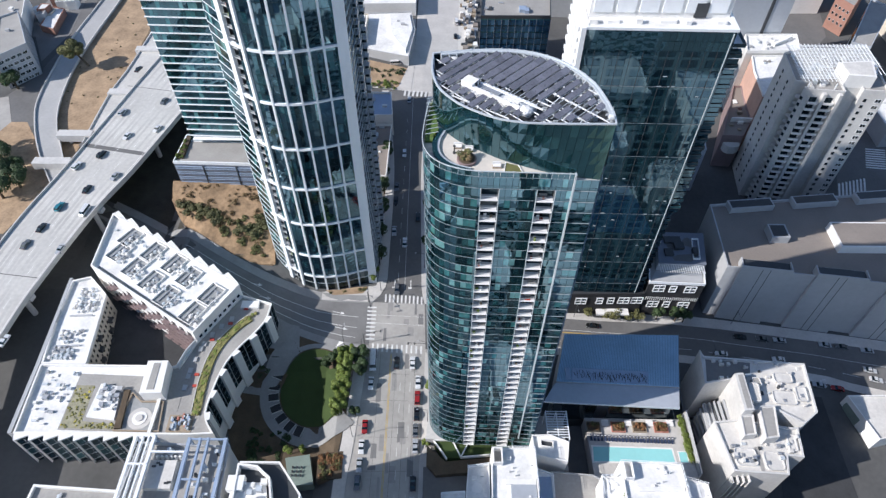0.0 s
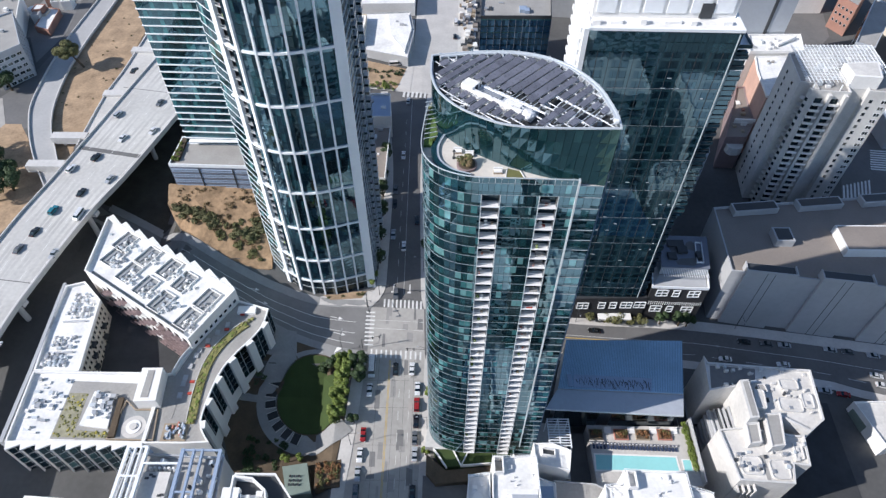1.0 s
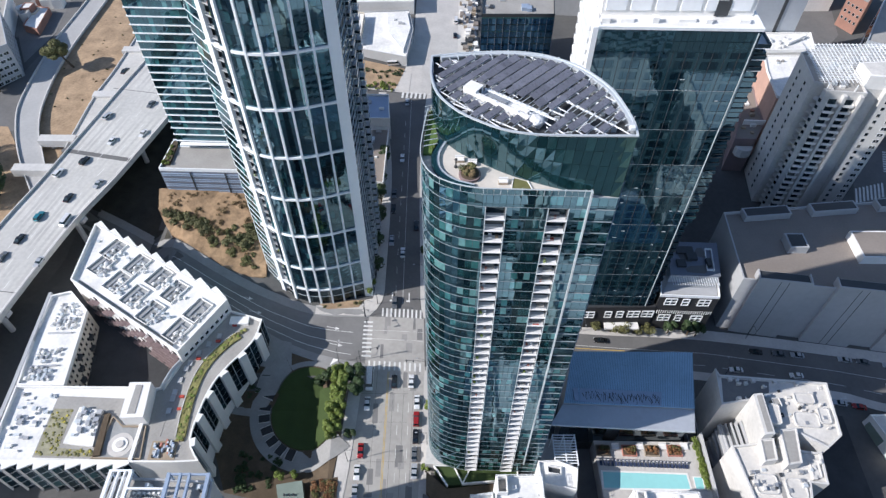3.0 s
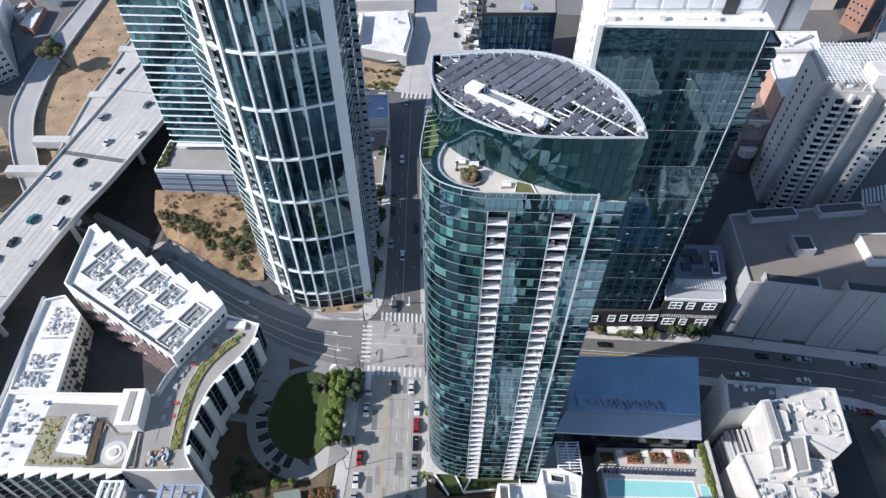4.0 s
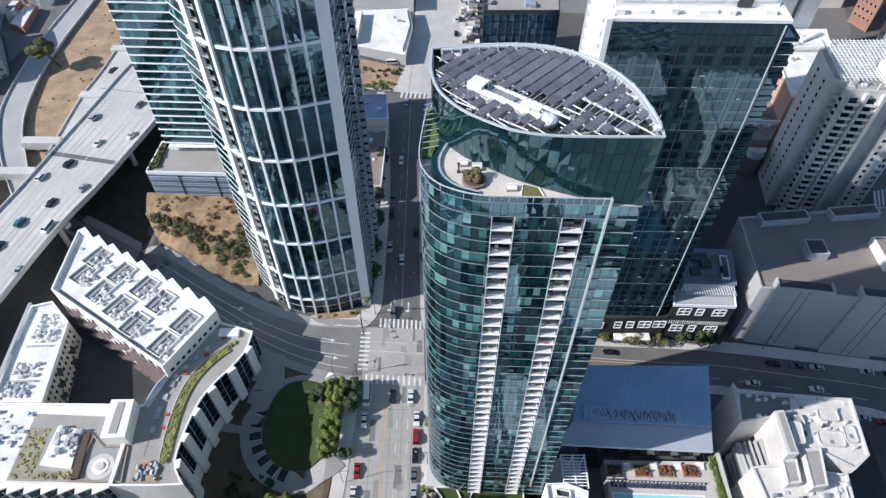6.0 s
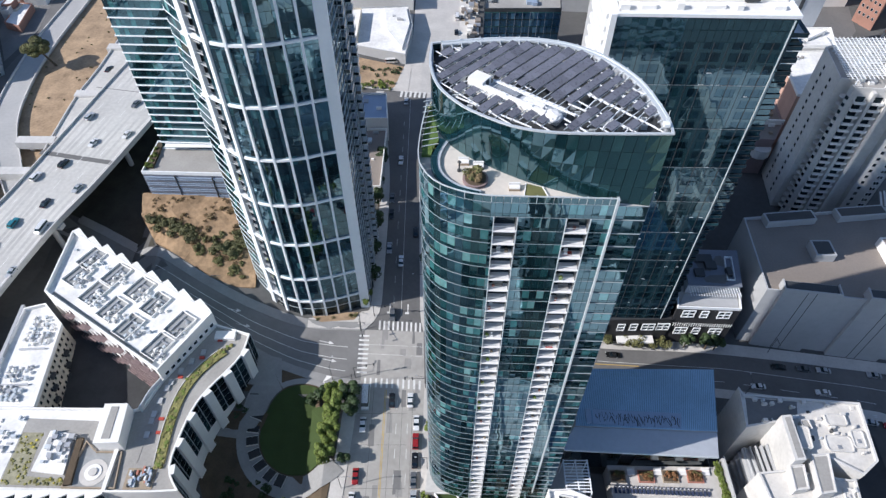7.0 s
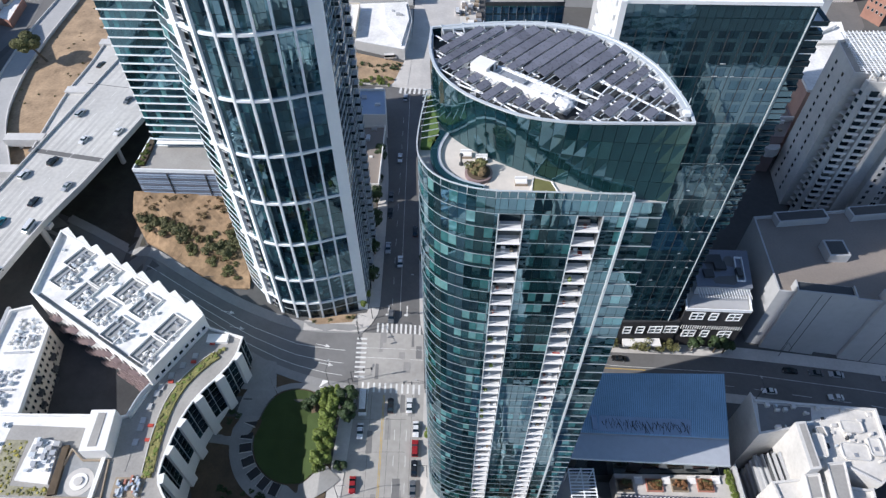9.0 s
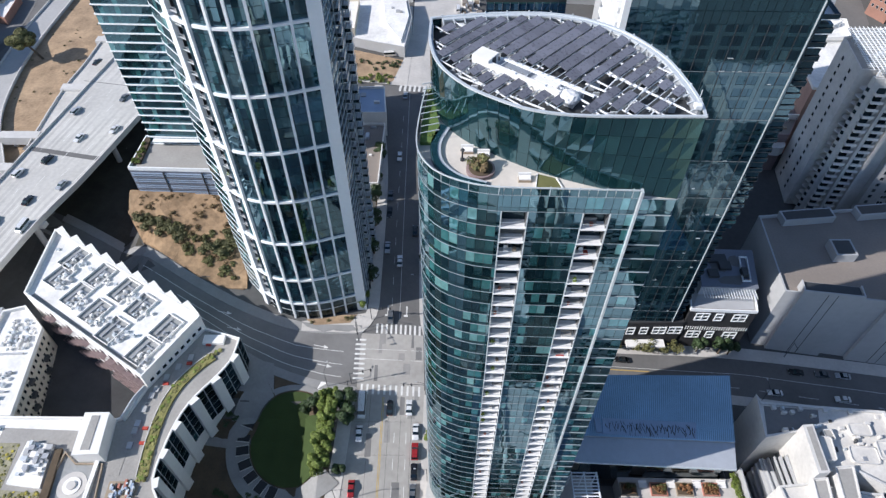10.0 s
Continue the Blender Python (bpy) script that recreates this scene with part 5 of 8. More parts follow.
# black podium with white-framed windows
wm = window_mesh("window", 4.2, 3.6, "white_frame", "glass_win", 2, 2, 0.3, 0.28)
wn1 = window_mesh("window", 2.5, 3.6, "white_frame", "glass_win", 1, 2, 0.3, 0.28)
pb = block("black_podium", "black brick podium with white window frames", [(60, 14.0), (84.2, 14.6), (84.4, 18.4), (46, 17.8), (46, 13.8)], -6, 9.0, "black_wall", "dark_steel", "building", 0.5)
for z in (5.4,):
    for x in (61.5, 68.4, 72.5, 77.3, 82.2):
        me = wm if x > 74 or x < 62 else wn1
        w = child("window", me[0], pb, m=pose(x, 14.0 + (x - 60) * 0.025 - 0.02, z))
        q = new("pane", me[1])
        q.parent = w
part("canopy", Shape().box(68, 80, 11.6, 14.4, -0.6, 0.2), "white_wall", pb, "white entrance canopy")
part("canopy_post", Shape().box(71, 77, 13.4, 14.4, -5.5, -0.6), "glass_win", pb)
mb = block("black_building", "black brick building with white window frames", [(84.4, 15.0), (104.2, 14.2), (108.4, 36), (88, 36.5)], -6, 15.2, "black_wall", "grey_roof", "building", 0.8, coping="white_frame")
for z in (2.9, 12.4):
    for x in (88.6, 93.6, 99.8):
        me = wn1 if x == 93.6 else wm
        w = child("window", me[0], mb, m=pose(x, 15.0 - (x - 84.4) * 0.040 - 0.02, z))
        q = new("pane", me[1])
        q.parent = w
for k in range(26):
    part("railing_bar", Shape().box(85 + k * 0.74, 85.12 + k * 0.74, 14.2 - k * 0.029, 14.4 - k * 0.029, 6.2, 8.0), "white_frame", mb)
part("upper_storey", Shape().prism([(88.0, 21.0), (104.6, 20.4), (107.2, 35), (90, 35.6)], 15.2, 19.2), "pale_metal", mb, "set-back upper storey")
part("upper_roof", Shape().prism([(88.0, 20.8), (104.9, 20.2), (107.5, 35.2), (89.8, 35.8)], 19.2, 19.5), "louvre", mb, "dark blue-grey roof")
for x, y, w, d_ in ((94, 22, 8, 3), (93, 27, 5, 6), (99, 29, 3, 4)):
    part("roof_stain", Shape().prism([(x, y), (x + w * 0.7, y - 0.6), (x + w, y + d_ * 0.4), (x + w * 0.8, y + d_), (x + w * 0.2, y + d_ * 0.9), (x - 0.6, y + d_ * 0.5)], 19.5, 19.52), "asphalt", mb, "dark damp roof patch")
for x, y, w, h in ((91, 24, 3, 0.9), (95, 27, 3.5, 1.0), (92, 30, 6, 0.7), (101, 24, 1.6, 1.6)):
    part("roof_unit", Shape().box(x, x + w, y, y + 3, 19.5, 19.5 + h), "dark_steel", mb)
part("skylight", Shape().ring([(100.6, 22.6), (103.2, 22.5), (104.6, 32), (102.2, 32.2)], 0.25, 19.5, 20.2), "white_frame", mb)
for k in range(20):
    part("trellis_bar", Shape().box(88.4 + k * 0.82, 88.55 + k * 0.82, 17.4 - k * 0.03, 20.9 - k * 0.03, 18.4, 18.55), "white_frame", mb)
part("roof_terrace", Shape().prism([(85.2, 16), (103.6, 15.3), (104.4, 19.8), (88, 20.6)], 15.2, 15.4), "grey_wall", mb, "pale grey roof terrace")

# ---- windowless hall ----
HALL = [(110.2, 16.6), (111.9, 46.8), (240, 60), (240, -0.5)]
hl = block("hall", "large grey concrete windowless hall with gravel roof", HALL, -14, 22, "grey_wall", "tan_roof", "hall", 1.1, 0.5)
for k in range(7):
    x = 114.5 + k * 25.0
    y = 16.6 - (x - 110.2) * 0.1317
    tn = Matrix.Translation((x, y, 0)) @ Matrix.Rotation(math.atan2(-17.1, 129.8), 4, "Z")
    part("bay", Shape().box(0, 17.0, -1.1, 3.0, -14, 24.6, turn=tn), "grey_wall", hl, "projecting grey concrete bay")
    part("bay_roof", Shape().box(0.5, 16.5, -0.6, 2.9, 24.0, 24.64, turn=tn), "dark_steel", hl, "dark bay roof recess")
    part("bay_parapet", Shape().box(-0.02, 17.02, -1.12, -0.7, 24.6, 25.4, turn=tn).box(-0.02, 0.4, -0.7, 3.0, 24.6, 25.4, turn=tn).box(16.6, 17.02, -0.7, 3.0, 24.6, 25.4, turn=tn), "grey_wall", hl)
    for q in (7.0, 9.6):
        part("wall_joint", Shape().box(q, q + 0.22, -1.13, -1.0, -13, 24.5, turn=tn), "dark_steel", hl, "dark vertical wall joint")
    yb = 46.2 + (x - 112) * 0.103
    tb = Matrix.Translation((x + 4, yb - 3.4, 0)) @ Matrix.Rotation(radians(5.9), 4, "Z")
    part("roof_bay", Shape().box(0, 17, 0, 4.4, 22.0, 24.6, turn=tb), "grey_wall", hl)
    part("bay_roof", Shape().box(0.6, 16.4, 0.5, 3.9, 24.0, 24.66, turn=tb), "dark_steel", hl)
part("stair_head", Shape().box(129, 135.5, 28.5, 35, 22, 25.2), "grey_wall", hl, "rooftop stair head")
part("stair_head_roof", Shape().box(129.6, 134.9, 29.1, 34.4, 25.0, 25.24), "dark_steel", hl)
part("roof_plant", Shape().box(152, 175, 24, 36, 22, 25.5), "white_wall", hl, "white rooftop plant block")
part("roof_plant_top", Shape().box(152.6, 174.4, 24.6, 35.4, 25.3, 25.55), "tan_roof", hl)

# ---- white apartment block with a courtyard ----
WZ = -9
ab = block("apartment_block", "white sawtooth apartment wing with rooftop plant wells", [(-113.3, 40.8), (-59.1, 7.9), (-69.9, -11.8), (-112.7, 15.7)], WZ, 20.6, "white_wall", "white_roof", "apartment block", 1.3, 0.5)
d = (Vector((-59.1, 7.9)) - Vector((-113.3, 40.8))).normalized()
nn = Vector((-d.y, d.x)) * -1
nn = nn if nn.y > 0 else -nn
for k in range(9):
    a = Vector((-113.0, 40.6)) + d * (k * 6.95)
    b, c = a + d * 6.8, a + nn * 2.0 + d * 0.6
    part("saw_bay", Shape().prism([a[:], b[:], (b + nn * 0.3)[:], c[:]], WZ, 21.9), "white_wall", ab, "white sawtooth bay")
wrow = window_mesh("window", 1.5, 1.5, "white_frame", "glass_win", 1, 1, 0.1, 0.1)
windows(ab, wrow, (-69.9, -11.8), (-59.1, 7.9), [17.4], 9, 0.8)
WELLS = [(-103.3, 29.5), (-105.1, 22.6), (-93.1, 22.7), (-97.5, 15.4), (-84.2, 17.2), (-90.0, 9.6), (-77.5, 11.5), (-83.0, 3.3), (-68.0, 4.1), (-72.4, -3.5)]
WANG = math.atan2(d.y, d.x)
def fan_unit(nm):
    return Shape().box(-0.5, 0.5, -0.5, 0.5, 0, 0.9).tube((0, 0, 0.9), (0, 0, 1.05), 0.4, 0.36, 10)


fans = [fan_unit(0).mesh("condenser", M[m_]) for m_ in ("alu", "white_wall", "steel")]


AB_ROOF = [(-111.0, 38.4), (-61.4, 8.0), (-70.6, -9.4), (-110.8, 16.6)]
WEST_ROOF = [(-119.0, 11.8), (-114.4, 13.2), (-107.6, 6.6), (-104.8, -19.6), (-116.6, -19.6), (-118.8, -2.3)]


def condensers(t, tn, n, u0, u1, v0, v1, area=AB_ROOF):
    for k in range(n):
        if random.random() < 0.22:
            continue
        m_ = tn @ Matrix.Translation((u0 + (u1 - u0) * ((k // 2) + 0.5) / ((n + 1) // 2) + random.uniform(-0.35, 0.35), v0 + (v1 - v0) * ((k % 2) * 0.6 + 0.2) + random.uniform(-0.3, 0.3), 0)) @ Matrix.Rotation(random.uniform(-0.4, 0.4), 4, "Z") @ Matrix.Scale(random.uniform(0.55, 1.1), 4)
        if not in_poly(m_.translation[:2], area):
            continue
        child("condenser", random.choice(fans), t, "rooftop condenser", m=m_)


for x, y in WELLS:
    tn = Matrix.Translation((x, y, 20.6)) @ Matrix.Rotation(WANG + math.pi / 2 + 0.0, 4, "Z")
    part("plant_well", Shape().box(-3.9, 3.9, -2.7, 2.7, 0.0, 0.06, turn=tn), "well_floor", ab, "grey plant well")
    s = Shape()
    for q in ((-4.1, 4.1, -2.95, -2.7), (-4.1, 4.1, 2.7, 2.95), (-4.1, -3.9, -2.7, 2.7), (3.9, 4.1, -2.7, 2.7)):
        s.box(*q, 0.0, 0.75, turn=tn)
    part("well_wall", s, "white_wall", ab, "white plant screen wall")
    condensers(ab, tn @ Matrix.Translation((0, 0, 0.06)), 8, -3.6, 1.6, -2.4, -0.3)
    condensers(ab, tn @ Matrix.Translation((0, 0, 0.0)), 6, -3.4, 1.0, -5.0, -3.2)
    part("duct", Shape().box(-3.0, 3.2, 0.6, 1.0, 0.06, 0.5, turn=tn).box(1.8, 2.2, -2.2, 0.6, 0.06, 0.45, turn=tn), "steel", ab)
for k in range(22):
    x, y = -112 + random.random() * 50, 0
    p = Vector((-112.0, 37.0)) + d * random.uniform(3, 57) - nn * random.choice((2.2, 12.0, 21.0))
    if not in_poly(p[:], AB_ROOF):
        continue
    part("vent", Shape().box(p.x - 0.5, p.x + 0.5, p.y - 0.4, p.y + 0.4, 20.6, 20.6 + random.uniform(0.5, 1.3)), "alu", ab)

east = [(-48.2, 3.9), (-49.0, -3.0), (-52.0, -8.6), (-55.6, -13.6), (-58.6, -19.4), (-60.4, -27.3), (-61.0, -37.5), (-57.2, -43.6)]
ecurve = spline(east, 2.6)
low = block("apartment_wing", "curved white apartment wing with roof terrace", ecurve + [(-64, -44.0), (-76.4, -44.0), (-76.4, -21.4), (-73.4, -20.5), (-70.4, -11.9), (-59.4, 7.4)], WZ, 15.5, "white_wall", "grey_roof", "apartment block", 1.0, 0.5)
for k in range(0, len(ecurve) - 1):
    a, b = Vector(ecurve[k]), Vector(ecurve[k + 1])
    dd = (b - a).normalized()
    o = Vector((-dd.y, dd.x))
    if o.x < 0:
        o = -o
    if k % 3 == 2:
        part("wall_pier", Shape().prism([a[:], b[:], (b + o * 0.9)[:], (a + o * 1.4)[:]], WZ, 16.5), "white_wall", low, "white folded wall pier")
        continue
    for fl in range(5):
        z = 1.2 + fl * 3.0
        p, q = a + o * 0.08, b + o * 0.08
        part("window_strip", Shape().face((*p, z), (*q, z), (*q, z + 2.85), (*p, z + 2.85)).face((*q, z), (*p, z), (*p, z + 2.85), (*q, z + 2.85)), "glass_navy_each", low, "dark window band")
        part("window_bar", Shape().beam((*(a + o * 0.15), z + 1.2), (*(b + o * 0.15), z + 1.2), 0.08, 0.08), "dark_steel", low)
    part("window_frame", Shape().beam((*(a + dd * 0.1 + o * 0.2), 1.2), (*(a + dd * 0.1 + o * 0.2), 16.2), 0.16, 0.16), "alu", low)
gs = [(-55.4, -0.9), (-59.0, -4.5), (-63.0, -10.5), (-65.3, -17.6), (-66.0, -26.8), (-65.6, -36.4)]
gsp = spline(gs, 2.0)
part("green_roof", Shape().rail(gsp, 2.6, 15.5, 16.0), "sedum", low, "olive sedum planting strip")
rg = random.Random(31)
for k in range(130):
    x, y = rg.choice(gsp)
    x, y = x + rg.uniform(0.3, 2.3), y + rg.uniform(-1, 1)
    part("sedum_patch", Shape().tube((x, y, 15.9), (x, y, 16.0 + rg.uniform(0.05, 0.3)), rg.uniform(0.3, 0.8), rg.uniform(0.1, 0.5), 7), rg.choice(("leaf_olive", "sedum", "leaf")), low)
for k in range(9):
    f = 0.1 + k * 0.09
    x, y = gsp[int(f * (len(gsp) - 1))]
    part("skylight", Shape().box(x - 4.6, x - 3.2, y - 0.9, y + 0.9, 15.5, 16.0), "grey_wall" if k % 2 else "steel", low, "terrace skylight")
part("roof_walkway", Shape().beam((-110.6, 15.9, 20.62), (-72.6, -9.0, 20.62), 1.3, 0.06), "grey_roof", ab, "grey roof walkway mat")
part("planter_edge", Shape().rail(gsp, -0.25, 15.5, 16.2), "concrete", low)
part("terrace_floor", Shape().rail(spline([(-59.5, 2.5), (-64.0, -5.5), (-68.0, -12.5), (-69.8, -20), (-70.3, -36)], 2), -2.6, 15.5, 15.58), "grey_roof", low)
for k, (x, y) in enumerate(((-57.5, 1.5), (-61.5, -4.6), (-66.2, -11.0), (-68.0, -24), (-67.6, -28))):
    part("terrace_seat", Shape().box(x, x + 1.4, y, y + 0.8, 15.6, 16.1), random.choice(("red_cloth", "white_cloth", "red_cloth")), low, "cushioned terrace seat")
part("terrace_box", Shape().box(-58.5, -52.5, 2.0, 4.8, 15.5, 16.6), "white_wall", low)
part("stair_tower", Shape().prism([(-81.8, -21.5), (-75.5, -21.4), (-74.6, -32.5), (-81.2, -32.8)], 15.5, 20.6), "white_wall", low, "white rooftop stair tower")
part("stair_tower_roof", Shape().prism([(-79.6, -22.4), (-77.6, -22.4), (-77.2, -31.5), (-79.4, -31.6)], 20.6, 20.75), "grey_roof", low)
part("glass_screen", Shape().rail(spline([(-70.2, -12.2), (-72.2, -16), (-73.6, -21.5)], 1.5), 0.3, 15.5, 18.2), "alu", low, "curved pale terrace screen")
part("paving", Shape().box(-72.0, -64.5, -43, -37.4, 15.5, 15.62), "timber", low, "timber terrace paving")
for k in range(34):
    x, y = random.uniform(-71.5, -65.5), random.uniform(-42.6, -38.2)
    part("roof_pipe", Shape().box(x, x + 0.5, y, y + random.uniform(0.4, 1.6), 15.6, 16.2 + random.random() * 0.5), random.choice(("steel", "alu", "alu", "white_wall", "dark_steel", "blue_grey", "terracotta")), low)

south = block("apartment_wing", "white apartment wing with green roof and plant", [(-118.0, -20.6), (-116.6, -44.0), (-76.5, -44.0), (-76.5, -20.8)], WZ, 15.3, "white_wall", "white_roof", "apartment block", 1.2, 0.5)
part("gravel_roof", Shape().prism([(-104.4, -23.4), (-83.0, -24.2), (-79.0, -42.9), (-104.6, -42.4)], 15.3, 15.42), "grey_roof", south, "grey gravel terrace")
rg2 = random.Random(5)
for k in range(90):
    x, y = (rg2.uniform(-104, -98.6), rg2.uniform(-41.6, -28.0)) if k % 3 else (rg2.uniform(-98.6, -87.4), rg2.uniform(-42.0, -40.0))
    part("sedum_patch", Shape().tube((x, y, 15.42), (x, y, 15.5 + rg2.uniform(0.05, 0.25)), rg2.uniform(0.25, 0.6), rg2.uniform(0.1, 0.4), 7), rg2.choice(("sedum", "sedum", "leaf_olive", "sedum", "leaf_yellow")), south)
part("sedum_bed", Shape().prism([(-104.2, -41.8), (-104.0, -27.6), (-98.4, -27.6), (-98.2, -39.6), (-88.0, -40.4), (-88.0, -42.2)], 15.42, 15.47), "sedum_pale", south, "thin pale sedum mat")
part("plant_floor", Shape().prism([(-96.4, -27.2), (-89.6, -28.2), (-88.4, -39.4), (-97.2, -38.4)], 15.42, 16.0), "white_roof", south, "white raised plant deck")
for k in range(26):
    x, y = random.uniform(-96, -90), random.uniform(-37.6, -28.6)
    part("roof_unit", Shape().box(x, x + random.uniform(0.6, 1.7), y, y + random.uniform(0.6, 1.5), 16.0, 16.0 + random.uniform(0.4, 1.3)), random.choice(("alu", "white_wall", "steel", "grey_wall")), south)
for k in range(30):
    x, y = random.uniform(-116, -105.5), random.uniform(-42, -22)
    part("vent", Shape().box(x, x + random.uniform(0.4, 1.8), y, y + random.uniform(0.4, 1.2), 15.3, 15.3 + random.uniform(0.3, 1.1)), random.choice(("alu", "white_wall", "steel")), south)
part("terrace_wall", Shape().prism([(-88.2, -29.5), (-86.6, -29.3), (-85.4, -42), (-87.4, -42.2)], 15.42, 16.4), "soil", south, "brown planter wall")
for r, z in ((3.6, 15.55), (2.2, 15.75), (1.1, 16.1)):
    part("round_stage", Shape().tube((-81.0, -38.6, 15.4), (-81.0, -38.6, z), r, n=28), "concrete" if r != 2.2 else "white_wall", south, "round concrete seating ring")
# near face: folded bays, each a white frame round dark glass
for k in range(9):
    x0 = -116.4 + k * 4.43
    a, b = Vector((x0 + 0.5, -46.0)), Vector((x0 + 4.4, -44.05))
    part("bay_wall", Shape().prism([(x0, -44.0), a[:], b[:]], -6, 15.9), "white_wall", south, "white folded bay wall")
    u = (b - a).normalized()
    n_ = Vector((u.y, -u.x))
    for fl in range(6):
        z = -4.6 + fl * 3.35
        for h0, h1 in ((0.10, 0.50), (0.52, 0.90)):
            p, q = a + (b - a) * h0 + n_ * 0.04, a + (b - a) * h1 + n_ * 0.04
            part("window_strip", Shape().face((*p, z), (*q, z), (*q, z + 3.1), (*p, z + 3.1)), "glass_navy_each", south, "dark window strip")
    for h in (0.0, 0.955):
        p, q = a + (b - a) * h, a + (b - a) * (h + 0.045)
        part("fin", Shape().prism([p[:], q[:], (q + n_ * 0.45)[:], (p + n_ * 0.45)[:]], -6, 16.3), "white_wall", south, "white bay frame")
    part("fin_cap", Shape().prism([(x0, -44.0), (a + n_ * 0.45)[:], (b + n_ * 0.45)[:], b[:]], 15.9, 16.4), "white_wall", south)
part("terrace_floor", Shape().prism([(-87.6, -42.6), (-85.6, -30.2), (-82.0, -33.2), (-75.2, -33.2), (-74.0, -42.8)], 15.42, 15.46), "well_floor", south, "sunken grey paved terrace")
part("terrace_curb", Shape().ring([(-87.8, -42.8), (-85.7, -29.9), (-81.9, -33.0), (-75.0, -33.0), (-73.8, -43.0)], 0.35, 15.42, 16.1), "timber", south, "brown timber terrace curb")
west = block("apartment_wing", "white apartment wing beside the freeway", [(-120.6, 13.0), (-114.4, 14.9), (-106.4, 7.2), (-103.6, -20.4), (-117.9, -20.4), (-120.2, -2.3)], WZ, 15.4, "cream", "white_roof", "apartment block", 1.1, 0.6, coping="white_wall")
wsm = window_mesh("window", 1.05, 1.6, "cream", "glass_win", 1, 1, 0.1, 0.1)
windows(west, wsm, (-103.55, -19.4), (-106.3, 6.4), [-1.0, 2.0, 5.0, 8.0, 11.0, 14.0], 13, 0.4)
for y in (8.5, 3.0, -9.0, -15.5):
    for q in range(3):
        condensers(west, Matrix.Translation((-116.5 + 0.02 * y, y - q * 1.5, 15.4)), 10, 0, 8, 0, 1.6, WEST_ROOF)
    part("duct", Shape().tube((-116, y - 4.6, 15.8), (-108.5, y - 4.2, 15.8), 0.3, n=8), "steel", west)
for k in range(11):
    for fl in range(5):
        if (k * 3 + fl * 2) % 5 < 1 and k < 9:
            f = (k + 0.5) / 11
            x, y = -103.5 - 2.75 * f, -19.4 + 25.8 * f
            part("balcony_recess", Shape().box(x - 0.5, x + 0.9, y - 1.0, y + 1.0, 0.6 + fl * 3.0, 1.8 + fl * 3.0), "dark_steel", west, "dark metal balcony")
part("service_wall", Shape().prism([(-121.6, 14.0), (-120.7, 14.2), (-118.2, -20.4), (-117.2, -44), (-118.4, -44), (-119.4, -20.4)], WZ, 16.6), "grey_wall", west, "grey wall along the freeway")
# Near-black paving carries the enclosed courtyard's shade in its colour.
setting("courtyard_floor", drape([(-110, 16), (-72, -10), (-76, -21), (-104, -20)], 0.12), "court", "courtyard paving with its shade in the colour", "ground")
# pink-brown balconies towards the courtyard
bd = Vector((-69.9, -11.8)) - Vector((-112.7, 15.7))
bn = Vector((-bd.y, bd.x)).normalized()
bn = bn if bn.y < 0 else -bn
bb = Shape().box(0, 2.6, -1.5, 0, -0.1, 0.1).mesh("balcony", M["mauve"])
bbr = Shape()
for q in ((0, 2.6, -1.5, -1.42), (0, 0.08, -1.42, 0), (2.52, 2.6, -1.42, 0)):
    bbr.box(*q, 0.95, 1.05).box(*q, 0.5, 0.55)
for q in range(6):
    bbr.box(0.5 * q, 0.5 * q + 0.06, -1.5, -1.42, 0.1, 0.95)
bbr = bbr.mesh("railing", M["mauve"])
bdoor = Shape().box(0.3, 2.3, -0.03, 0.05, 0.1, 2.2).mesh("balcony_door", M["glass_win"])
for k in range(12):
    for fl in range(6):
        p = Vector((-112.7, 15.7)) + bd * (0.12 + k * 0.073)
        if (k + fl) % 2 and k < 8:
            continue
        o = child("balcony", bb, ab, "brown metal balcony", m=pose(p.x, p.y, 2.6 + fl * 3.0, 0, 0, math.degrees(math.atan2(bd.y, bd.x))))
        for nm, me in (("railing", bbr), ("balcony_door", bdoor)):
            q = new(nm, me)
            q.parent = o

# ---- near blocks at the foot of the view ----
nb = block("frame_building", "white and blue-grey framed tower block with roof plant", [(-63.6, -59.6), (-41.2, -60.6), (-40.4, -84), (-65, -84)], -10, 46.0, "grey_wall", "grey_roof", "building", 1.0, 0.4)
for x, w in ((-63.4, 0.7), (-61.6, 0.35), (-60.2, 0.35), (-58.9, 0.8)):
    part("roof_frame", Shape().beam((x, -59.2, 49.6), (x - 0.2, -84, 49.6), w, 0.9), "white_frame", nb, "white roof frame beam")
for x, w in ((-50.2, 0.8), (-47.6, 0.5), (-45.6, 0.5), (-41.4, 0.8)):
    part("roof_frame", Shape().beam((x, -59.9, 49.8), (x + 0.1, -84, 49.8), w, 0.9), "blue_grey", nb, "blue-grey roof frame beam")
for x0, x1, y, m_ in ((-63.6, -58.6, -59.4, "white_frame"), (-50.4, -41.0, -60.2, "blue_grey"), (-58.6, -50.4, -63.4, "white_frame"), (-63.6, -58.8, -66.4, "white_frame"), (-50.2, -45.4, -70.0, "blue_grey")):
    part("roof_frame", Shape().beam((x0, y, 49.9), (x1, y, 49.9), 0.4, 0.5), m_, nb)
for x, y in ((-63.4, -59.6), (-58.9, -59.6), (-50.2, -60.2), (-41.5, -60.4), (-45.6, -66), (-61.6, -68)):
    part("frame_post", Shape().box(x - 0.25, x + 0.25, y - 0.25, y + 0.25, 46, 49.6), "blue_grey", nb)
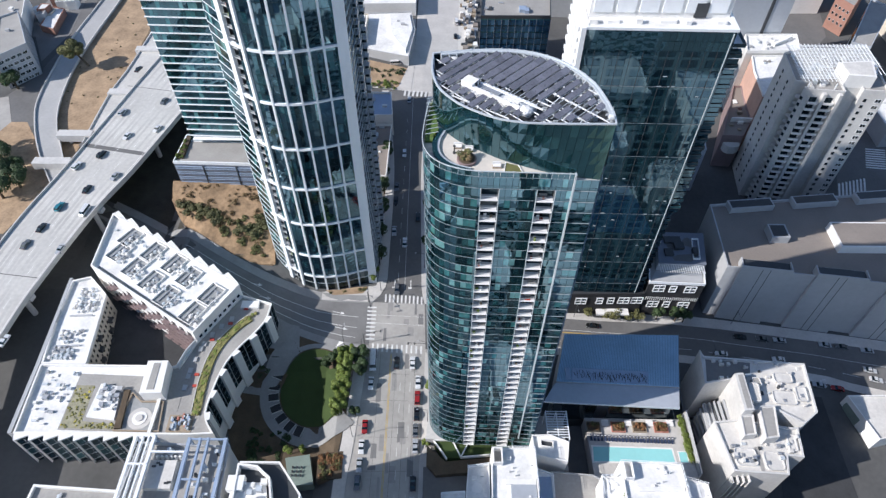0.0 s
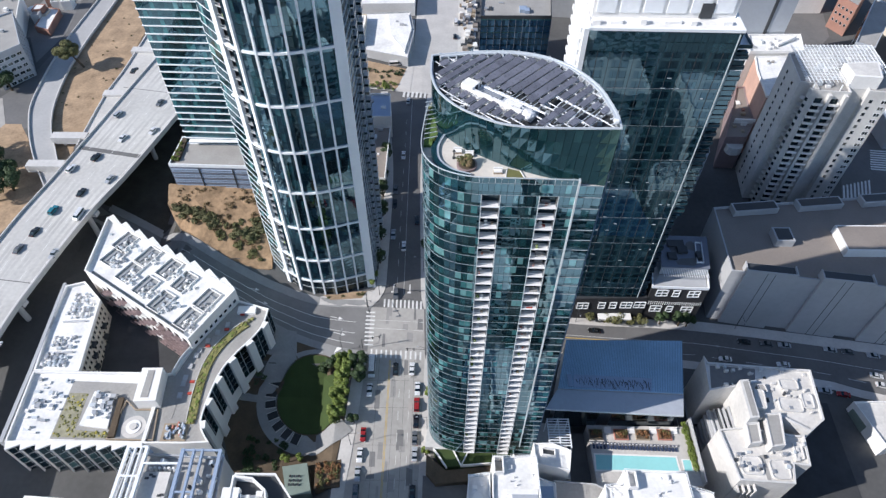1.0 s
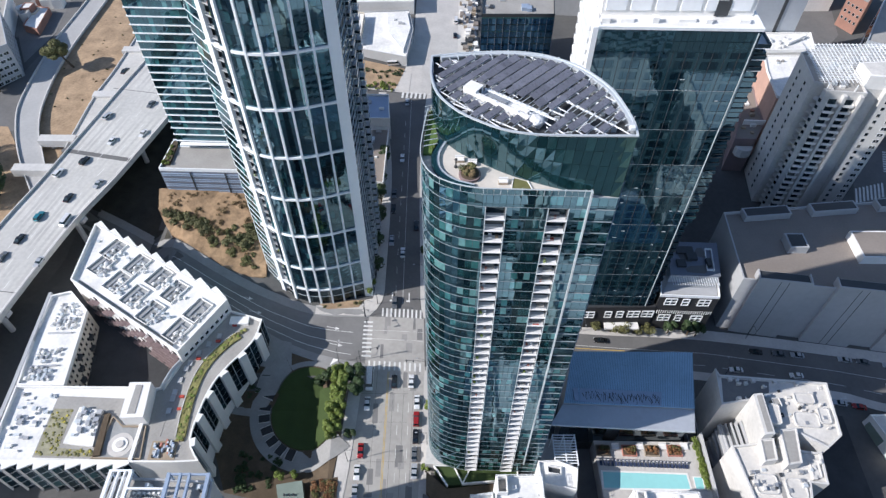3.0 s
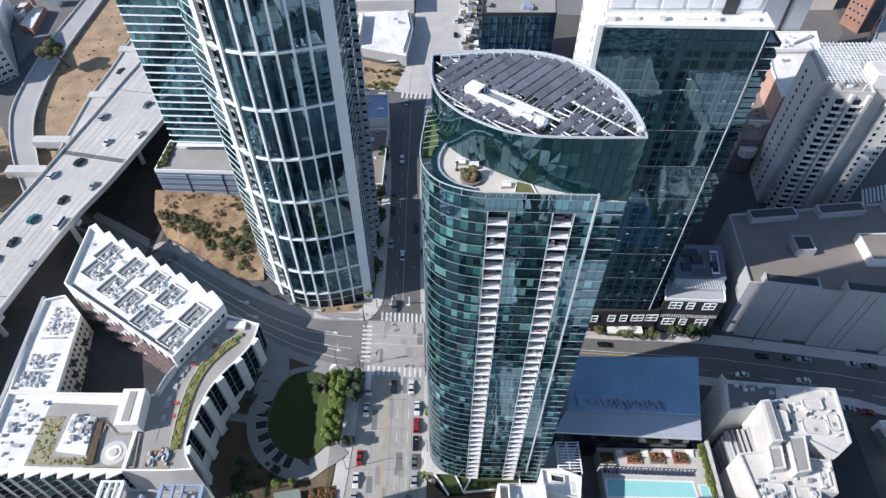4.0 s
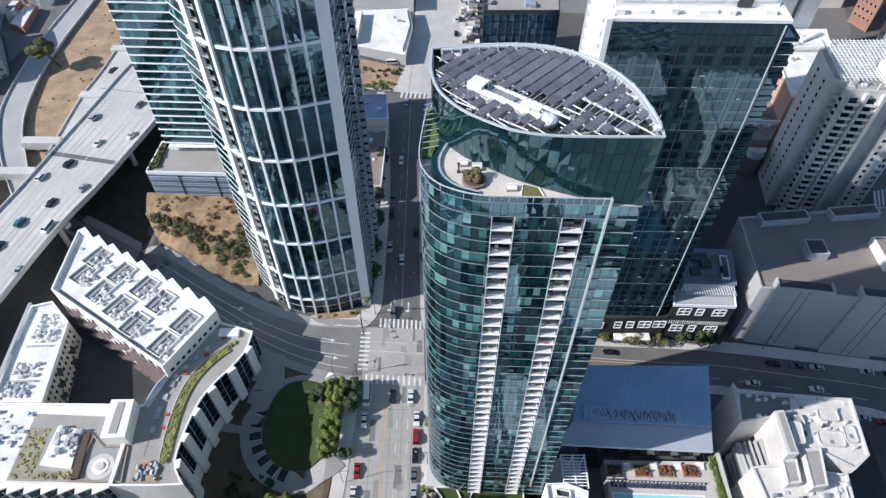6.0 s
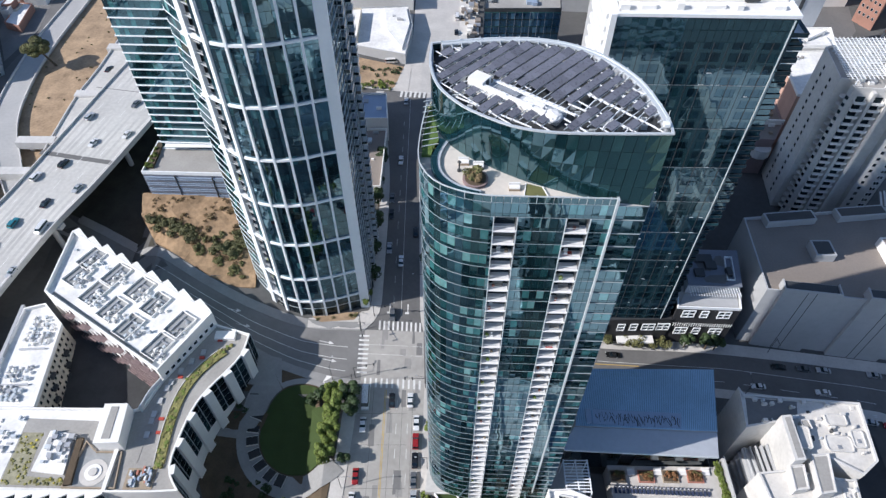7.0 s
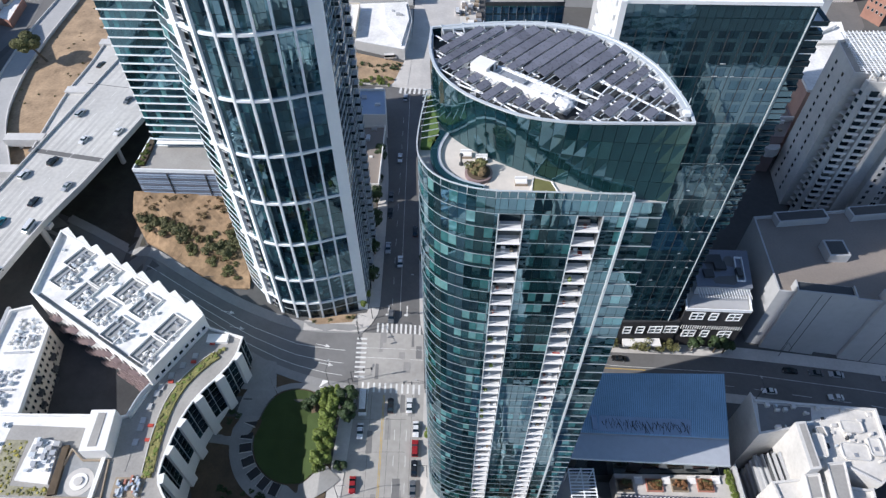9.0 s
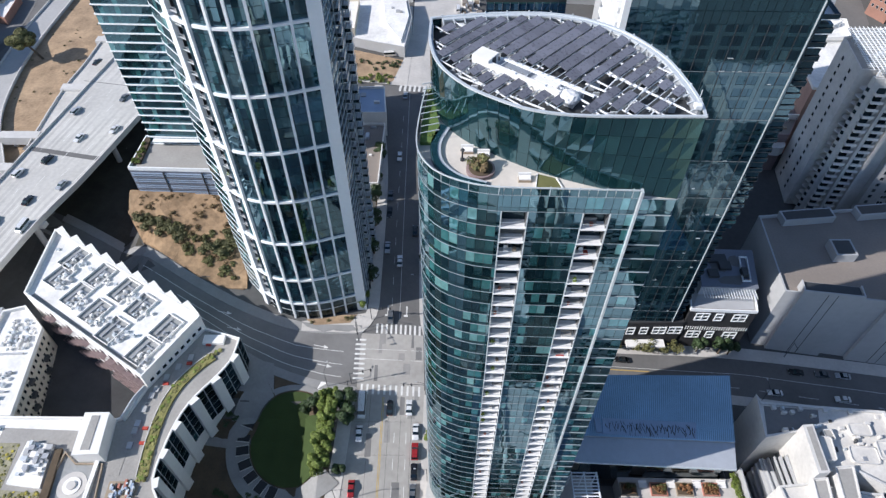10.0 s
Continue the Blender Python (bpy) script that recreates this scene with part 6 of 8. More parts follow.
for k in range(7):
    part("roof_fan", Shape().tube((-58.0 + k * 1.1, -63.4, 46), (-58.0 + k * 1.1, -63.4, 47.3), 0.42, 0.3), "white_wall", nb, "white roof fan")
part("roof_tank", Shape().tube((-55.4, -61.8, 46), (-55.4, -61.8, 47.8), 0.9, 0.5, 14), "alu", nb)
part("plant_box", Shape().box(-59.0, -52.6, -71.4, -64.6, 46, 47.8), "pale_roof", nb, "pale grey plant roof")
for x, y in ((-58.2, -66.4), (-56.6, -66.0), (-54.2, -70.4), (-53.6, -70.2), (-57.4, -65.6)):
    part("vent_slot", Shape().box(x, x + 0.9, y, y + 0.5, 47.8, 48.0), "dark_steel", nb)
for k in range(16):
    x, y = random.uniform(-49.5, -42.5), random.uniform(-74, -61.5)
    part("roof_pipe", Shape().box(x, x + random.uniform(0.3, 1.5), y, y + random.uniform(0.3, 1.2), 46, 46.5 + random.random()), random.choice(("steel", "alu", "white_wall", "dark_steel")), nb)
pl_ = block("terrace_block", "white block with gravel roof", [(-97, -63.4), (-70.2, -65.0), (-70.5, -90), (-99, -90)], -4, 27.0, "white_wall", "grey_roof", "building", 1.0, 0.6)
clutter_ = random.Random(8)
for k in range(14):
    x, y = clutter_.uniform(-95, -73), clutter_.uniform(-80, -66.5)
    part("roof_unit", Shape().box(x, x + clutter_.uniform(0.5, 2), y, y + clutter_.uniform(0.5, 1.6), 27, 27 + clutter_.uniform(0.3, 1.2)), clutter_.choice(("alu", "white_wall", "steel")), pl_)
ob = block("octagon_block", "white stepped tower block with dark roof edge", [(-37.0, -65.4), (-27.6, -65.4), (-24.1, -69.8), (-21.6, -73.0), (-21.0, -86), (-39, -86)], -10, 48.6, "white_wall", "dark_steel", "building", 0.9, 0.4)
part("roof_wall", Shape().ring([(-37.0, -66.4), (-32.3, -66.9), (-28.9, -69.6), (-27.7, -74.4), (-27.7, -84), (-36.6, -84)], 0.45, 48.6, 51.0), "white_wall", ob, "white plant screen")
part("plant_deck", Shape().prism([(-36.0, -70.4), (-30.0, -70.4), (-29.0, -75), (-29, -83), (-37.4, -83)], 48.6, 49.4), "white_roof", ob, "white plant deck")
part("plant_room", Shape().box(-38.6, -34.8, -72.6, -69.2, 48.6, 50.8), "white_wall", ob)
for k in range(16):
    x, y = random.uniform(-36, -30), random.uniform(-80, -71)
    part("roof_unit", Shape().box(x, x + random.uniform(0.5, 1.7), y, y + random.uniform(0.5, 1.3), 49.4, 50 + random.random() * 0.9), random.choice(("white_wall", "alu", "white_wall", "steel")), ob)
tv = setting("terrace_green", Shape().prism([(-39.6, -42.7), (-31.9, -41.4), (-29.4, -51.1), (-36.9, -51.8)], -12, -3.6), "turf", "raised grey-green paved terrace", "terrace")
for k in range(9):
    st = thing("terrace_chair", "dark metal chair on a terrace", "chair", (-36.5 + (k % 3) * 1.4, -48.6 + (k // 3) * 1.3, -3.6), "chairs on the grey-green terrace")
    x, y = -36.5 + (k % 3) * 1.4, -48.6 + (k // 3) * 1.3
    part("seat", Shape().box(x - 0.3, x + 0.3, y - 0.3, y + 0.3, -3.2, -3.1), "dark_steel", st)
    part("backrest", Shape().box(x - 0.3, x + 0.3, y + 0.25, y + 0.32, -3.1, -2.7), "dark_steel", st)
    part("leg_frame", Shape().box(x - 0.25, x + 0.25, y - 0.25, y + 0.25, -3.6, -3.2), "steel", st)
hb = setting("garden_bed", Shape().prism([(-28.9, -41.8), (-20.9, -40.8), (-20.6, -49.4), (-28.4, -50.4)], -12, -2.2), "soil", "walled garden bed", "garden bed")

# ---- white terraced blocks at the near right ----
def white_block(poly, z1, label):
    t = block("white_house", label, poly, -6, z1, "white_wall", "white_roof", "building", 0.9, 0.3)
    return t
b1 = white_block([(25.4, -47.6), (38.0, -47.4), (38.2, -70), (24.6, -70)], 16.2, "white terraced block with white roof")
b2 = white_block([(18.5, -52.5), (24.6, -51.5), (24.6, -72), (17, -72)], 14.0, "white terraced block with white roof deck")
b3 = white_block([(10.8, -59.5), (17.6, -59), (17.0, -74), (9.5, -74)], 12.5, "low white terraced block")
b4 = white_block([(38.2, -41.4), (43.7, -41.2), (49.3, -43.5), (48.2, -49.6), (38.4, -47.4)], 11.6, "white stair block with open light well")
part("light_well", Shape().ring([(40.6, -42.6), (44.6, -43.2), (44.4, -45.4), (40.6, -44.8)], 0.25, 11.6, 12.5), "white_wall", b4)
part("well_floor", Shape().prism([(40.8, -42.8), (44.4, -43.4), (44.2, -45.2), (40.8, -44.6)], 11.6, 11.66), "dark_steel", b4)
b5 = white_block([(38.2, -51.0), (43.8, -53.0), (43.0, -72), (38.3, -72)], 10.6, "white block with blue-shaded terrace")
b6 = white_block([(56.5, -55.5), (62, -55.6), (62, -74), (55, -74)], 15.5, "white block with cross-braced frame")
b7 = white_block([(62.2, -51.6), (79.5, -52.4), (80, -74), (62.2, -74)], 17.2, "white roofed block by the pool")
b8 = white_block([(80.0, -55.5), (86.5, -57.5), (87, -74), (80.2, -74)], 15.5, "white roofed block by the pool")
gwall = block("grey_house", "grey-walled block behind the pool", [(44.0, -50.6), (56.2, -51.6), (61.9, -54.6), (55, -74), (44.2, -74)], -6, 7.0, "grey_wall", "grey_roof", "building", 0.5)
for t_, (x0, x1, y0, y1, z) in ((b1, (27, 36, -66, -50, 16.2)), (b7, (64, 78, -70, -54, 17.2)), (b2, (18.5, 23, -68, -55, 14.0))):
    for k in range(7):
        x, y = random.uniform(x0, x1), random.uniform(y0, y1)
        part("roof_unit", Shape().box(x, x + random.uniform(0.5, 1.8), y, y + random.uniform(0.5, 1.2), z, z + random.uniform(0.3, 0.9)), "white_wall", t_)
for t_, x0, x1, y, z in ((b2, 18.4, 24.4, -52.3, 15.9), (b3, 10.7, 17.4, -59.6, 14.2), (b6, 56.6, 62, -55.4, 17.4)):
    for q in (0, 0.9):
        part("roof_railing", Shape().beam((x0, y - 0.1, z - q), (x1, y + 0.4, z - q), 0.12, 0.12), "white_frame", t_)
    for k in range(5):
        x = x0 + (x1 - x0) * k / 4
        part("rail_post", Shape().box(x - 0.06, x + 0.06, y - 0.1, y + 0.1, z - 2, z), "white_frame", t_)

def roof_rail(t, a, b, z, h=1.0, n=6):
    """A slim white guard rail between two corners of a roof."""
    a, b = Vector(a), Vector(b)
    for q in (h, h * 0.55):
        part("guard_rail", Shape().beam((*a, z + q), (*b, z + q), 0.07, 0.07), "white_frame", t)
    for k in range(n + 1):
        p = a + (b - a) * k / n
        part("rail_post", Shape().box(p.x - 0.04, p.x + 0.04, p.y - 0.04, p.y + 0.04, z, z + h), "white_frame", t)


for t_, ring_, z in ((b1, ((25.4, -47.6), (38.0, -47.4), (38.2, -60)), 17.1), (b2, ((18.5, -52.5), (24.6, -51.5)), 14.9), (b7, ((62.2, -51.6), (79.5, -52.4), (79.8, -62)), 18.1), (b8, ((80.0, -55.5), (86.5, -57.5)), 16.4)):
    for a, b in zip(ring_, ring_[1:]):
        roof_rail(t_, a, b, z)
part("stair_shaft", Shape().ring([(25.6, -48.0), (28.4, -47.9), (28.4, -52.6), (25.6, -52.7)], 0.3, 16.2, 18.6), "white_wall", b1, "open white stair shaft")
part("stair_floor", Shape().box(25.9, 28.1, -52.4, -48.3, 16.2, 16.26), "grey_roof", b1)
part("round_seat", Shape().tube((21.0, -58.4, 14.0), (21.0, -58.4, 14.5), 1.5, n=20), "white_wall", b2, "round white roof seat")
part("roof_step", Shape().box(28.8, 37.6, -58.2, -56.8, 16.2, 17.0), "white_wall", b1)
# Blue-grey materials on this roof and terrace paint in their shade.
part("roof_step", Shape().box(30.4, 37.6, -66.0, -58.2, 16.2, 16.8), "pale_metal", b1, "lower roof with pale blue shade in its colour")
part("terrace_deck", Shape().box(38.6, 43.0, -60, -53.6, 10.6, 10.72), "blue_grey", b5, "terrace with blue-grey shade in its colour")
part("stair_shaft", Shape().ring([(62.6, -52.2), (65.2, -52.3), (65.2, -57.0), (62.6, -57.0)], 0.3, 17.2, 19.4), "white_wall", b7, "open white stair shaft")
part("roof_step", Shape().box(66.0, 79.0, -60.2, -59.0, 17.2, 18.0), "white_wall", b7)
part("roof_palm_pot", Shape().tube((62.8, -60.8, 15.6), (62.8, -60.8, 16.4), 0.5, 0.6, 12), "terracotta", b6, "terracotta pot")
for k in range(9):
    part("palm_leaf", Shape().beam((62.8, -60.8, 17.2), (62.8 + 1.3 * math.cos(k * 0.7), -60.8 + 1.3 * math.sin(k * 0.7), 17.0), 0.25, 0.04), "leaf", b6)
for a, b in (((56.6, -55.6), (61.8, -60.5)), ((61.8, -55.6), (56.6, -60.5)), ((56.6, -55.6), (56.6, -60.5)), ((61.9, -55.6), (61.9, -60.5))):
    part("frame_brace", Shape().beam((*a, 17.0), (*b, 17.0), 0.16, 0.16), "white_frame", b6, "white cross brace")
rbk = random.Random(23)
for t_, x0, x1, y0, y1, z in ((b1, 29, 37, -56, -49, 16.2), (b2, 19, 24, -66, -60, 14.0), (b7, 66, 78, -58, -53.5, 17.2), (b8, 81, 86, -66, -58, 15.5), (b3, 11, 16.5, -68, -61, 12.5)):
    for k in range(6):
        x, y = rbk.uniform(x0, x1), rbk.uniform(y0, y1)
        part("vent_pipe", Shape().tube((x, y, z), (x, y, z + rbk.uniform(0.4, 1.0)), rbk.uniform(0.08, 0.22), n=8), rbk.choice(("alu", "steel", "white_wall")), t_)
for k in range(5):
    part("window_slot", Shape().box(26.2 + k * 2.4, 27.6 + k * 2.4, -47.66, -47.5, 9.5, 12.0), "glass_win", b1, "dark window")
for k in range(6):
    part("window_slot", Shape().box(63.4 + k * 2.6, 65.0 + k * 2.6, -52.5, -51.5, 10.0, 13.0), "glass_win", b7, "dark window")

# ---- blue-roofed hall, pool court ----
bh = block("blue_hall", "low hall with blue ribbed metal roof", [(51.5, -7.4), (89.4, -7.6), (85.4, -26.8), (46.8, -25.2)], -9, 16.2, "grey_wall", "blue_roof", "hall", 0)
# Seams in a darker blue that paints in the ribs' shading.
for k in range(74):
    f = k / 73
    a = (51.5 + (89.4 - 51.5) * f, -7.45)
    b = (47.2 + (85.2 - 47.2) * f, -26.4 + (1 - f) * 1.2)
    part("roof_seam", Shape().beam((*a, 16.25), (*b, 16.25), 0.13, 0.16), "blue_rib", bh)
part("eave", Shape().prism([(46.6, -25.3), (85.5, -26.9), (84.0, -33.8), (42.4, -31.8)], 15.0, 15.6, bottom=True), "pale_metal", bh, "pale grey lower eave")
part("eave_edge", Shape().beam((42.4, -31.85, 15.4), (84.0, -33.85, 15.4), 0.25, 0.7), "alu", bh)
part("mural_panel", Shape().prism([(52.3, -20.4), (76.6, -21.6), (75.6, -26.0), (51.6, -24.8)], 16.2, 16.5), "blue_grey", bh, "raised panel with dark swirls")
rm_ = random.Random(5)
for k in range(52):
    x = 53 + k * 0.44 + rm_.uniform(-0.1, 0.1)
    ph, fr_, am = rm_.uniform(0, 6), rm_.uniform(0.5, 1.1), rm_.uniform(0.15, 0.4)
    y0, n_ = -21.2 - k * 0.022 - rm_.uniform(0, 1.2), rm_.randint(3, 6)
    wv = [(x + math.sin(q * fr_ + ph) * am, y0 - q * 0.55) for q in range(n_)]
    s = Shape().rail(wv, rm_.uniform(0.08, 0.26), 16.5, 16.54)
    part("mural_stroke", s, "dark_steel", bh)
part("roof_unit", Shape().box(50.0, 51.4, -24.6, -20.6, 16.2, 17.0), "blue_grey", bh)
for x0, x1 in ((46, 60), (64, 84)):
    part("veranda_glass", Shape().box(x0, x1, -30.6, -30.4, 1, 14.8), "glass_win", bh)
PZ = 2.0
pd = setting("pool_deck", Shape().prism([(57.4, -30.6), (88.0, -31), (90.5, -50), (58, -51)], -10, PZ), "concrete", "pale paved pool terrace", "terrace")
setting("pool_deck_west", Shape().prism([(41, -30), (50.4, -30.4), (50.2, -48.4), (44, -47)], -10, PZ), "concrete", "pale paved terrace under a pergola", "terrace")
setting("sunken_passage", Shape().prism([(50.4, -30.4), (57.4, -30.6), (58, -51), (50.2, -48.4)], -10, -4.5), "asphalt", "dark sunken passage beside the pool terrace", "ground")
pool = thing("swimming_pool", "turquoise rectangular swimming pool", "pool", (71, -43, PZ), "", "structure")
part("water", Shape().prism([(58.8, -40.4), (83.6, -41.2), (83.8, -45.4), (58.4, -45.2)], PZ + 0.02, PZ + 0.05), "water", pool)
part("coping", Shape().ring([(58.3, -39.9), (84.1, -40.7), (84.4, -45.9), (57.9, -45.7)], 0.5, PZ, PZ + 0.10), "white_wall", pool)
sp = thing("spa_pool", "small pale square spa pool", "pool", (87, -43, PZ), "", "structure")
part("water", Shape().box(85.6, 88.0, -45.4, -42, PZ + 0.02, PZ + 0.06), "water", sp)
part("coping", Shape().ring([(85.3, -45.7), (88.3, -45.7), (88.3, -41.7), (85.3, -41.7)], 0.3, PZ, PZ + 0.12), "white_wall", sp)
lm = (Shape().box(-0.35, 0.35, -0.95, 0.4, 0.25, 0.38), Shape().box(-0.35, 0.35, -0.1, 0.6, -0.06, 0.06, turn=Matrix.Translation((0, 0.55, 0.55)) @ Matrix.Rotation(radians(40), 4, "X")), Shape().box(-0.33, -0.28, -0.9, -0.8, 0, 0.25).box(0.28, 0.33, -0.9, -0.8, 0, 0.25).box(-0.33, -0.28, 0.3, 0.4, 0, 0.25).box(0.28, 0.33, 0.3, 0.4, 0, 0.25), Shape().box(-0.25, 0.25, 0.55, 0.8, 0.75, 0.88))
lme = [s_.mesh(n_, M[m_]) for s_, n_, m_ in zip(lm, ("mattress", "backrest", "leg_frame", "pillow"), ("navy_cloth", "navy_cloth", "alu", "white_cloth"))]
lounger = thing("sun_lounger", "navy cushioned sun lounger with white pillow", "sun lounger", (58.6, -37.6, PZ), "loungers by the pool")
for me in lme:
    q = new(me.name, me)
    q.parent = lounger
for k in range(1, 24):
    copy_thing(lounger, pose(58.6 + k * 1.12, -37.6 - k * 0.04, PZ, 0, 0, random.uniform(-3, 3)))
for k, x in enumerate((59.8, 67.8, 74.6, 81.6)):
    pb_ = thing("planter_bed", "square planter with rust and olive shrubs", "planter", (x, -33.8, PZ), "planters by the pool")
    part("planter_wall", Shape().ring([(x - 2.2, -35.6), (x + 2.2, -35.7), (x + 2.2, -32.2), (x - 2.2, -32.1)], 0.25, PZ, PZ + 0.6), "terracotta" if k % 2 else "timber", pb_)
    part("soil", Shape().box(x - 1.95, x + 1.95, -35.3, -32.4, PZ, PZ + 0.5), "soil", pb_)
for k, x in enumerate((63.7, 71.2, 78.2, 84.8)):
    sf = thing("daybed", "white cushioned outdoor daybed", "daybed", (x, -32.6, PZ), "daybeds by the pool")
    part("cushion", Shape().box(x - 1.1, x + 1.1, -33.6, -31.9, PZ + 0.3, PZ + 0.6), "white_cloth", sf)
    part("base", Shape().box(x - 1.0, x + 1.0, -33.5, -32.0, PZ, PZ + 0.3), "timber", sf)
    part("backrest", Shape().box(x - 1.1, x + 1.1, -31.95, -31.6, PZ + 0.3, PZ + 1.1), "white_cloth", sf)
pg_ = thing("pergola", "white slatted pergola over a deck", "pergola", (46.5, -36, PZ))
for k in range(11):
    part("slat", Shape().box(43.2, 50.0, -33.2 - k * 0.85, -32.95 - k * 0.85, PZ + 9.2, PZ + 9.4), "white_frame", pg_)
for x in (43.3, 46.6, 49.8):
    part("beam", Shape().box(x - 0.15, x + 0.15, -42.2, -32.7, PZ + 8.9, PZ + 9.2), "white_frame", pg_)
    for y in (-41.9, -33):
        part("post", Shape().box(x - 0.12, x + 0.12, y - 0.12, y + 0.12, PZ, PZ + 8.9), "white_frame", pg_)

# ---- stepped white block on the right ----
rb = block("stepped_block", "white stepped apartment block with cluttered pale roof", [(95.6, -12.6), (96.4, -14.9), (128.4, -17.5), (126.5, -34.5), (121.2, -38.3), (113.8, -33.6), (105.8, -34.0), (105.6, -23.0), (94.2, -25.0)], -12, 14.6, "stucco", "pale_roof", "apartment block", 0.75, 0.6)
part("roof_slab_wall", Shape().prism([(102.9, -23.2), (105.7, -22.9), (105.4, -35.6), (102.4, -35.9)], -12, 18.8), "stucco", rb, "tall white stair wall")
part("wall_top", Shape().prism([(103.7, -23.8), (105.2, -23.6), (104.9, -35.0), (103.3, -35.2)], 18.8, 18.86), "grey_roof", rb)
# Dark grey sheet paints in the shadow across this end of the roof.
part("roof_felt", Shape().prism([(96.8, -15.8), (111.0, -17.0), (110.0, -20.6), (106.4, -22.6), (95.2, -24.2)], 14.6, 14.66), "asphalt_mid", rb, "shadow painted in dark grey along the roof")
rs2 = random.Random(17)


def curb(t, cx, cy, w, d_, z, h=0.9, ang=0.0, fill="pale_roof"):
    """A raised roof platform with rounded corners and a white rim."""
    pts = []
    for qx, qy, a0 in ((1, 1, 0), (-1, 1, 90), (-1, -1, 180), (1, -1, 270)):
        for q in range(4):
            aa, r = radians(a0 + q * 30), min(w, d_) * 0.22
            px, py = qx * (w / 2 - r) + r * math.cos(aa), qy * (d_ / 2 - r) + r * math.sin(aa)
            pts.append((cx + px * math.cos(ang) - py * math.sin(ang), cy + px * math.sin(ang) + py * math.cos(ang)))
    part("roof_platform", Shape().prism(pts, z, z + h), fill, t, "pale rounded roof platform")
    part("platform_rim", Shape().ring(pts, 0.25, z + h, z + h + 0.3), "stucco", t)


curb(rb, 108.3, -28.6, 3.2, 6.4, 14.6, 2.2, -0.12)
curb(rb, 110.4, -24.6, 2.6, 3.0, 14.6, 1.4, 0.1, "grey_roof")
curb(rb, 119.5, -22.8, 5.8, 3.4, 14.6, 0.8, -0.05)
curb(rb, 118.0, -29.6, 7.2, 4.6, 14.6, 0.5, -0.1)
curb(rb, 123.6, -28.4, 3.4, 5.0, 14.6, 0.7, -0.1)
for x in (98.5, 105.5, 112.0, 118.5):
    part("parapet_block", Shape().box(x, x + 1.1, -17.0 - (x - 98) * 0.06, -15.9 - (x - 98) * 0.06, 14.6, 15.6), "stucco", rb)
rb2 = block("stepped_block", "lower white apartment wing with pale roof panels", [(94.6, -36.8), (102.3, -36.0), (118.0, -38.6), (120.0, -38.4), (118.6, -48.0), (113.9, -47.4), (112.4, -53.3), (96.6, -52.3)], -12, 12.3, "stucco", "pale_roof", "apartment block", 0.8, 0.55)
for q, z in ((((108.4, -33.2), (113.4, -32.8), (111.5, -43.2), (107.3, -43.8)), 16.2), (((102.3, -35.8), (106.3, -35.5), (105.4, -42.0), (101.6, -42.5)), 15.2)):
    part("plant_block", Shape().prism(q, 12.0, z), "stucco", rb2, "white rooftop plant block")
    part("plant_top", Shape().prism(inset(ccw(q), 0.7), z, z + 0.08), "grey_roof", rb2)
    part("plant_rim", Shape().ring(q, 0.3, z, z + 0.35), "stucco", rb2)
curb(rb2, 101.4, -47.8, 6.4, 5.6, 12.3, 0.35, -0.06)
curb(rb2, 109.4, -49.0, 5.6, 5.8, 12.3, 0.35, -0.06)
curb(rb2, 116.6, -43.4, 2.6, 5.2, 12.3, 0.5, -0.1)
part("roof_channel", Shape().box(104.9, 106.0, -52.0, -44.6, 12.3, 12.42), "grey_roof", rb2)
for t_, x0, x1, y0, y1, z, n_ in ((rb, 97, 104, -24, -17, 14.6, 6), (rb, 107, 125.5, -33, -19, 14.6, 26), (rb2, 96.5, 112, -51.5, -43, 12.3, 22), (rb2, 113, 119, -47, -40, 12.3, 6)):
    for k in range(n_):
        x, y = rs2.uniform(x0, x1), rs2.uniform(y0, y1)
        part("roof_unit", Shape().box(x, x + rs2.uniform(0.4, 1.3), y, y + rs2.uniform(0.4, 1.2), z, z + rs2.uniform(0.3, 1.5)), rs2.choice(("alu", "stucco", "steel", "dark_steel", "pale_roof")), t_)
# Grey instead of stucco: the fins' shade is put in their colour.
for k in range(5):
    part("balcony_fin", Shape().prism([(97.2 + k * 1.25, -25.8 - k * 0.15), (97.5 + k * 1.25, -25.8 - k * 0.15), (97.9 + k * 1.2, -35.8), (97.6 + k * 1.2, -35.8)], -12, 4.0 + k * 0.9), "grey_wall", rb2, "balcony fin greyed for shade")
for k in range(5):
    part("balcony_slab", Shape().prism([(96.6, -25.8), (102.6, -26.4), (102.4, -35.8), (96.8, -35.8)], -9 + k * 3.0, -8.8 + k * 3.0), "grey_wall", rb2)
part("stair_core", Shape().prism([(99.0, -26.2), (102.7, -26.6), (102.4, -35.6), (99.4, -35.6)], -12, 5.0), "shade_wall", rb2, "recessed stair wall, darkened for shade")
for k in range(4):
    part("balcony_fin", Shape().prism([(96.8 + k * 1.5, -52.4), (97.1 + k * 1.5, -52.4), (97.1 + k * 1.5, -54.6), (96.8 + k * 1.5, -54.6)], -12, 9.6 + k * 0.4), "stucco", rb2, "pale balcony fin")
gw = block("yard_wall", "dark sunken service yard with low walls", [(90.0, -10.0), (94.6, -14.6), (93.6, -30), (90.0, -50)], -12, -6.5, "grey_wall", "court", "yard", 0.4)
rr_ = block("white_house", "white block with green glass corner", [(152.0, -17.9), (172, -17.5), (172, -31.0), (165.0, -32.0), (156.5, -34.0)], -14, -6.0, "white_wall", "pale_roof", "building", 0.9)
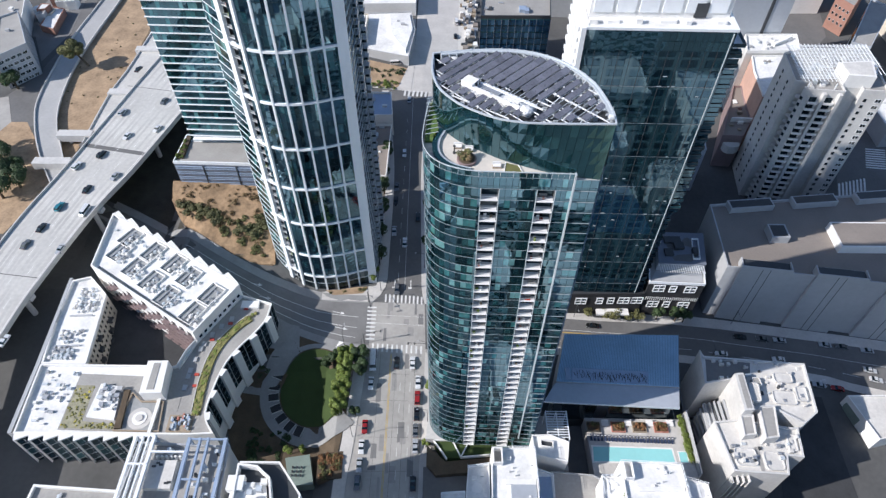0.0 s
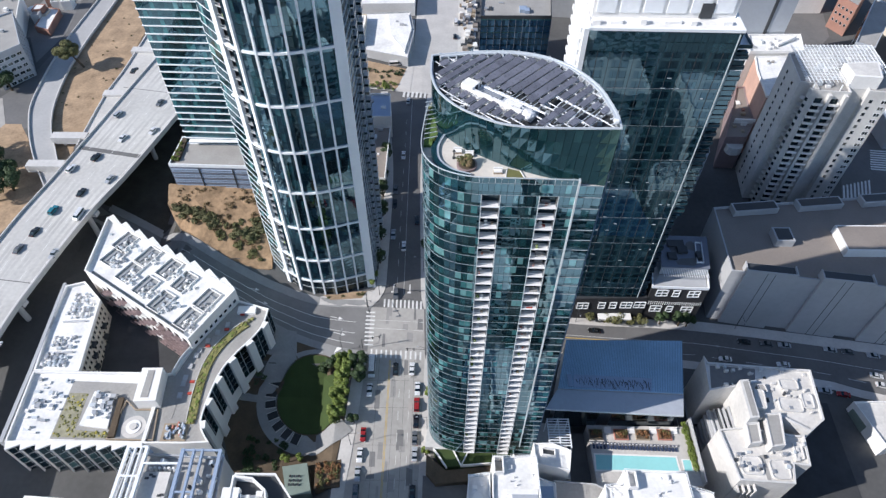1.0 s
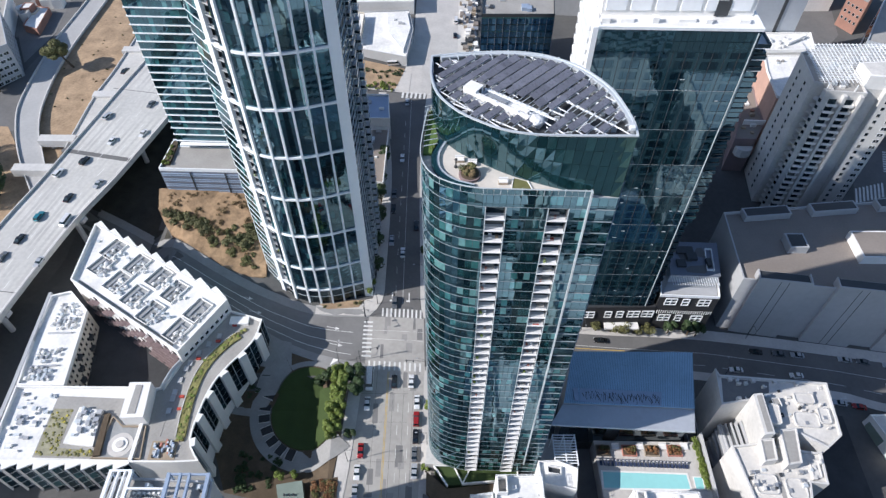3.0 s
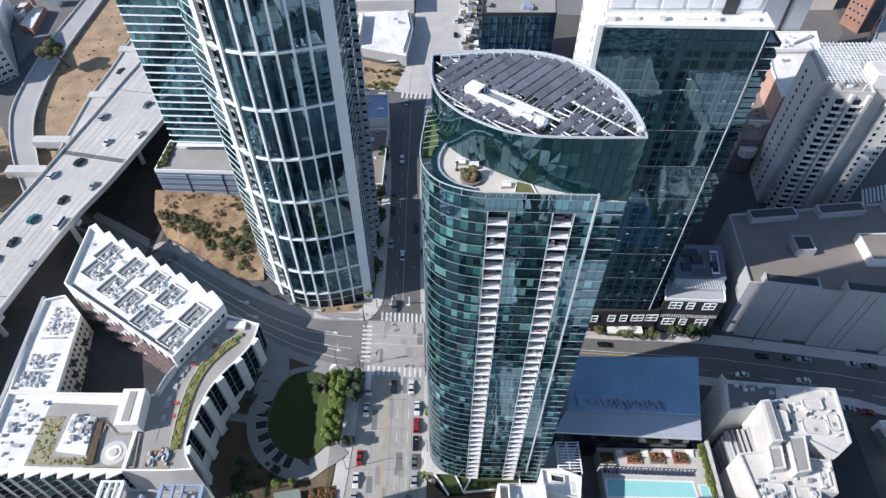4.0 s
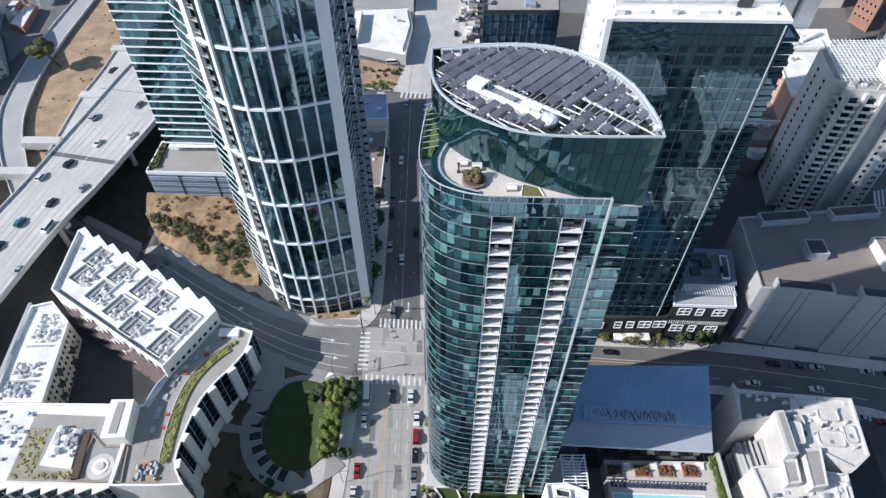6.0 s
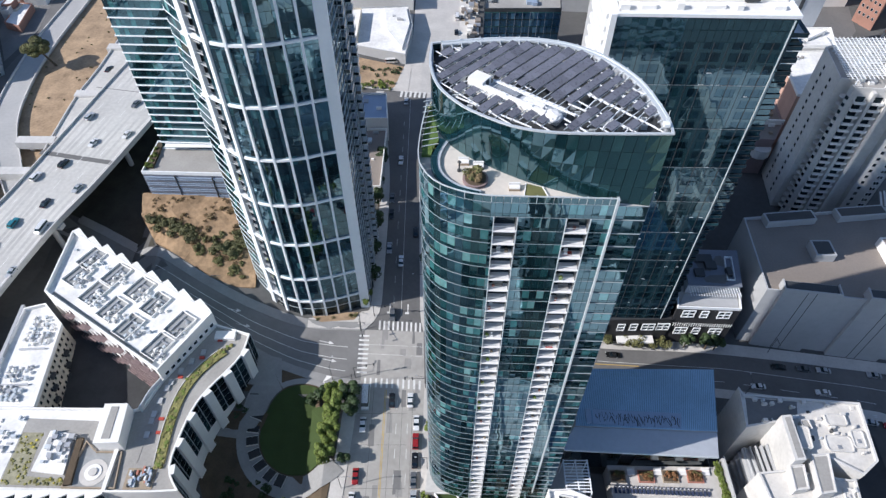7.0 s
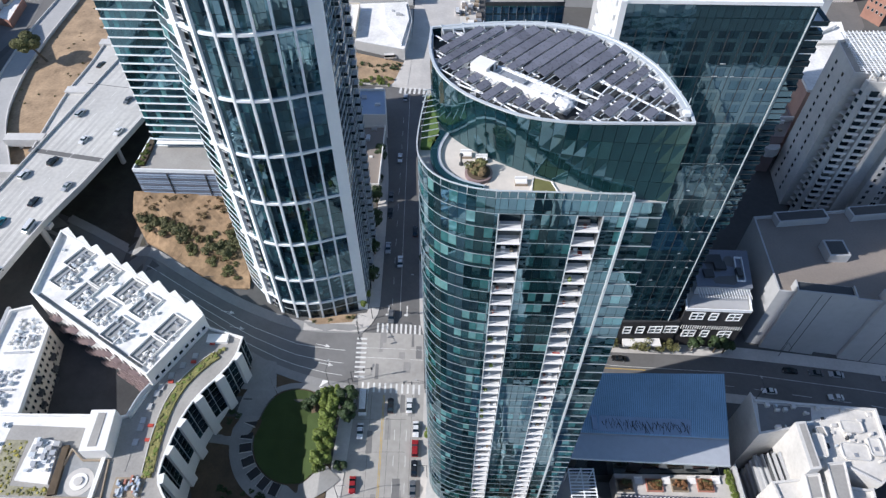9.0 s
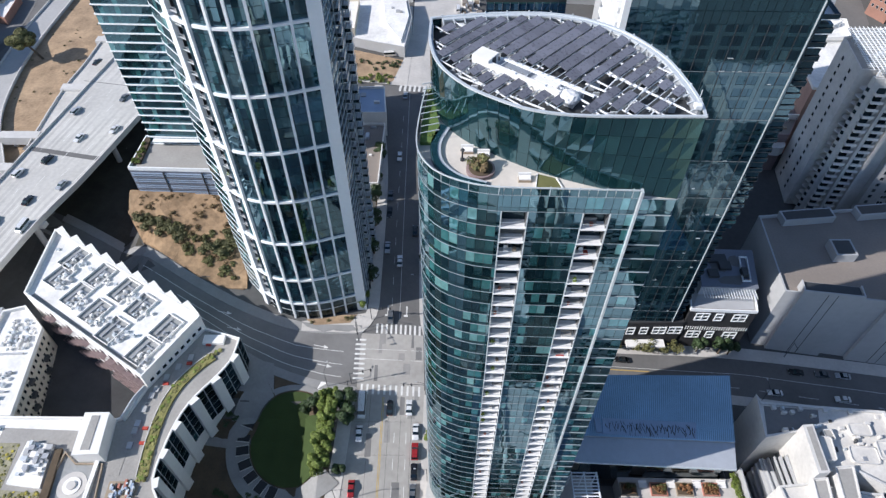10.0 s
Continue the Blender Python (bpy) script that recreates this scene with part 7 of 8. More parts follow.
part("glass_corner", Shape().prism([(152.1, -19.4), (152.8, -19.4), (154.7, -26.0), (154.0, -26.0)], -12, -7.6), "turf", rr_, "pale green tinted corner screen")
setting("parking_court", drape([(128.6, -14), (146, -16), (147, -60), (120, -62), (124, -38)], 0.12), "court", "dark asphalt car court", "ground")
part("party_wall", Shape().box(90.0, 90.4, -50, -29, -12, 5.0), "grey_wall", gw, "grey party wall")
part("hedge_wall", Shape().box(88.8, 89.2, -46, -30, PZ - 4, PZ + 1.0), "concrete", gw)

# ---- plaza at the foot of the glass tower ----
pz = setting("plaza", Shape().prism([(5.6, -38.6), (6.4, -30), (40, -30), (46, -36), (42, -40), (36.5, -38.6)], -9, 2.6), "concrete", "pale paved plaza at the tower's foot", "plaza")
gd = thing("garden_wall", "white angular planter walls with lawn", "planter", (20, -41, 0))
part("lawn", Shape().prism([(8.4, -38.8), (33.0, -38.8), (33.2, -42.6), (16.8, -44.2), (12.2, -44.4)], -8, 1.6), "lawn", gd, "clipped lawn in shade")
for a, b in (((8.2, -38.7), (33.2, -38.7)), ((33.2, -38.7), (33.2, -42.8)), ((33.2, -42.8), (16.8, -44.2)), ((14.2, -38.8), (16.8, -44.2)), ((16.8, -44.2), (19.6, -38.8)), ((8.2, -38.7), (12.4, -44.8))):
    part("planter_wall", Shape().beam((*a, 1.6), (*b, 1.6), 0.35, 1.4), "white_wall", gd)
setting("garden_path", Shape().prism([(6, -40), (12, -45.2), (33, -43.2), (38, -41.5), (38, -47), (9, -49.5), (6, -46)], -9, 0.8), "soil", "dark mulch bed beside planter walls", "garden bed")
setting("garden_shade", Shape().prism([(5, -46), (24, -50), (24, -60), (5, -62)], -9, -1.5), "asphalt", "dark paved service yard", "ground")

# ---- blocks further off ----
small = window_mesh("window", 1.3, 1.5, "grey_wall", "glass_win", 1, 1, 0.06, 0.08)
wide = window_mesh("window", 2.2, 1.6, "white_frame", "glass_win", 2, 1, 0.08, 0.1)


def clutter(t, poly, z, n, mats=("alu", "white_wall", "steel", "grey_wall"), big=2.4, high=1.6):
    xs, ys = [p[0] for p in poly], [p[1] for p in poly]
    inn = inset(ccw(poly), 1.6)
    for _ in range(n):
        x, y = random.uniform(min(xs), max(xs)), random.uniform(min(ys), max(ys))
        if in_poly((x, y), inn):
            w, d_ = random.uniform(0.6, big), random.uniform(0.6, big)
            part("roof_unit", Shape().box(x - w / 2, x + w / 2, y - d_ / 2, y + d_ / 2, z, z + random.uniform(0.4, high)), random.choice(mats), t)


# white stepped tower with a steel roof frame
FT = [(142.2, 95.2), (140.2, 76.9), (145.5, 76.4), (145.3, 73.0), (142.3, 73.3), (142.9, 71.9), (156.4, 70.6), (156.8, 74.6), (163.6, 73.9), (163.3, 71.6), (172.2, 70.7), (176.5, 99.5), (150, 98)]
ft = block("white_tower", "white concrete tower with stacked balconies and steel roof frame", FT, -4, 57, "stucco", "grey_roof", "tower", 0.8, 0.4)
FTZ = [2 + k * 2.85 for k in range(19)]
windows(ft, small, FT[0], FT[1], FTZ, 2, 2.0)
windows(ft, small, FT[4], FT[5], FTZ, 1, 0.3)
windows(ft, small, (163.8, 71.55), (167.4, 71.19), FTZ, 1, 0.4)
windows(ft, wide, (168.4, 71.08), FT[10], FTZ, 1, 0.2)
for z in FTZ:
    part("recess_glass", Shape().box(145.15, 145.5, 73.2, 76.2, z - 1.0, z + 1.2), "glass_teal_each", ft, "dark recessed glazing")
    part("recess_slab", Shape().prism([(145.4, 73.2), (145.4, 76.3), (142.6, 76.4), (141.6, 75.4), (142.2, 74.0), (143.4, 73.3)], z - 1.45, z - 1.2), "stucco", ft, "rounded balcony slab in a recess")
    for x0 in (144.6, 150.2):
        y0 = 71.74 - (x0 - 144.6) * 0.0963
        tn = Matrix.Translation((x0, y0, z)) @ Matrix.Rotation(math.atan2(-0.0963, 1), 4, "Z")
        o = part("balcony", Shape().box(0, 3.6, -1.5, 0.1, -1.1, -0.9, turn=tn).box(0, 3.6, -1.5, -1.35, -0.9, -0.1, turn=tn).box(0, 0.15, -1.35, 0.1, -0.9, -0.1, turn=tn).box(3.45, 3.6, -1.35, 0.1, -0.9, -0.1, turn=tn), "white_wall", ft, "white balcony box")
        part("balcony_door", Shape().box(0.5, 3.1, -0.1, 0.06, -0.9, 1.2, turn=tn), "glass_win", ft, "dark balcony door")
for x0 in (148.6, 154.2):
    y0 = 71.74 - (x0 - 144.6) * 0.0963
    part("balcony_pier", Shape().box(x0, x0 + 1.2, y0 - 1.6, y0 + 0.3, -4, 56.8), "stucco", ft, "white balcony pier")
part("roof_box", Shape().prism([(156.8, 74.5), (163.5, 73.8), (166.7, 73.4), (169.4, 83.6), (156.5, 82.7)], 56.8, 62), "white_wall", ft, "white lift house")
part("roof_box_top", Shape().prism([(157.6, 75.4), (166.2, 74.6), (168.4, 82.8), (157.2, 82.0)], 62, 62.12), "pale_roof", ft)
for k in range(24):
    y = 75.5 + k * 0.95
    part("roof_frame", Shape().beam((141.0 + 0.1 * k, y, 59.5), (155.0 if y < 83 else 174, y + 0.6, 59.5), 0.16, 0.2), "white_frame", ft, "white steel roof frame")
for k in range(23):
    x = 142 + k * 1.4
    part("roof_frame", Shape().beam((x, 73.6 if x < 155 else 84.5 if x < 170 else 78, 59.8), (x + 1, 98, 59.8), 0.14, 0.2), "white_frame", ft)
for x, y in ((143.4, 73.2), (144.6, 92), (153, 72.4), (162.5, 97), (172, 97), (154, 97)):
    part("frame_post", Shape().box(x, x + 0.3, y, y + 0.3, 57, 59.6), "white_frame", ft)
clutter(ft, FT, 57, 34)

gt = block("grey_tower", "pale grey metal-clad tower", [(140, 150), (169, 150.4), (180, 178), (146, 176)], -2, 70, "pale_metal", "white_roof", "tower", 0.6)
part("wall_joint", Shape().box(158.9, 160.3, 149.9, 150.4, 0, 69), "dark_steel", gt, "dark vertical wall joint")
wr = block("white_roofed_block", "white-roofed block with rooftop plant", [(148.6, 135.2), (173.4, 136.0), (176.4, 149.6), (152, 149.2)], -2, 32, "stucco", "white_roof", "building", 1.0, coping="white_wall")
clutter(wr, [(149.5, 148), (175, 148), (173, 136.8), (149.5, 136)], 32, 10)
part("roof_duct", Shape().beam((162.5, 140.5, 32.9), (172.6, 146.5, 33.4), 1.3, 1.2), "white_wall", wr, "white slanting roof duct")
bk = block("salmon_house", "salmon brick house with a flat white roof", [(147.6, 105.4), (149.2, 123.5), (151.6, 134.8), (174, 135.6), (166, 118), (157, 103.6)], -2, 30, "salmon", "white_roof", "building", 0.7, coping="white_wall")
clutter(bk, [(150, 128), (152.5, 134), (162, 134), (158, 126)], 30, 12, ("alu", "dark_steel", "grey_roof"), 1.6, 1.2)
bk2 = block("terraced_house", "low house with timber roof terraces", [(132.0, 95.0), (140.6, 94.7), (147.3, 105), (148.6, 118), (150.6, 131), (146.7, 131), (140.7, 115.8)], -3, 16, "mauve", "tan_roof", "building", 0.9)
clutter(bk2, [(132.0, 95.0), (140.6, 94.7), (147.3, 105), (148.6, 118), (150.6, 131), (146.7, 131), (140.7, 115.8)], 16, 26, ("alu", "white_wall", "timber", "brick"), 2.4, 1.4)
part("terrace_wall", Shape().prism([(138.2, 105.2), (147.4, 104.8), (147.6, 105.5), (138.6, 105.9)], 16, 18.2), "white_wall", bk2, "white wall between roof terraces")
part("roof_terrace", Shape().prism([(133.2, 94.6), (133.6, 92.4), (135.0, 91.2), (137.6, 91.0), (139.6, 92.2), (140.3, 94.3)], 9.6, 13.4), "stucco", bk2, "rounded terrace block")
lw = block("grey_house", "pale blue-grey house with a row of windows", [(104, 78.5), (119, 78.8), (121, 92), (106, 92)], -4, 22, "pale_metal", "grey_roof", "building", 0.6)
windows(lw, small, (104, 78.5), (119, 78.8), [3 + k * 3 for k in range(6)], 6, 0.8)
windows(lw, small, (119, 78.8), (121, 92), [3 + k * 3 for k in range(6)], 4, 1.0)
orb = block("orange_building", "grey building with orange cladding panels", [(209, 156.5), (216.5, 152), (243, 190), (236, 198)], -4, 24, "pale_metal", "grey_roof", "building", 0.8)
for k in range(4):
    a = Vector((209.3, 156.6)) + Vector((27, 41.5)) * (0.12 + 0.2 * k)
    for z in (8, 13, 18):
        part("cladding_panel", Shape().prism([a[:], (a + Vector((3.0, 4.6)))[:], (a + Vector((2.7, 4.9)))[:], (a + Vector((-0.3, 0.3)))[:]], z, z + 3.6), "orange" if (k + z) % 2 else "glass_win", orb, "orange cladding panel")
rdb = block("brick_house", "red brick house with yellow bays", [(228, 215), (233.5, 204.5), (250, 226), (242, 234)], -4, 16, "brick", "grey_roof", "building", 0.8)
windows(rdb, small, (228, 215), (233.5, 204.5), [4, 8, 12], 4, 0.6)
setting("yard_green", drape([(196, 165), (208, 160), (214, 172), (205, 182)], 0.1), "lawn", "small green yard", "lawn")

# Dark asphalt here also paints in the grey tower's shade.
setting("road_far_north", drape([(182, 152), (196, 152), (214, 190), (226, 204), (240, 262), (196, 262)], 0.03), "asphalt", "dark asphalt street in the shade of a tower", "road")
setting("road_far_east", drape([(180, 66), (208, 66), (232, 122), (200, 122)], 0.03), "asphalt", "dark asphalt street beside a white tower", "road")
zc = thing("crosswalk", "worn white ladder bars of a far crosswalk", "crosswalk", (214, 108, gz(214, 108)), "crosswalks", "structure")
zebra(zc, (208.5, 95.0), (213.8, 109.0), 9, (1, -0.1), 9.0, 0.9)
zc = thing("crosswalk", "worn white ladder bars of a far crosswalk", "crosswalk", (195, 90, gz(195, 90)), "crosswalks", "structure")
zebra(zc, (185.5, 81), (200, 85), 8, (0.35, 1), 9.0, 0.8)

# dark blue office block
bo = block("blue_office", "dark blue glass office block with flat roof", [(27.0, 146.0), (59.0, 146.4), (62, 178), (29, 180)], 4, 42, "dark_steel", "grey_roof", "building", 1.0, 0.4)
g = Shape()
panes(g, even([(27.0, 145.9), (59.0, 146.3)], 1.6), 6, 11, 3.2, out=0.05)
panes(g, even([(29, 180), (27.0, 146.0)], 1.6), 6, 11, 3.2, out=0.05)
part("glazing", g, "glass_blue", bo, "blue curtain-wall panes")
for k in range(12):
    part("slab_edge", Shape().beam((27, 145.8, 6 + k * 3.2), (59, 146.2, 6 + k * 3.2), 0.12, 0.5), "glass_navy_each", bo)
for k in range(11):
    x = 27 + 3.2 * k
    part("mullion", Shape().box(x - 0.06, x + 0.06, 145.7, 145.9, 6, 41.5), "louvre", bo)
clutter(bo, [(27.0, 146.0), (59.0, 146.4), (62, 178), (29, 180)], 42, 18, ("dark_steel", "steel", "blue_grey"), 4, 2.2)
wb = block("white_roofed_block", "low block with white humped roof", [(-32.6, 197), (-7.6, 199), (-4.8, 180.7), (-7.3, 156.0), (-31.5, 163.5)], 4, 14, "grey_wall", "white_roof", "building", 0.7)
part("roof_hump", Shape().prism([(-19, 194), (-8.5, 196.5), (-6.2, 181), (-9.0, 160), (-17, 176)], 14, 15.4), "white_roof", wb, "raised white roof")
clutter(wb, [(-20, 190), (-8, 190), (-8, 175), (-20, 172)], 15.4, 6, ("grey_wall", "dark_steel"), 2, 1)
wb2 = block("white_roofed_block", "long white flat-roofed block", [(-60, 228), (-5.6, 228), (-5.3, 204), (-60, 202)], 4, 16, "white_wall", "white_roof", "building", 0.8)
clutter(wb2, [(-60, 228), (-5.6, 228), (-5.3, 204), (-60, 202)], 16, 10)
# small blocks in the shade of the ribbed tower
sb = block("shade_house", "low pale roofed house beside the tower", [(-25, 119), (-13.4, 119), (-12.0, 102.6), (-24, 102.6)], 6, 19.5, "white_wall", "blue_grey", "building", 0.9)
sb2 = block("shade_house", "low house with tan roof terrace", [(-24, 101), (-12.4, 101), (-12.8, 68), (-24, 68)], 5, 15.5, "grey_wall", "tan_roof", "building", 1.1, coping="white_wall")
clutter(sb, [(-25, 119), (-13.4, 119), (-12.0, 102.6), (-24, 102.6)], 19.5, 7)
clutter(sb2, [(-24, 101), (-12.4, 101), (-12.8, 68), (-24, 68)], 15.5, 9)
# building yard beside the far street
setting("yard", drape([(17.5, 168), (27, 168), (29, 240), (19, 240)], 0.1), "pale_roof", "dusty pale building yard", "ground")
yd = thing("yard_stack", "mixed stacked building materials on a yard", "stack", (23, 200, 7), "", "")
for k in range(60):
    x, y = random.uniform(18.5, 27.5), random.uniform(170, 228)
    z = gz(x, y)
    part("crate", Shape().box(x, x + random.uniform(0.8, 3), y, y + random.uniform(0.8, 4), z, z + random.uniform(0.4, 2.2)), random.choice(("white_wall", "timber", "dark_steel", "steel", "tan_roof")), yd)
# far left: apartments and small workshops
la = block("apartment_house", "pale grey apartment house with window bays", [(-206.7, 162), (-199.5, 168.5), (-183.5, 140), (-193.5, 128)], 6, 30, "pale_metal", "grey_roof", "apartment block", 0.8)
windows(la, wide, (-193.5, 128), (-183.5, 140), [12 + 3 * k for k in range(6)], 5, 0.8)
windows(la, small, (-183.5, 140), (-199.5, 168.5), [12 + 3 * k for k in range(6)], 8, 1.0)
clutter(la, [(-206.7, 162), (-199.5, 168.5), (-183.5, 140), (-193.5, 128)], 30, 9)
la2 = block("apartment_house", "pale apartment house beside the ramp street", [(-236, 178), (-210, 196), (-202, 172), (-210, 160)], 6, 24, "white_wall", "grey_roof", "apartment block", 0.8)
clutter(la2, [(-236, 178), (-210, 196), (-202, 172), (-210, 160)], 24, 12)
ws = block("workshop", "small red-fronted workshop with white roof", [(-198.0, 176.4), (-199, 195), (-191.6, 193.2), (-189.6, 173)], 10, 17.5, "brick", "white_roof", "workshop", 0.5)
tk = thing("roof_tank", "round white storage tank", "tank", (-203.5, 190, 14))
part("tank", Shape().tube((-203.5, 190, 13), (-203.5, 190, 20), 2.6, n=20), "white_wall", tk)
part("lid", Shape().tube((-203.5, 190, 20), (-203.5, 190, 20.8), 2.6, 0.8, n=20), "alu", tk)
setting("road_side_street", drape([(-170, 104), (-180, 95), (-196, 118), (-186, 136), (-182, 168), (-190, 230), (-181, 230), (-179.5, 164), (-177, 121)], 0.06), "asphalt", "side street below a loop ramp, darkened for shade", "road")
for k, (x, y, w, d_, h, m1) in enumerate(((-235, 215, 22, 24, 22, "white_wall"), (-205, 236, 26, 22, 20, "grey_wall"), (-250, 130, 30, 36, 20, "cream"), (-232, 96, 24, 26, 18, "white_wall"), (200, 228, 30, 26, 22, "white_wall"), (258, 170, 28, 40, 26, "cream"), (215, 110, 24, 30, 8, "grey_wall"), (95, 175, 40, 30, 24, "white_wall"), (105, 215, 40, 30, 28, "brick"), (-60, 165, 30, 26, 17, "cream"), (-95, 190, 34, 30, 19, "white_wall"), (60, 215, 30, 30, 24, "grey_wall"))):
    poly = [(x, y), (x + w, y + 1), (x + w, y + d_), (x, y + d_)]
    t = block("city_block", "plain flat-roofed city block in the distance", poly, -4, h, m1, random.choice(("white_roof", "grey_roof")), "building", 0.8, group="far city blocks")
    clutter(t, poly, h, 12)
# the city behind the viewpoint, seen in the glass
for k, (x, y, w, d_, h, m1) in enumerate(((12, -104, 8, 20, 22, "white_wall"), (23, -100, 7, 16, 30, "white_wall"), (46, -112, 18, 26, 18, "white_wall"), (72, -112, 26, 28, 24, "stucco"), (10, -150, 24, 30, 30, "white_wall"), (44, -160, 26, 36, 26, "stucco"), (76, -168, 34, 44, 36, "white_wall"), (-52, -120, 24, 26, 20, "stucco"), (-84, -132, 26, 30, 28, "white_wall"), (-52, -170, 28, 36, 18, "grey_wall"), (116, -108, 34, 40, 20, "stucco"))):
    poly = [(x, y), (x + w, y), (x + w, y + d_), (x, y + d_)]
    t = block("city_block", "plain flat-roofed city block behind the viewpoint", poly, -10, h, m1, "white_roof" if k % 3 else "pale_roof", "building", 0.8, group="near city blocks")
    for z in range(3, int(h) - 2, 4):
        part("window_band", Shape().box(x + 1, x + w - 1, y + d_ - 0.05, y + d_ + 0.06, z, z + 1.8), "glass_navy_each", t)
rc = random.Random(77)
for gx in range(7):
    for gy in range(5):
        x, y = -235 + gx * 36 + rc.uniform(0, 6), -330 + gy * 44 + rc.uniform(0, 8)
        w, d_, h = rc.uniform(18, 27), rc.uniform(22, 32), rc.uniform(10, 30)
        poly = [(x, y), (x + w, y), (x + w, y + d_), (x, y + d_)]
        t = block("city_block", "plain flat-roofed city block behind the viewpoint", poly, -10, h, rc.choice(("white_wall", "grey_wall", "cream")), rc.choice(("white_roof", "white_roof", "pale_roof")), "building", 0.8, group="near city blocks")
# far street: crossing, dirt verge, pale lots beside the ramp
xs = Shape()
for k in range(9):
    xs.face(*[(x, y, gz(x, y) + 0.09) for x, y in ((-9 + k * 2.0, 131.5), (-8 + k * 2.0, 131.4), (-7.6 + k * 2.0, 135.6), (-8.6 + k * 2.0, 135.8))])
setting("crossing_far", xs, "paint", "worn white crosswalk bars on a far street", "road marking")
# Dirt that also darkens the ground for the white block's shade.
setting("dirt_verge", drape([(-34, 140), (-13, 137), (-9, 142), (-8, 154), (-33, 161)], 0.09), "dirt", "dry dirt verge beside a white block, darkened for shade", "ground")
setting("far_pavement", drape([(-12, 137), (-5.5, 136.2), (-4.5, 155), (-5.2, 200), (-8, 200), (-7.5, 156)], 0.12), "concrete", "bleached pavement beside a white block", "pavement")
setting("pale_lot", drape([(-214, 80), (-190, 86), (-183, 104), (-192, 122), (-206, 118)], 0.12), "asphalt_pale", "worn lot beside a ramp, paled for sunlight", "ground")
setting("house_yard", drape([(-212, 168), (-200, 172), (-188, 150), (-183, 176), (-188, 215), (-206, 225)], 0.11), "asphalt_mid", "grey yards between workshops", "ground")
for k in range(9):
    x, y = -207 + rc.uniform(0, 16), 178 + rc.uniform(0, 34)
    h = rc.uniform(3.5, 7)
    t = block("shed", "small flat-roofed workshop shed", [(x, y), (x + rc.uniform(3, 6), y + 1), (x + rc.uniform(3, 6), y + rc.uniform(5, 8)), (x, y + 6)], gz(x, y) - 1, gz(x, y) + h, rc.choice(("white_wall", "brick", "grey_wall", "cream")), rc.choice(("white_roof", "grey_roof", "pale_roof")), "shed", 0.3, group="sheds beside the ramp street")
# Unseen towers added behind the dark one to shade the white tower's flank.
for y0, y1, zt in ((61, 92, 101), (46, 60.8, 72)):
    rt = block("rear_tower", "unseen grey tower added to shade the white tower", [(57, y0), (83, y0), (83, y1), (57, y1)], 0, zt, "grey_wall", "grey_roof", "tower", 1.0)
    for z in range(6, zt - 4, 3):
        part("window_band", Shape().box(57.5, 82.5, y0 - 0.06, y0 + 0.06, z, z + 1.7), "glass_navy_each", rt)

# ---- trees and shrubs ----
def leaf_cloud(n, rx, ry, rz_, size, seed, flat=0.5, lumps=9):
    """Many small leaf blades in uneven lumps round the origin."""
    rnd = random.Random(seed)
    s = Shape()
    cs = []
    for _ in range(lumps):
        a, b, r = rnd.uniform(0, 2 * math.pi), rnd.uniform(-0.7, 1.0), rnd.uniform(0.35, 0.72)
        cs.append((Vector((math.cos(a) * rx * r, math.sin(a) * ry * r, b * rz_ * 0.6)), rnd.uniform(0.32, 0.55)))
    for _ in range(n):
        c, k = rnd.choice(cs)
        d_ = Vector((rnd.gauss(0, 1), rnd.gauss(0, 1), rnd.gauss(0, 1) + 0.25)).normalized()
        p = c + Vector((d_.x * rx, d_.y * ry, d_.z * rz_)) * k * rnd.uniform(0.75, 1.08)
        nrm_ = (d_ + Vector((rnd.uniform(-1, 1), rnd.uniform(-1, 1), rnd.uniform(-0.4, 1))) * 0.7).normalized()
        u = nrm_.cross(Vector((rnd.uniform(-1, 1), rnd.uniform(-1, 1), 0.2))).normalized() * size * rnd.uniform(0.6, 1.3)
        v = nrm_.cross(u).normalized() * size * rnd.uniform(0.4, 0.8)
        s.face(p - u, p - v * 0.8, p + u, p + v)
    return s


def tree_kind(name, label, height, spread, mat, seed, n=1500, lean=0.0, bare=0.35, size=0.32):
    rnd = random.Random(seed)
    t = thing(name, label, "tree")
    tr_ = Shape()
    top = Vector((lean, lean * 0.5, height * (bare + 0.25)))
    tr_.tube((0, 0, -0.4), top * 0.55, spread * 0.055, spread * 0.04, 8)
    tr_.tube(top * 0.55, top, spread * 0.04, spread * 0.025, 8)
    q = new("trunk", tr_.mesh("trunk", M["bark"]))
    q.parent = t
    for k in range(5):
        a = 2 * math.pi * (k + rnd.random() * 0.6) / 5
        st = top * rnd.uniform(0.55, 0.9)
        en = Vector((top.x + math.cos(a) * spread * 0.38, top.y + math.sin(a) * spread * 0.38, height * rnd.uniform(0.6, 0.8)))
        q = new("limb", Shape().tube(st, en, spread * 0.022, spread * 0.008, 6).mesh("limb", M["bark"]))
        q.parent = t
    c = leaf_cloud(n, spread / 2, spread / 2, height * (1 - bare) / 2, size, seed)
    c.v = [(x + top.x, y + top.y, z + height * (bare + (1 - bare) / 2)) for x, y, z in c.v]
    q = new("crown", c.mesh("crown", M[mat]))
    q.parent = t
    return t


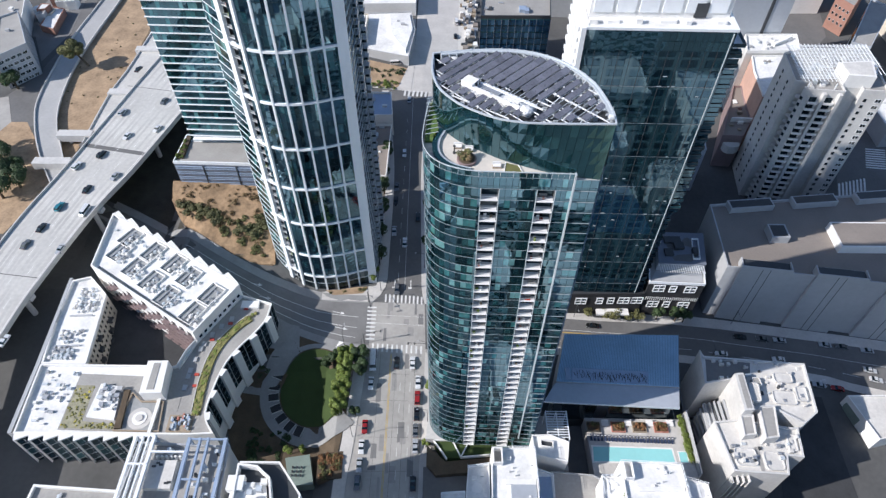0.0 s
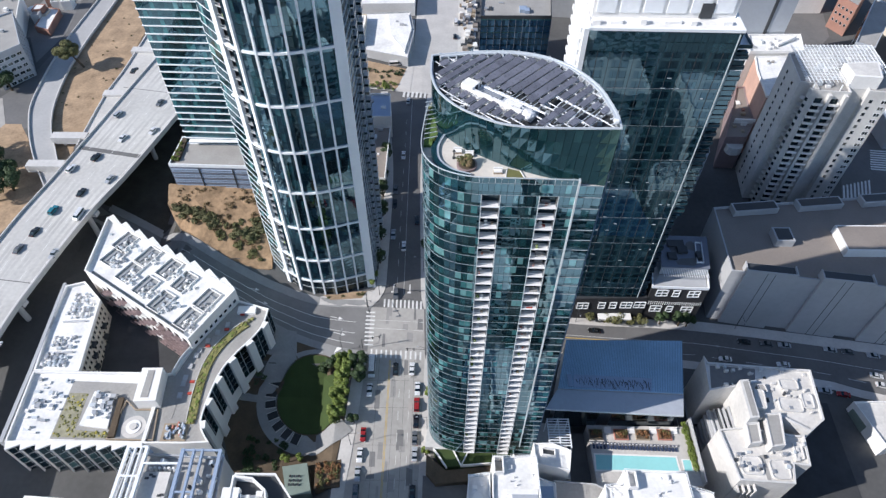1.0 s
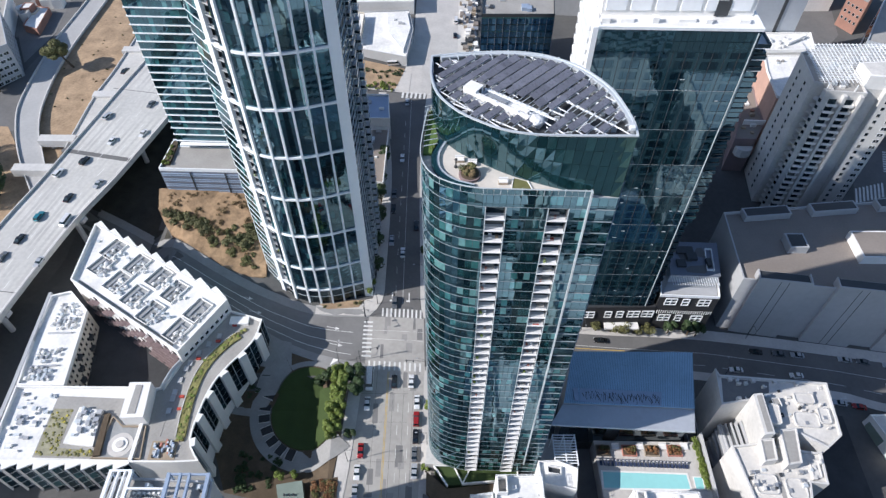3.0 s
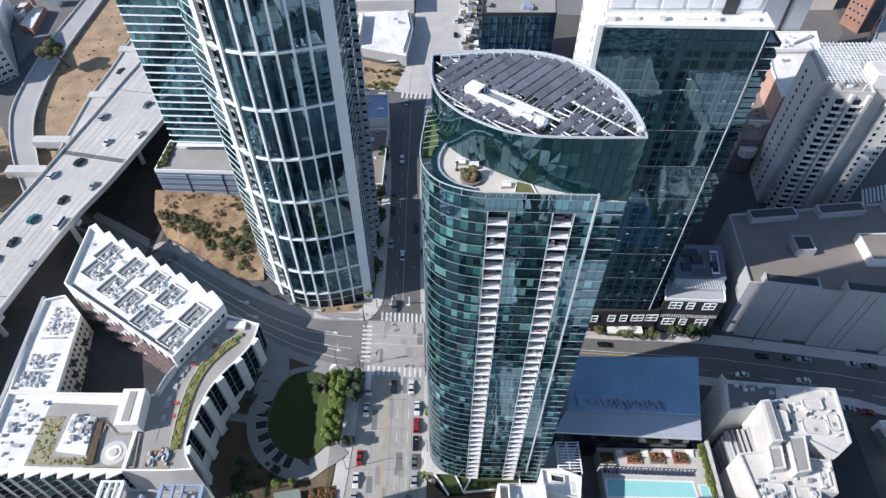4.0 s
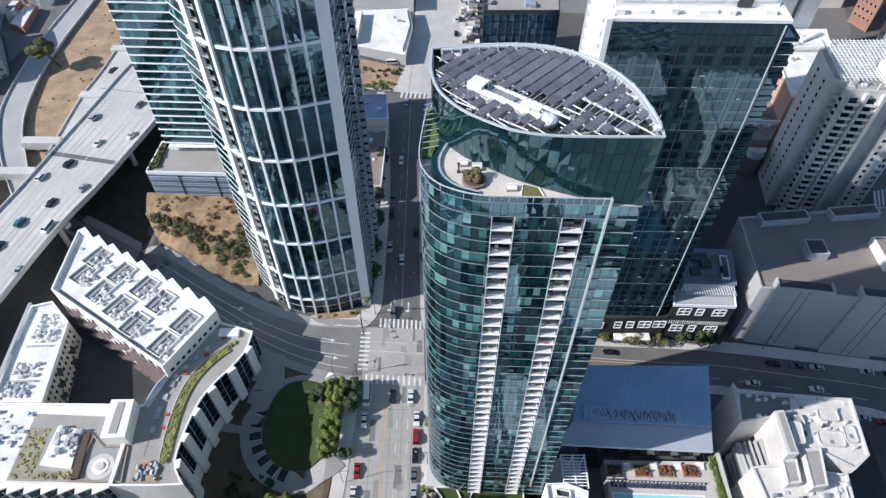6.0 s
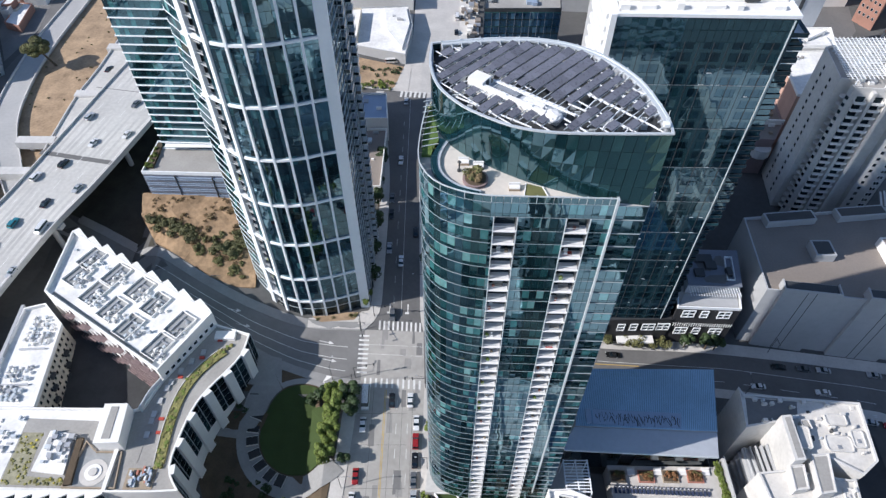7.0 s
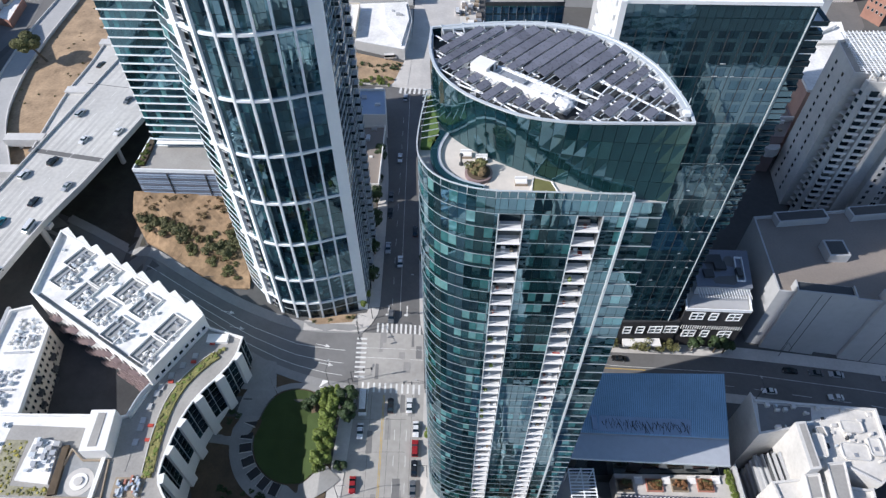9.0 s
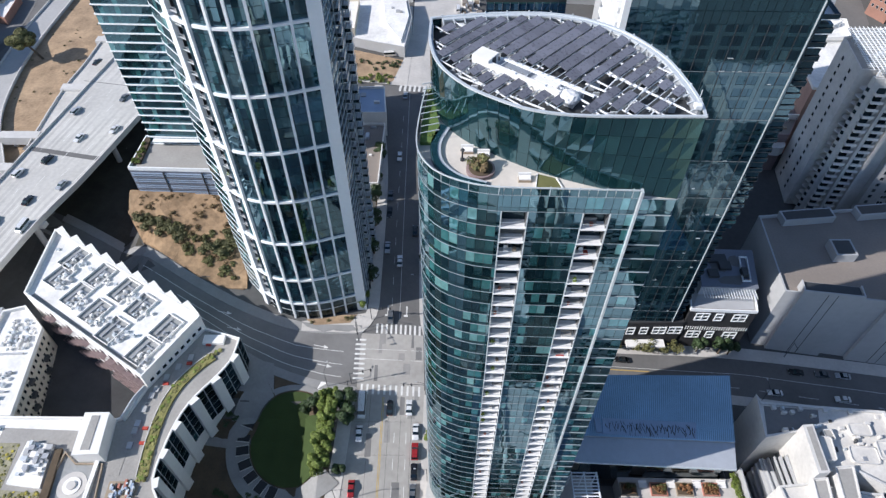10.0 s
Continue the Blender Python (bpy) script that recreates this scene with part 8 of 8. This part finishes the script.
def plant(kind, spots, h=0.0, vary=0.2, z=None):
    first = True
    for x, y in spots:
        k = random.uniform(1 - vary, 1 + vary)
        m = pose(x, y, (gz(x, y) if z is None else z) + h, 0, 0, random.uniform(0, 360)) @ Matrix.Scale(k, 4)
        if first:
            kind.matrix_basis = m
            first = False
        else:
            o = copy_thing(kind, pose(x, y, (gz(x, y) if z is None else z) + h, 0, 0, random.uniform(0, 360)))
            o.scale = (k, k, k)


park_tree = tree_kind("park_tree", "dense bright green park tree beside the lawn", 8.0, 4.5, "leaf", 1, 2600, 0.2, 0.2, 0.28)
tagged(park_tree, group="trees beside the lawn")
plant(park_tree, [(-21.8 - 0.06 * k + (k % 2) * -1.5, -8.4 - k * 1.6) for k in range(14)], 0.1, 0.12)
street_tree = tree_kind("street_tree", "round dark green street tree in a pavement pit", 7.0, 5.2, "leaf_dark", 2, 1600, 0.2, 0.3)
tagged(street_tree, group="street trees")
plant(street_tree, [(-17.6, -9.4), (-17.9, -28.8), (-17.2, -14.0), (-26.4, -9.6), (-29.6, -10.6), (-13.0, 33), (-13.2, 44), (-13.4, 56), (-13.8, 66), (-13.6, 76), (-13.8, 88), (4.6, 40), (4.2, 60), (91.5, 13.0), (98.5, 12.6), (101.5, 12.4)], 0.15, 0.25)
palm_tree = tree_kind("young_tree", "young bright green street tree", 4.6, 3.0, "leaf", 3, 800, 0.1, 0.35, 0.26)
tagged(palm_tree, group="young street trees")
plant(palm_tree, [(6.2, -18.6), (5.6, -38.6), (-15.4, 22.5), (-14.6, 25.5), (16.8, -42.2), (-39.0, -39.8), (-34.6, -39.2), (40.0, -40.4), (46, -33)], 0.6, 0.15)
sil_tree = tree_kind("olive_tree", "pale sparse olive-green street tree", 5.2, 4.6, "leaf_olive", 4, 700, 0.2, 0.3, 0.3)
tagged(sil_tree, group="sparse street trees")
plant(sil_tree, [(71.0, 12.8), (74.6, 12.8), (80.2, 12.6), (84.6, 12.8), (65.6, 13.0)], 0.15, 0.2)
lone = tree_kind("pine_tree", "lone leaning olive-green pine on dry hillside", 13.5, 10.5, "leaf_olive", 5, 10000, -3.6, 0.5, 0.42)
lone.matrix_basis = pose(-163.5, 147.1, gz(-163.5, 147.1) + 0.1)
oak = tree_kind("oak_tree", "dark dusty oak below the freeway", 9.5, 10.0, "leaf_dark", 6, 3000, 0.3, 0.2, 0.42)
tagged(oak, group="oaks below the ramp")
plant(oak, [(-166.5, 72), (-162.5, 64), (-170.5, 66.5), (-167, 58), (-175, 78), (-190, 128), (-184, 84)], 0.0, 0.25)


def shrub_bed(name, label, mat, spots, size, seed, n=420, z=None, group=""):
    me = leaf_cloud(n, size, size, size * 0.62, size * 0.17, seed, lumps=7).mesh("shrub", M[mat])
    for x, y in spots:
        o = new(name, me)
        k = random.uniform(0.7, 1.3)
        o.matrix_basis = pose(x, y, (gz(x, y) if z is None else z) + size * 0.35 * k, 0, 0, random.uniform(0, 360)) @ Matrix.Diagonal((k, k, k, 1))
        tagged(o, label, "shrub", group)


rs = random.Random(11)
def lot_spots(n, x0, x1, lo, hi, seed):
    """Spots on the sloping lot, a share lo to hi of the way up from the street."""
    rnd, out = random.Random(seed), []
    for _ in range(n):
        x, f = rnd.uniform(x0, x1), rnd.uniform(lo, hi)
        y0 = 29.0 + (-55 - x) * 0.545
        out.append((x, y0 + (62.5 - y0) * f))
    return out


def lot_bed(label, mat, spots, size, seed, n=420):
    me = leaf_cloud(n, size, size, size * 0.62, size * 0.16, seed, lumps=8).mesh("shrub", M[mat])
    for x, y in spots:
        o = new("shrub", me)
        k = random.uniform(0.6, 1.35)
        o.matrix_basis = pose(x, y, gz(x, y) + lot_rise(x, y) + size * 0.35 * k, 0, 0, random.uniform(0, 360)) @ Matrix.Diagonal((k, k, k * 0.9, 1))
        tagged(o, label, "shrub", "shrubs on the dirt lot")


lot_bed("dark green shrub on a dry dirt lot", "leaf_scrub", lot_spots(9, -86, -76, 0.22, 0.42, 1) + lot_spots(11, -69, -59, 0.22, 0.5, 2) + lot_spots(5, -93, -87, 0.15, 0.45, 6), 2.1, 22, 700)
lot_bed("dry olive shrub on a dirt lot", "leaf_olive", lot_spots(14, -80, -60, 0.05, 0.5, 3) + lot_spots(8, -62, -56, 0.0, 0.5, 7), 1.7, 21, 500)
lot_bed("low brown bush on a dry dirt lot", "leaf_dry", lot_spots(30, -92, -60, 0.1, 0.95, 4), 1.3, 47, 300)
lot_bed("low dry tuft on a dirt lot", "leaf_dry", lot_spots(70, -94, -58, 0.05, 0.98, 5), 0.7, 24, 160)
shrub_bed("shrub", "low dry tuft on a hillside", "leaf_olive", [(-168 + rs.random() * 22, 90 + rs.random() * 120) for _ in range(30)], 0.55, 23, 160, group="tufts on the hillside")
shrub_bed("shrub", "dark park shrub in shade", "leaf_dark", [(-54 + rs.random() * 14, -44 + rs.random() * 12) for _ in range(30)] + [(-56 + rs.random() * 6, -14 + rs.random() * 10) for _ in range(12)], 1.1, 25, group="park shrubs")
shrub_bed("shrub", "rust and green garden shrub", "leaf_rust", [(-28 + rs.random() * 6.6, -49.6 + rs.random() * 7.6) for _ in range(26)], 0.9, 26, z=-2.2, group="shrubs in the walled bed")
shrub_bed("shrub", "dark olive garden shrub in a bed", "leaf_olive", [(-28 + rs.random() * 6.6, -49.6 + rs.random() * 7.6) for _ in range(18)], 0.9, 27, z=-2.2, group="shrubs in the walled bed")
shrub_bed("shrub", "green shrub on a podium terrace", "leaf", [(-94.4 + rs.random() * 2, 66 + rs.random() * 12) for _ in range(12)], 0.9, 28, z=27.2, group="podium shrubs")
shrub_bed("shrub", "autumn shrub in a round planter", "leaf_dry", [(14.9, -35.9)], 1.5, 29, 900, z=TZ + 0.6)
shrub_bed("shrub", "olive shrub in a round planter", "leaf_olive", [(14.6, -35.6)], 1.15, 30, 500, z=TZ + 0.75)
for k, x in enumerate((59.8, 67.8, 74.6, 81.6)):
    shrub_bed("shrub", "rust shrub in a pool planter", "leaf_rust", [(x - 0.8, -33.8), (x + 0.6, -34.2)], 1.2, 31 + k, 300, z=PZ + 0.4, group="shrubs by the pool")
    shrub_bed("shrub", "olive shrub in a pool planter", "leaf_olive", [(x + 0.2, -33.2), (x + 1.2, -33.4)], 1.0, 36 + k, 300, z=PZ + 0.5, group="shrubs by the pool")
shrub_bed("hedge_clump", "clipped bright green hedge", "leaf", [(88.5 + 0.02 * k, -30.4 - k * 0.75) for k in range(21)], 1.1, 41, 420, z=PZ + 0.5, group="hedge by the pool")
shrub_bed("shrub", "green planting under terrace trellis", "leaf", [(8.3 + 0.3 * math.sin(k), -19.6 - k * 1.2) for k in range(9)], 0.6, 42, 160, z=TZ + 0.2, group="terrace planting")
shrub_bed("shrub", "dry shrub on a dirt corner", "leaf_olive", [(-31, 17.4), (-26, 17.8), (-20, 18.9), (-18.6, 19.4)], 0.9, 46, 200, group="corner shrubs")
shrub_bed("shrub", "green shrubs beside a far street", "leaf", [(-28 + rs.random() * 16, 136 + rs.random() * 6) for _ in range(16)], 1.4, 43, 200, group="far shrubs")
shrub_bed("shrub", "dark shrubs beside a far street", "leaf_dark", [(-30 + rs.random() * 20, 146 + rs.random() * 6) for _ in range(14)], 1.2, 44, 200, group="far shrubs")

# ---- vehicles ----
def paint_mat(name, col, metal=0.3):
    m = pbr(name, col, 0.3, 0.06, 1.0, 4.0, 0.0, metal=metal, spec=0.6)
    m.node_tree.nodes["Principled BSDF"].inputs["Coat Weight"].default_value = 0.6
    return m


for nm, c in (("white", (0.80, 0.80, 0.79)), ("silver", (0.46, 0.48, 0.50)), ("black", (0.015, 0.016, 0.018)), ("red", (0.34, 0.02, 0.02)), ("navy", (0.03, 0.05, 0.10)), ("grey", (0.14, 0.15, 0.16)), ("teal", (0.03, 0.22, 0.28))):
    M["car_" + nm] = paint_mat(nm + " car paint", c)


def rounded(profile, w, mat, name, tuck=0.12, y0=None):
    """A body drawn as a side profile (x, z), with its flanks tucked in towards the top."""
    n = len(profile)
    zs = [p[1] for p in profile]
    lo, hi = min(zs), max(zs)
    s = Shape()
    rings = []
    for f, in_ in ((-1.0, 1.0), (-0.86, 0.0), (0.86, 0.0), (1.0, 1.0)):
        ring = []
        for x, z in profile:
            q = (z - lo) / (hi - lo)
            y = f * w / 2 * (1 - tuck * q)
            ring.append((x * (1 - 0.015 * in_), y, z - 0.05 * in_ * q))
        rings.append(ring)
    for r in rings:
        s.v += r
    for a in range(3):
        for k in range(n):
            j = (k + 1) % n
            s.f.append((a * n + k, a * n + j, (a + 1) * n + j, (a + 1) * n + k))
    s.f.append(tuple(range(n - 1, -1, -1)))
    s.f.append(tuple(range(3 * n, 4 * n)))
    return s.mesh(name, M[mat])


PROTO, USED = {}, set()


def car_kind(shape, colour):
    key = (shape, colour)
    if key in PROTO:
        return PROTO[key]
    names = {"car": "sedan", "suv": "wagon", "van": "van", "bus": "shuttle bus"}
    t = thing({"car": "car", "suv": "car", "van": "van", "bus": "bus"}[shape], f"{colour} {names[shape]} on the road", {"van": "van", "bus": "bus"}.get(shape, "car"))
    L, W, H = {"car": (4.7, 1.85, 1.42), "suv": (4.8, 1.95, 1.72), "van": (5.6, 2.05, 2.2), "bus": (7.6, 2.4, 3.0)}[shape]
    h = L / 2
    if shape == "car":
        body = [(-h, 0.35), (-h * 0.6, 0.25), (h * 0.6, 0.25), (h, 0.35), (h, 0.66), (h * 0.55, 0.86), (-h * 0.75, 0.92), (-h, 0.82)]
        cab = [(-h * 0.72, 0.88), (h * 0.42, 0.85), (h * 0.10, H - 0.06), (-h * 0.40, H - 0.06)]
        roof = (-h * 0.40, h * 0.12)
    elif shape == "suv":
        body = [(-h, 0.4), (-h * 0.6, 0.28), (h * 0.6, 0.28), (h, 0.4), (h, 0.85), (h * 0.5, 1.05), (-h * 0.95, 1.08), (-h, 0.9)]
        cab = [(-h * 0.95, 1.05), (h * 0.45, 1.02), (h * 0.15, H - 0.06), (-h * 0.82, H - 0.06)]
        roof = (-h * 0.82, h * 0.16)
    else:
        body = [(-h, 0.4), (-h * 0.6, 0.3), (h * 0.6, 0.3), (h, 0.4), (h, H * 0.45), (h * 0.82, H * 0.6), (-h, H * 0.6)]
        cab = [(-h, H * 0.59), (h * 0.82, H * 0.59), (h * 0.62, H - 0.08), (-h * 0.98, H - 0.08)]
        roof = (-h * 0.98, h * 0.64)
    pm_ = "car_" + colour
    for nm, me in (("body", rounded(body, W, pm_, "body", 0.06)), ("cabin_glass", rounded(cab, W * 0.93, "glass_win", "cabin_glass", 0.16))):
        q = new(nm, me)
        q.parent = t
    rw = W * 0.39
    q = new("roof", Shape().box(roof[0], roof[1], -rw, rw, H - 0.08, H).mesh("roof", M[pm_]))
    q.parent = t
    wh = Shape().tube((0, -0.11, 0), (0, 0.11, 0), 0.33, n=12).mesh("wheel", M["tyre"])
    hub = Shape().tube((0, -0.115, 0), (0, 0.115, 0), 0.18, n=8).mesh("rim", M["alu"])
    for sx in (-0.62, 0.62):
        for sy in (-1, 1):
            q = new("wheel", wh)
            q.parent, q.location = t, (h * sx, sy * (W / 2 - 0.1), 0.33)
            q2 = new("rim", hub)
            q2.parent = q
    for sy in (-1, 1):
        q = new("headlight", Shape().box(h - 0.10, h + 0.02, sy * W * 0.36 - 0.18, sy * W * 0.36 + 0.18, 0.58, 0.72).mesh("headlight", M["alu"]))
        q.parent = t
        q = new("tail_light", Shape().box(-h - 0.02, -h + 0.1, sy * W * 0.36 - 0.16, sy * W * 0.36 + 0.16, 0.66, 0.80).mesh("tail_light", M["lamp_red"]))
        q.parent = t
    PROTO[key] = t
    return t


def put_car(shape, colour, x, y, heading, z=None, label=""):
    k = car_kind(shape, colour)
    zz = gz(x, y) + 0.04 if z is None else z
    dx, dy = math.cos(radians(heading)), math.sin(radians(heading))
    pitch = 0 if z is not None else -math.degrees(math.atan2(gz(x + dx, y + dy) - gz(x - dx, y - dy), 2))
    m = pose(x, y, zz, 0, 0, heading) @ pose(0, 0, 0, 0, pitch, 0)
    key_ = (shape, colour)
    if key_ in USED:
        k = copy_thing(k, m)
    else:
        k.matrix_basis = m
    USED.add(key_)
    if label:
        tagged(k, label)


N_, S_ = 90, -90
ON = "parked at the kerb"
for sh, c, x, y, hd in (("car", "white", 0.4, -9.6, N_), ("car", "black", -5.2, -9.8, N_), ("car", "white", 2.5, -16.6, S_), ("suv", "red", 2.4, -22.2, N_), ("car", "black", 2.3, -27.8, N_), ("car", "grey", 2.1, -33.4, N_),
                       ("car", "silver", 2.2, -38.6, N_), ("bus", "white", -13.3, -9.4, S_), ("car", "white", -13.6, -17.6, S_), ("car", "red", -14.6, -32.8, S_), ("car", "white", -15.2, -39.4, S_), ("car", "silver", -15.4, -45.2, S_),
                       ("suv", "grey", -15.6, -50.8, S_), ("car", "black", 1.8, -50.5, N_), ("car", "silver", 1.6, -57, N_),
                       ("car", "white", -4.4, 41.0, N_), ("car", "silver", -8.8, 46.4, S_), ("car", "white", -6.6, 90.5, S_), ("suv", "grey", -6.4, 19.6, S_), ("car", "black", -8.9, 62, S_), ("car", "grey", -9.0, 70, S_), ("car", "black", 0.4, 54, N_)):
    put_car(sh, c, x, y, hd, None, f"{c} {'shuttle bus' if sh == 'bus' else 'car'} on the street")
for c, x, y, hd in (("white", 113.3, -0.4, 178), ("silver", 153.4, 4.2, 172), ("grey", 159.6, 3.6, 172), ("white", 167, -5.6, -12), ("white", 167.9, -9.2, -12), ("silver", 146.3, -11.6, 170), ("red", 152.6, -12.8, 170), ("silver", 136.8, 5.6, 174), ("grey", 130.3, 6.0, 174),
                    ("silver", 168.7, 2.2, 172), ("black", 122, 6.6, 174), ("white", 134.2, -2.0, 178), ("black", 66.6, 9.0, 178)):
    put_car("car", c, x, y, hd, None, f"{c} car on the downhill street")
FWC = (("white", -138.2, 69.0), ("silver", -120.9, 63.1), ("black", -129.4, 55.7), ("white", -125.8, 43.7), ("black", -139.0, 35.2), ("silver", -127.9, 24.8), ("black", -130.7, 76.0), ("white", -123.9, 87.9), ("white", -112.6, 92.8), ("silver", -130.9, 103.8), ("black", -134.0, 136.3), ("grey", -115.1, 112.1), ("teal", -136.4, 46.0), ("grey", -141.4, 27.0), ("white", -131, -14), ("black", -147, 6))
for k, (c, x, y) in enumerate(FWC):
    hd = (74 if y > 60 else 80) + (0 if x < -128 else 180)
    put_car("van" if k == 3 else ("suv" if k % 3 == 0 else "car"), c, x, y, hd, FZ + 0.02, f"{c} {'van' if k == 3 else 'car'} on the freeway")
for c, x, y, hd in (("white", 17, 200, 90), ("black", 16.4, 186, 90), ("white", -14, 157, 10), ("silver", -6.0, 128, 90)):
    put_car("van" if c == "white" else "car", c, x, y, hd, None, f"{c} vehicle on a distant street")

# ---- street furniture ----
def lamp_post(x, y, heading, reach=3.2, h=8.5):
    z = gz(x, y) + 0.15
    t = thing("street_lamp", "slender grey street lamp with long arm", "street lamp", (x, y, z), "street lamps")
    dx, dy = math.cos(radians(heading)), math.sin(radians(heading))
    part("pole", Shape().tube((x, y, z), (x, y, z + h), 0.11, 0.07), "dark_steel", t)
    part("arm", Shape().tube((x, y, z + h - 0.2), (x + dx * reach, y + dy * reach, z + h + 0.2), 0.06, 0.05), "dark_steel", t)
    part("lamp_head", Shape().box(-0.35, 0.35, -0.15, 0.15, -0.08, 0.08, turn=Matrix.Translation((x + dx * reach, y + dy * reach, z + h + 0.2)) @ Matrix.Rotation(radians(heading), 4, "Z")), "steel", t)


for a in ((-16.6, 15.2, -20), (-17.2, -6.0, 10), (5.6, -6.2, 170), (-18.4, -36, 0), (6.0, -30, 180), (-24, -3.6, 80), (-13.4, 30, 0), (3.6, 30, 180), (60, 12.4, -90), (120, 12, -90), (108, -3.4, 90)):
    lamp_post(*a)


def signal(x, y, heading, reach=6.5):
    z = gz(x, y) + 0.15
    t = thing("traffic_signal", "dark traffic signal on a mast arm", "traffic signal", (x, y, z), "signals at the crossing")
    dx, dy = math.cos(radians(heading)), math.sin(radians(heading))
    part("pole", Shape().tube((x, y, z), (x, y, z + 6.2), 0.13, 0.1), "dark_steel", t)
    part("mast_arm", Shape().tube((x, y, z + 5.8), (x + dx * reach, y + dy * reach, z + 6.3), 0.09, 0.06), "dark_steel", t)
    for q in (0.6, 0.95):
        part("signal_head", Shape().box(-0.18, 0.18, -0.18, 0.18, -0.9, 0.2, turn=Matrix.Translation((x + dx * reach * q, y + dy * reach * q, z + 6.2))), "dark_steel", t)


for a in ((-17.0, -2.6, 12), (-12.4, 19.0, 0), (5.0, -5.2, 180), (-16.6, 13.9, -75)):
    signal(*a)
for k, (r, a) in enumerate(((14.8, 160), (14.9, 175), (14.9, 190), (14.8, 206), (14.8, 222), (14.8, 238), (14.8, 252))):
    x, y = PARK[0] + r * math.cos(radians(a)), PARK[1] + r * math.sin(radians(a))
    b_ = thing("park_bed", "dark square planting bed let into the path", "planting bed", (x, y, gz(x, y)), "beds in the park path")
    tn = Matrix.Translation((x, y, gz(x, y))) @ Matrix.Rotation(radians(a), 4, "Z")
    part("soil", Shape().box(-1.7, 1.7, -1.3, 1.3, -0.4, 0.66, turn=tn), "black_wall", b_)
    part("kerb", Shape().box(-1.85, 1.85, -1.45, -1.3, -0.4, 0.72, turn=tn).box(-1.85, 1.85, 1.3, 1.45, -0.4, 0.72, turn=tn), "concrete", b_)
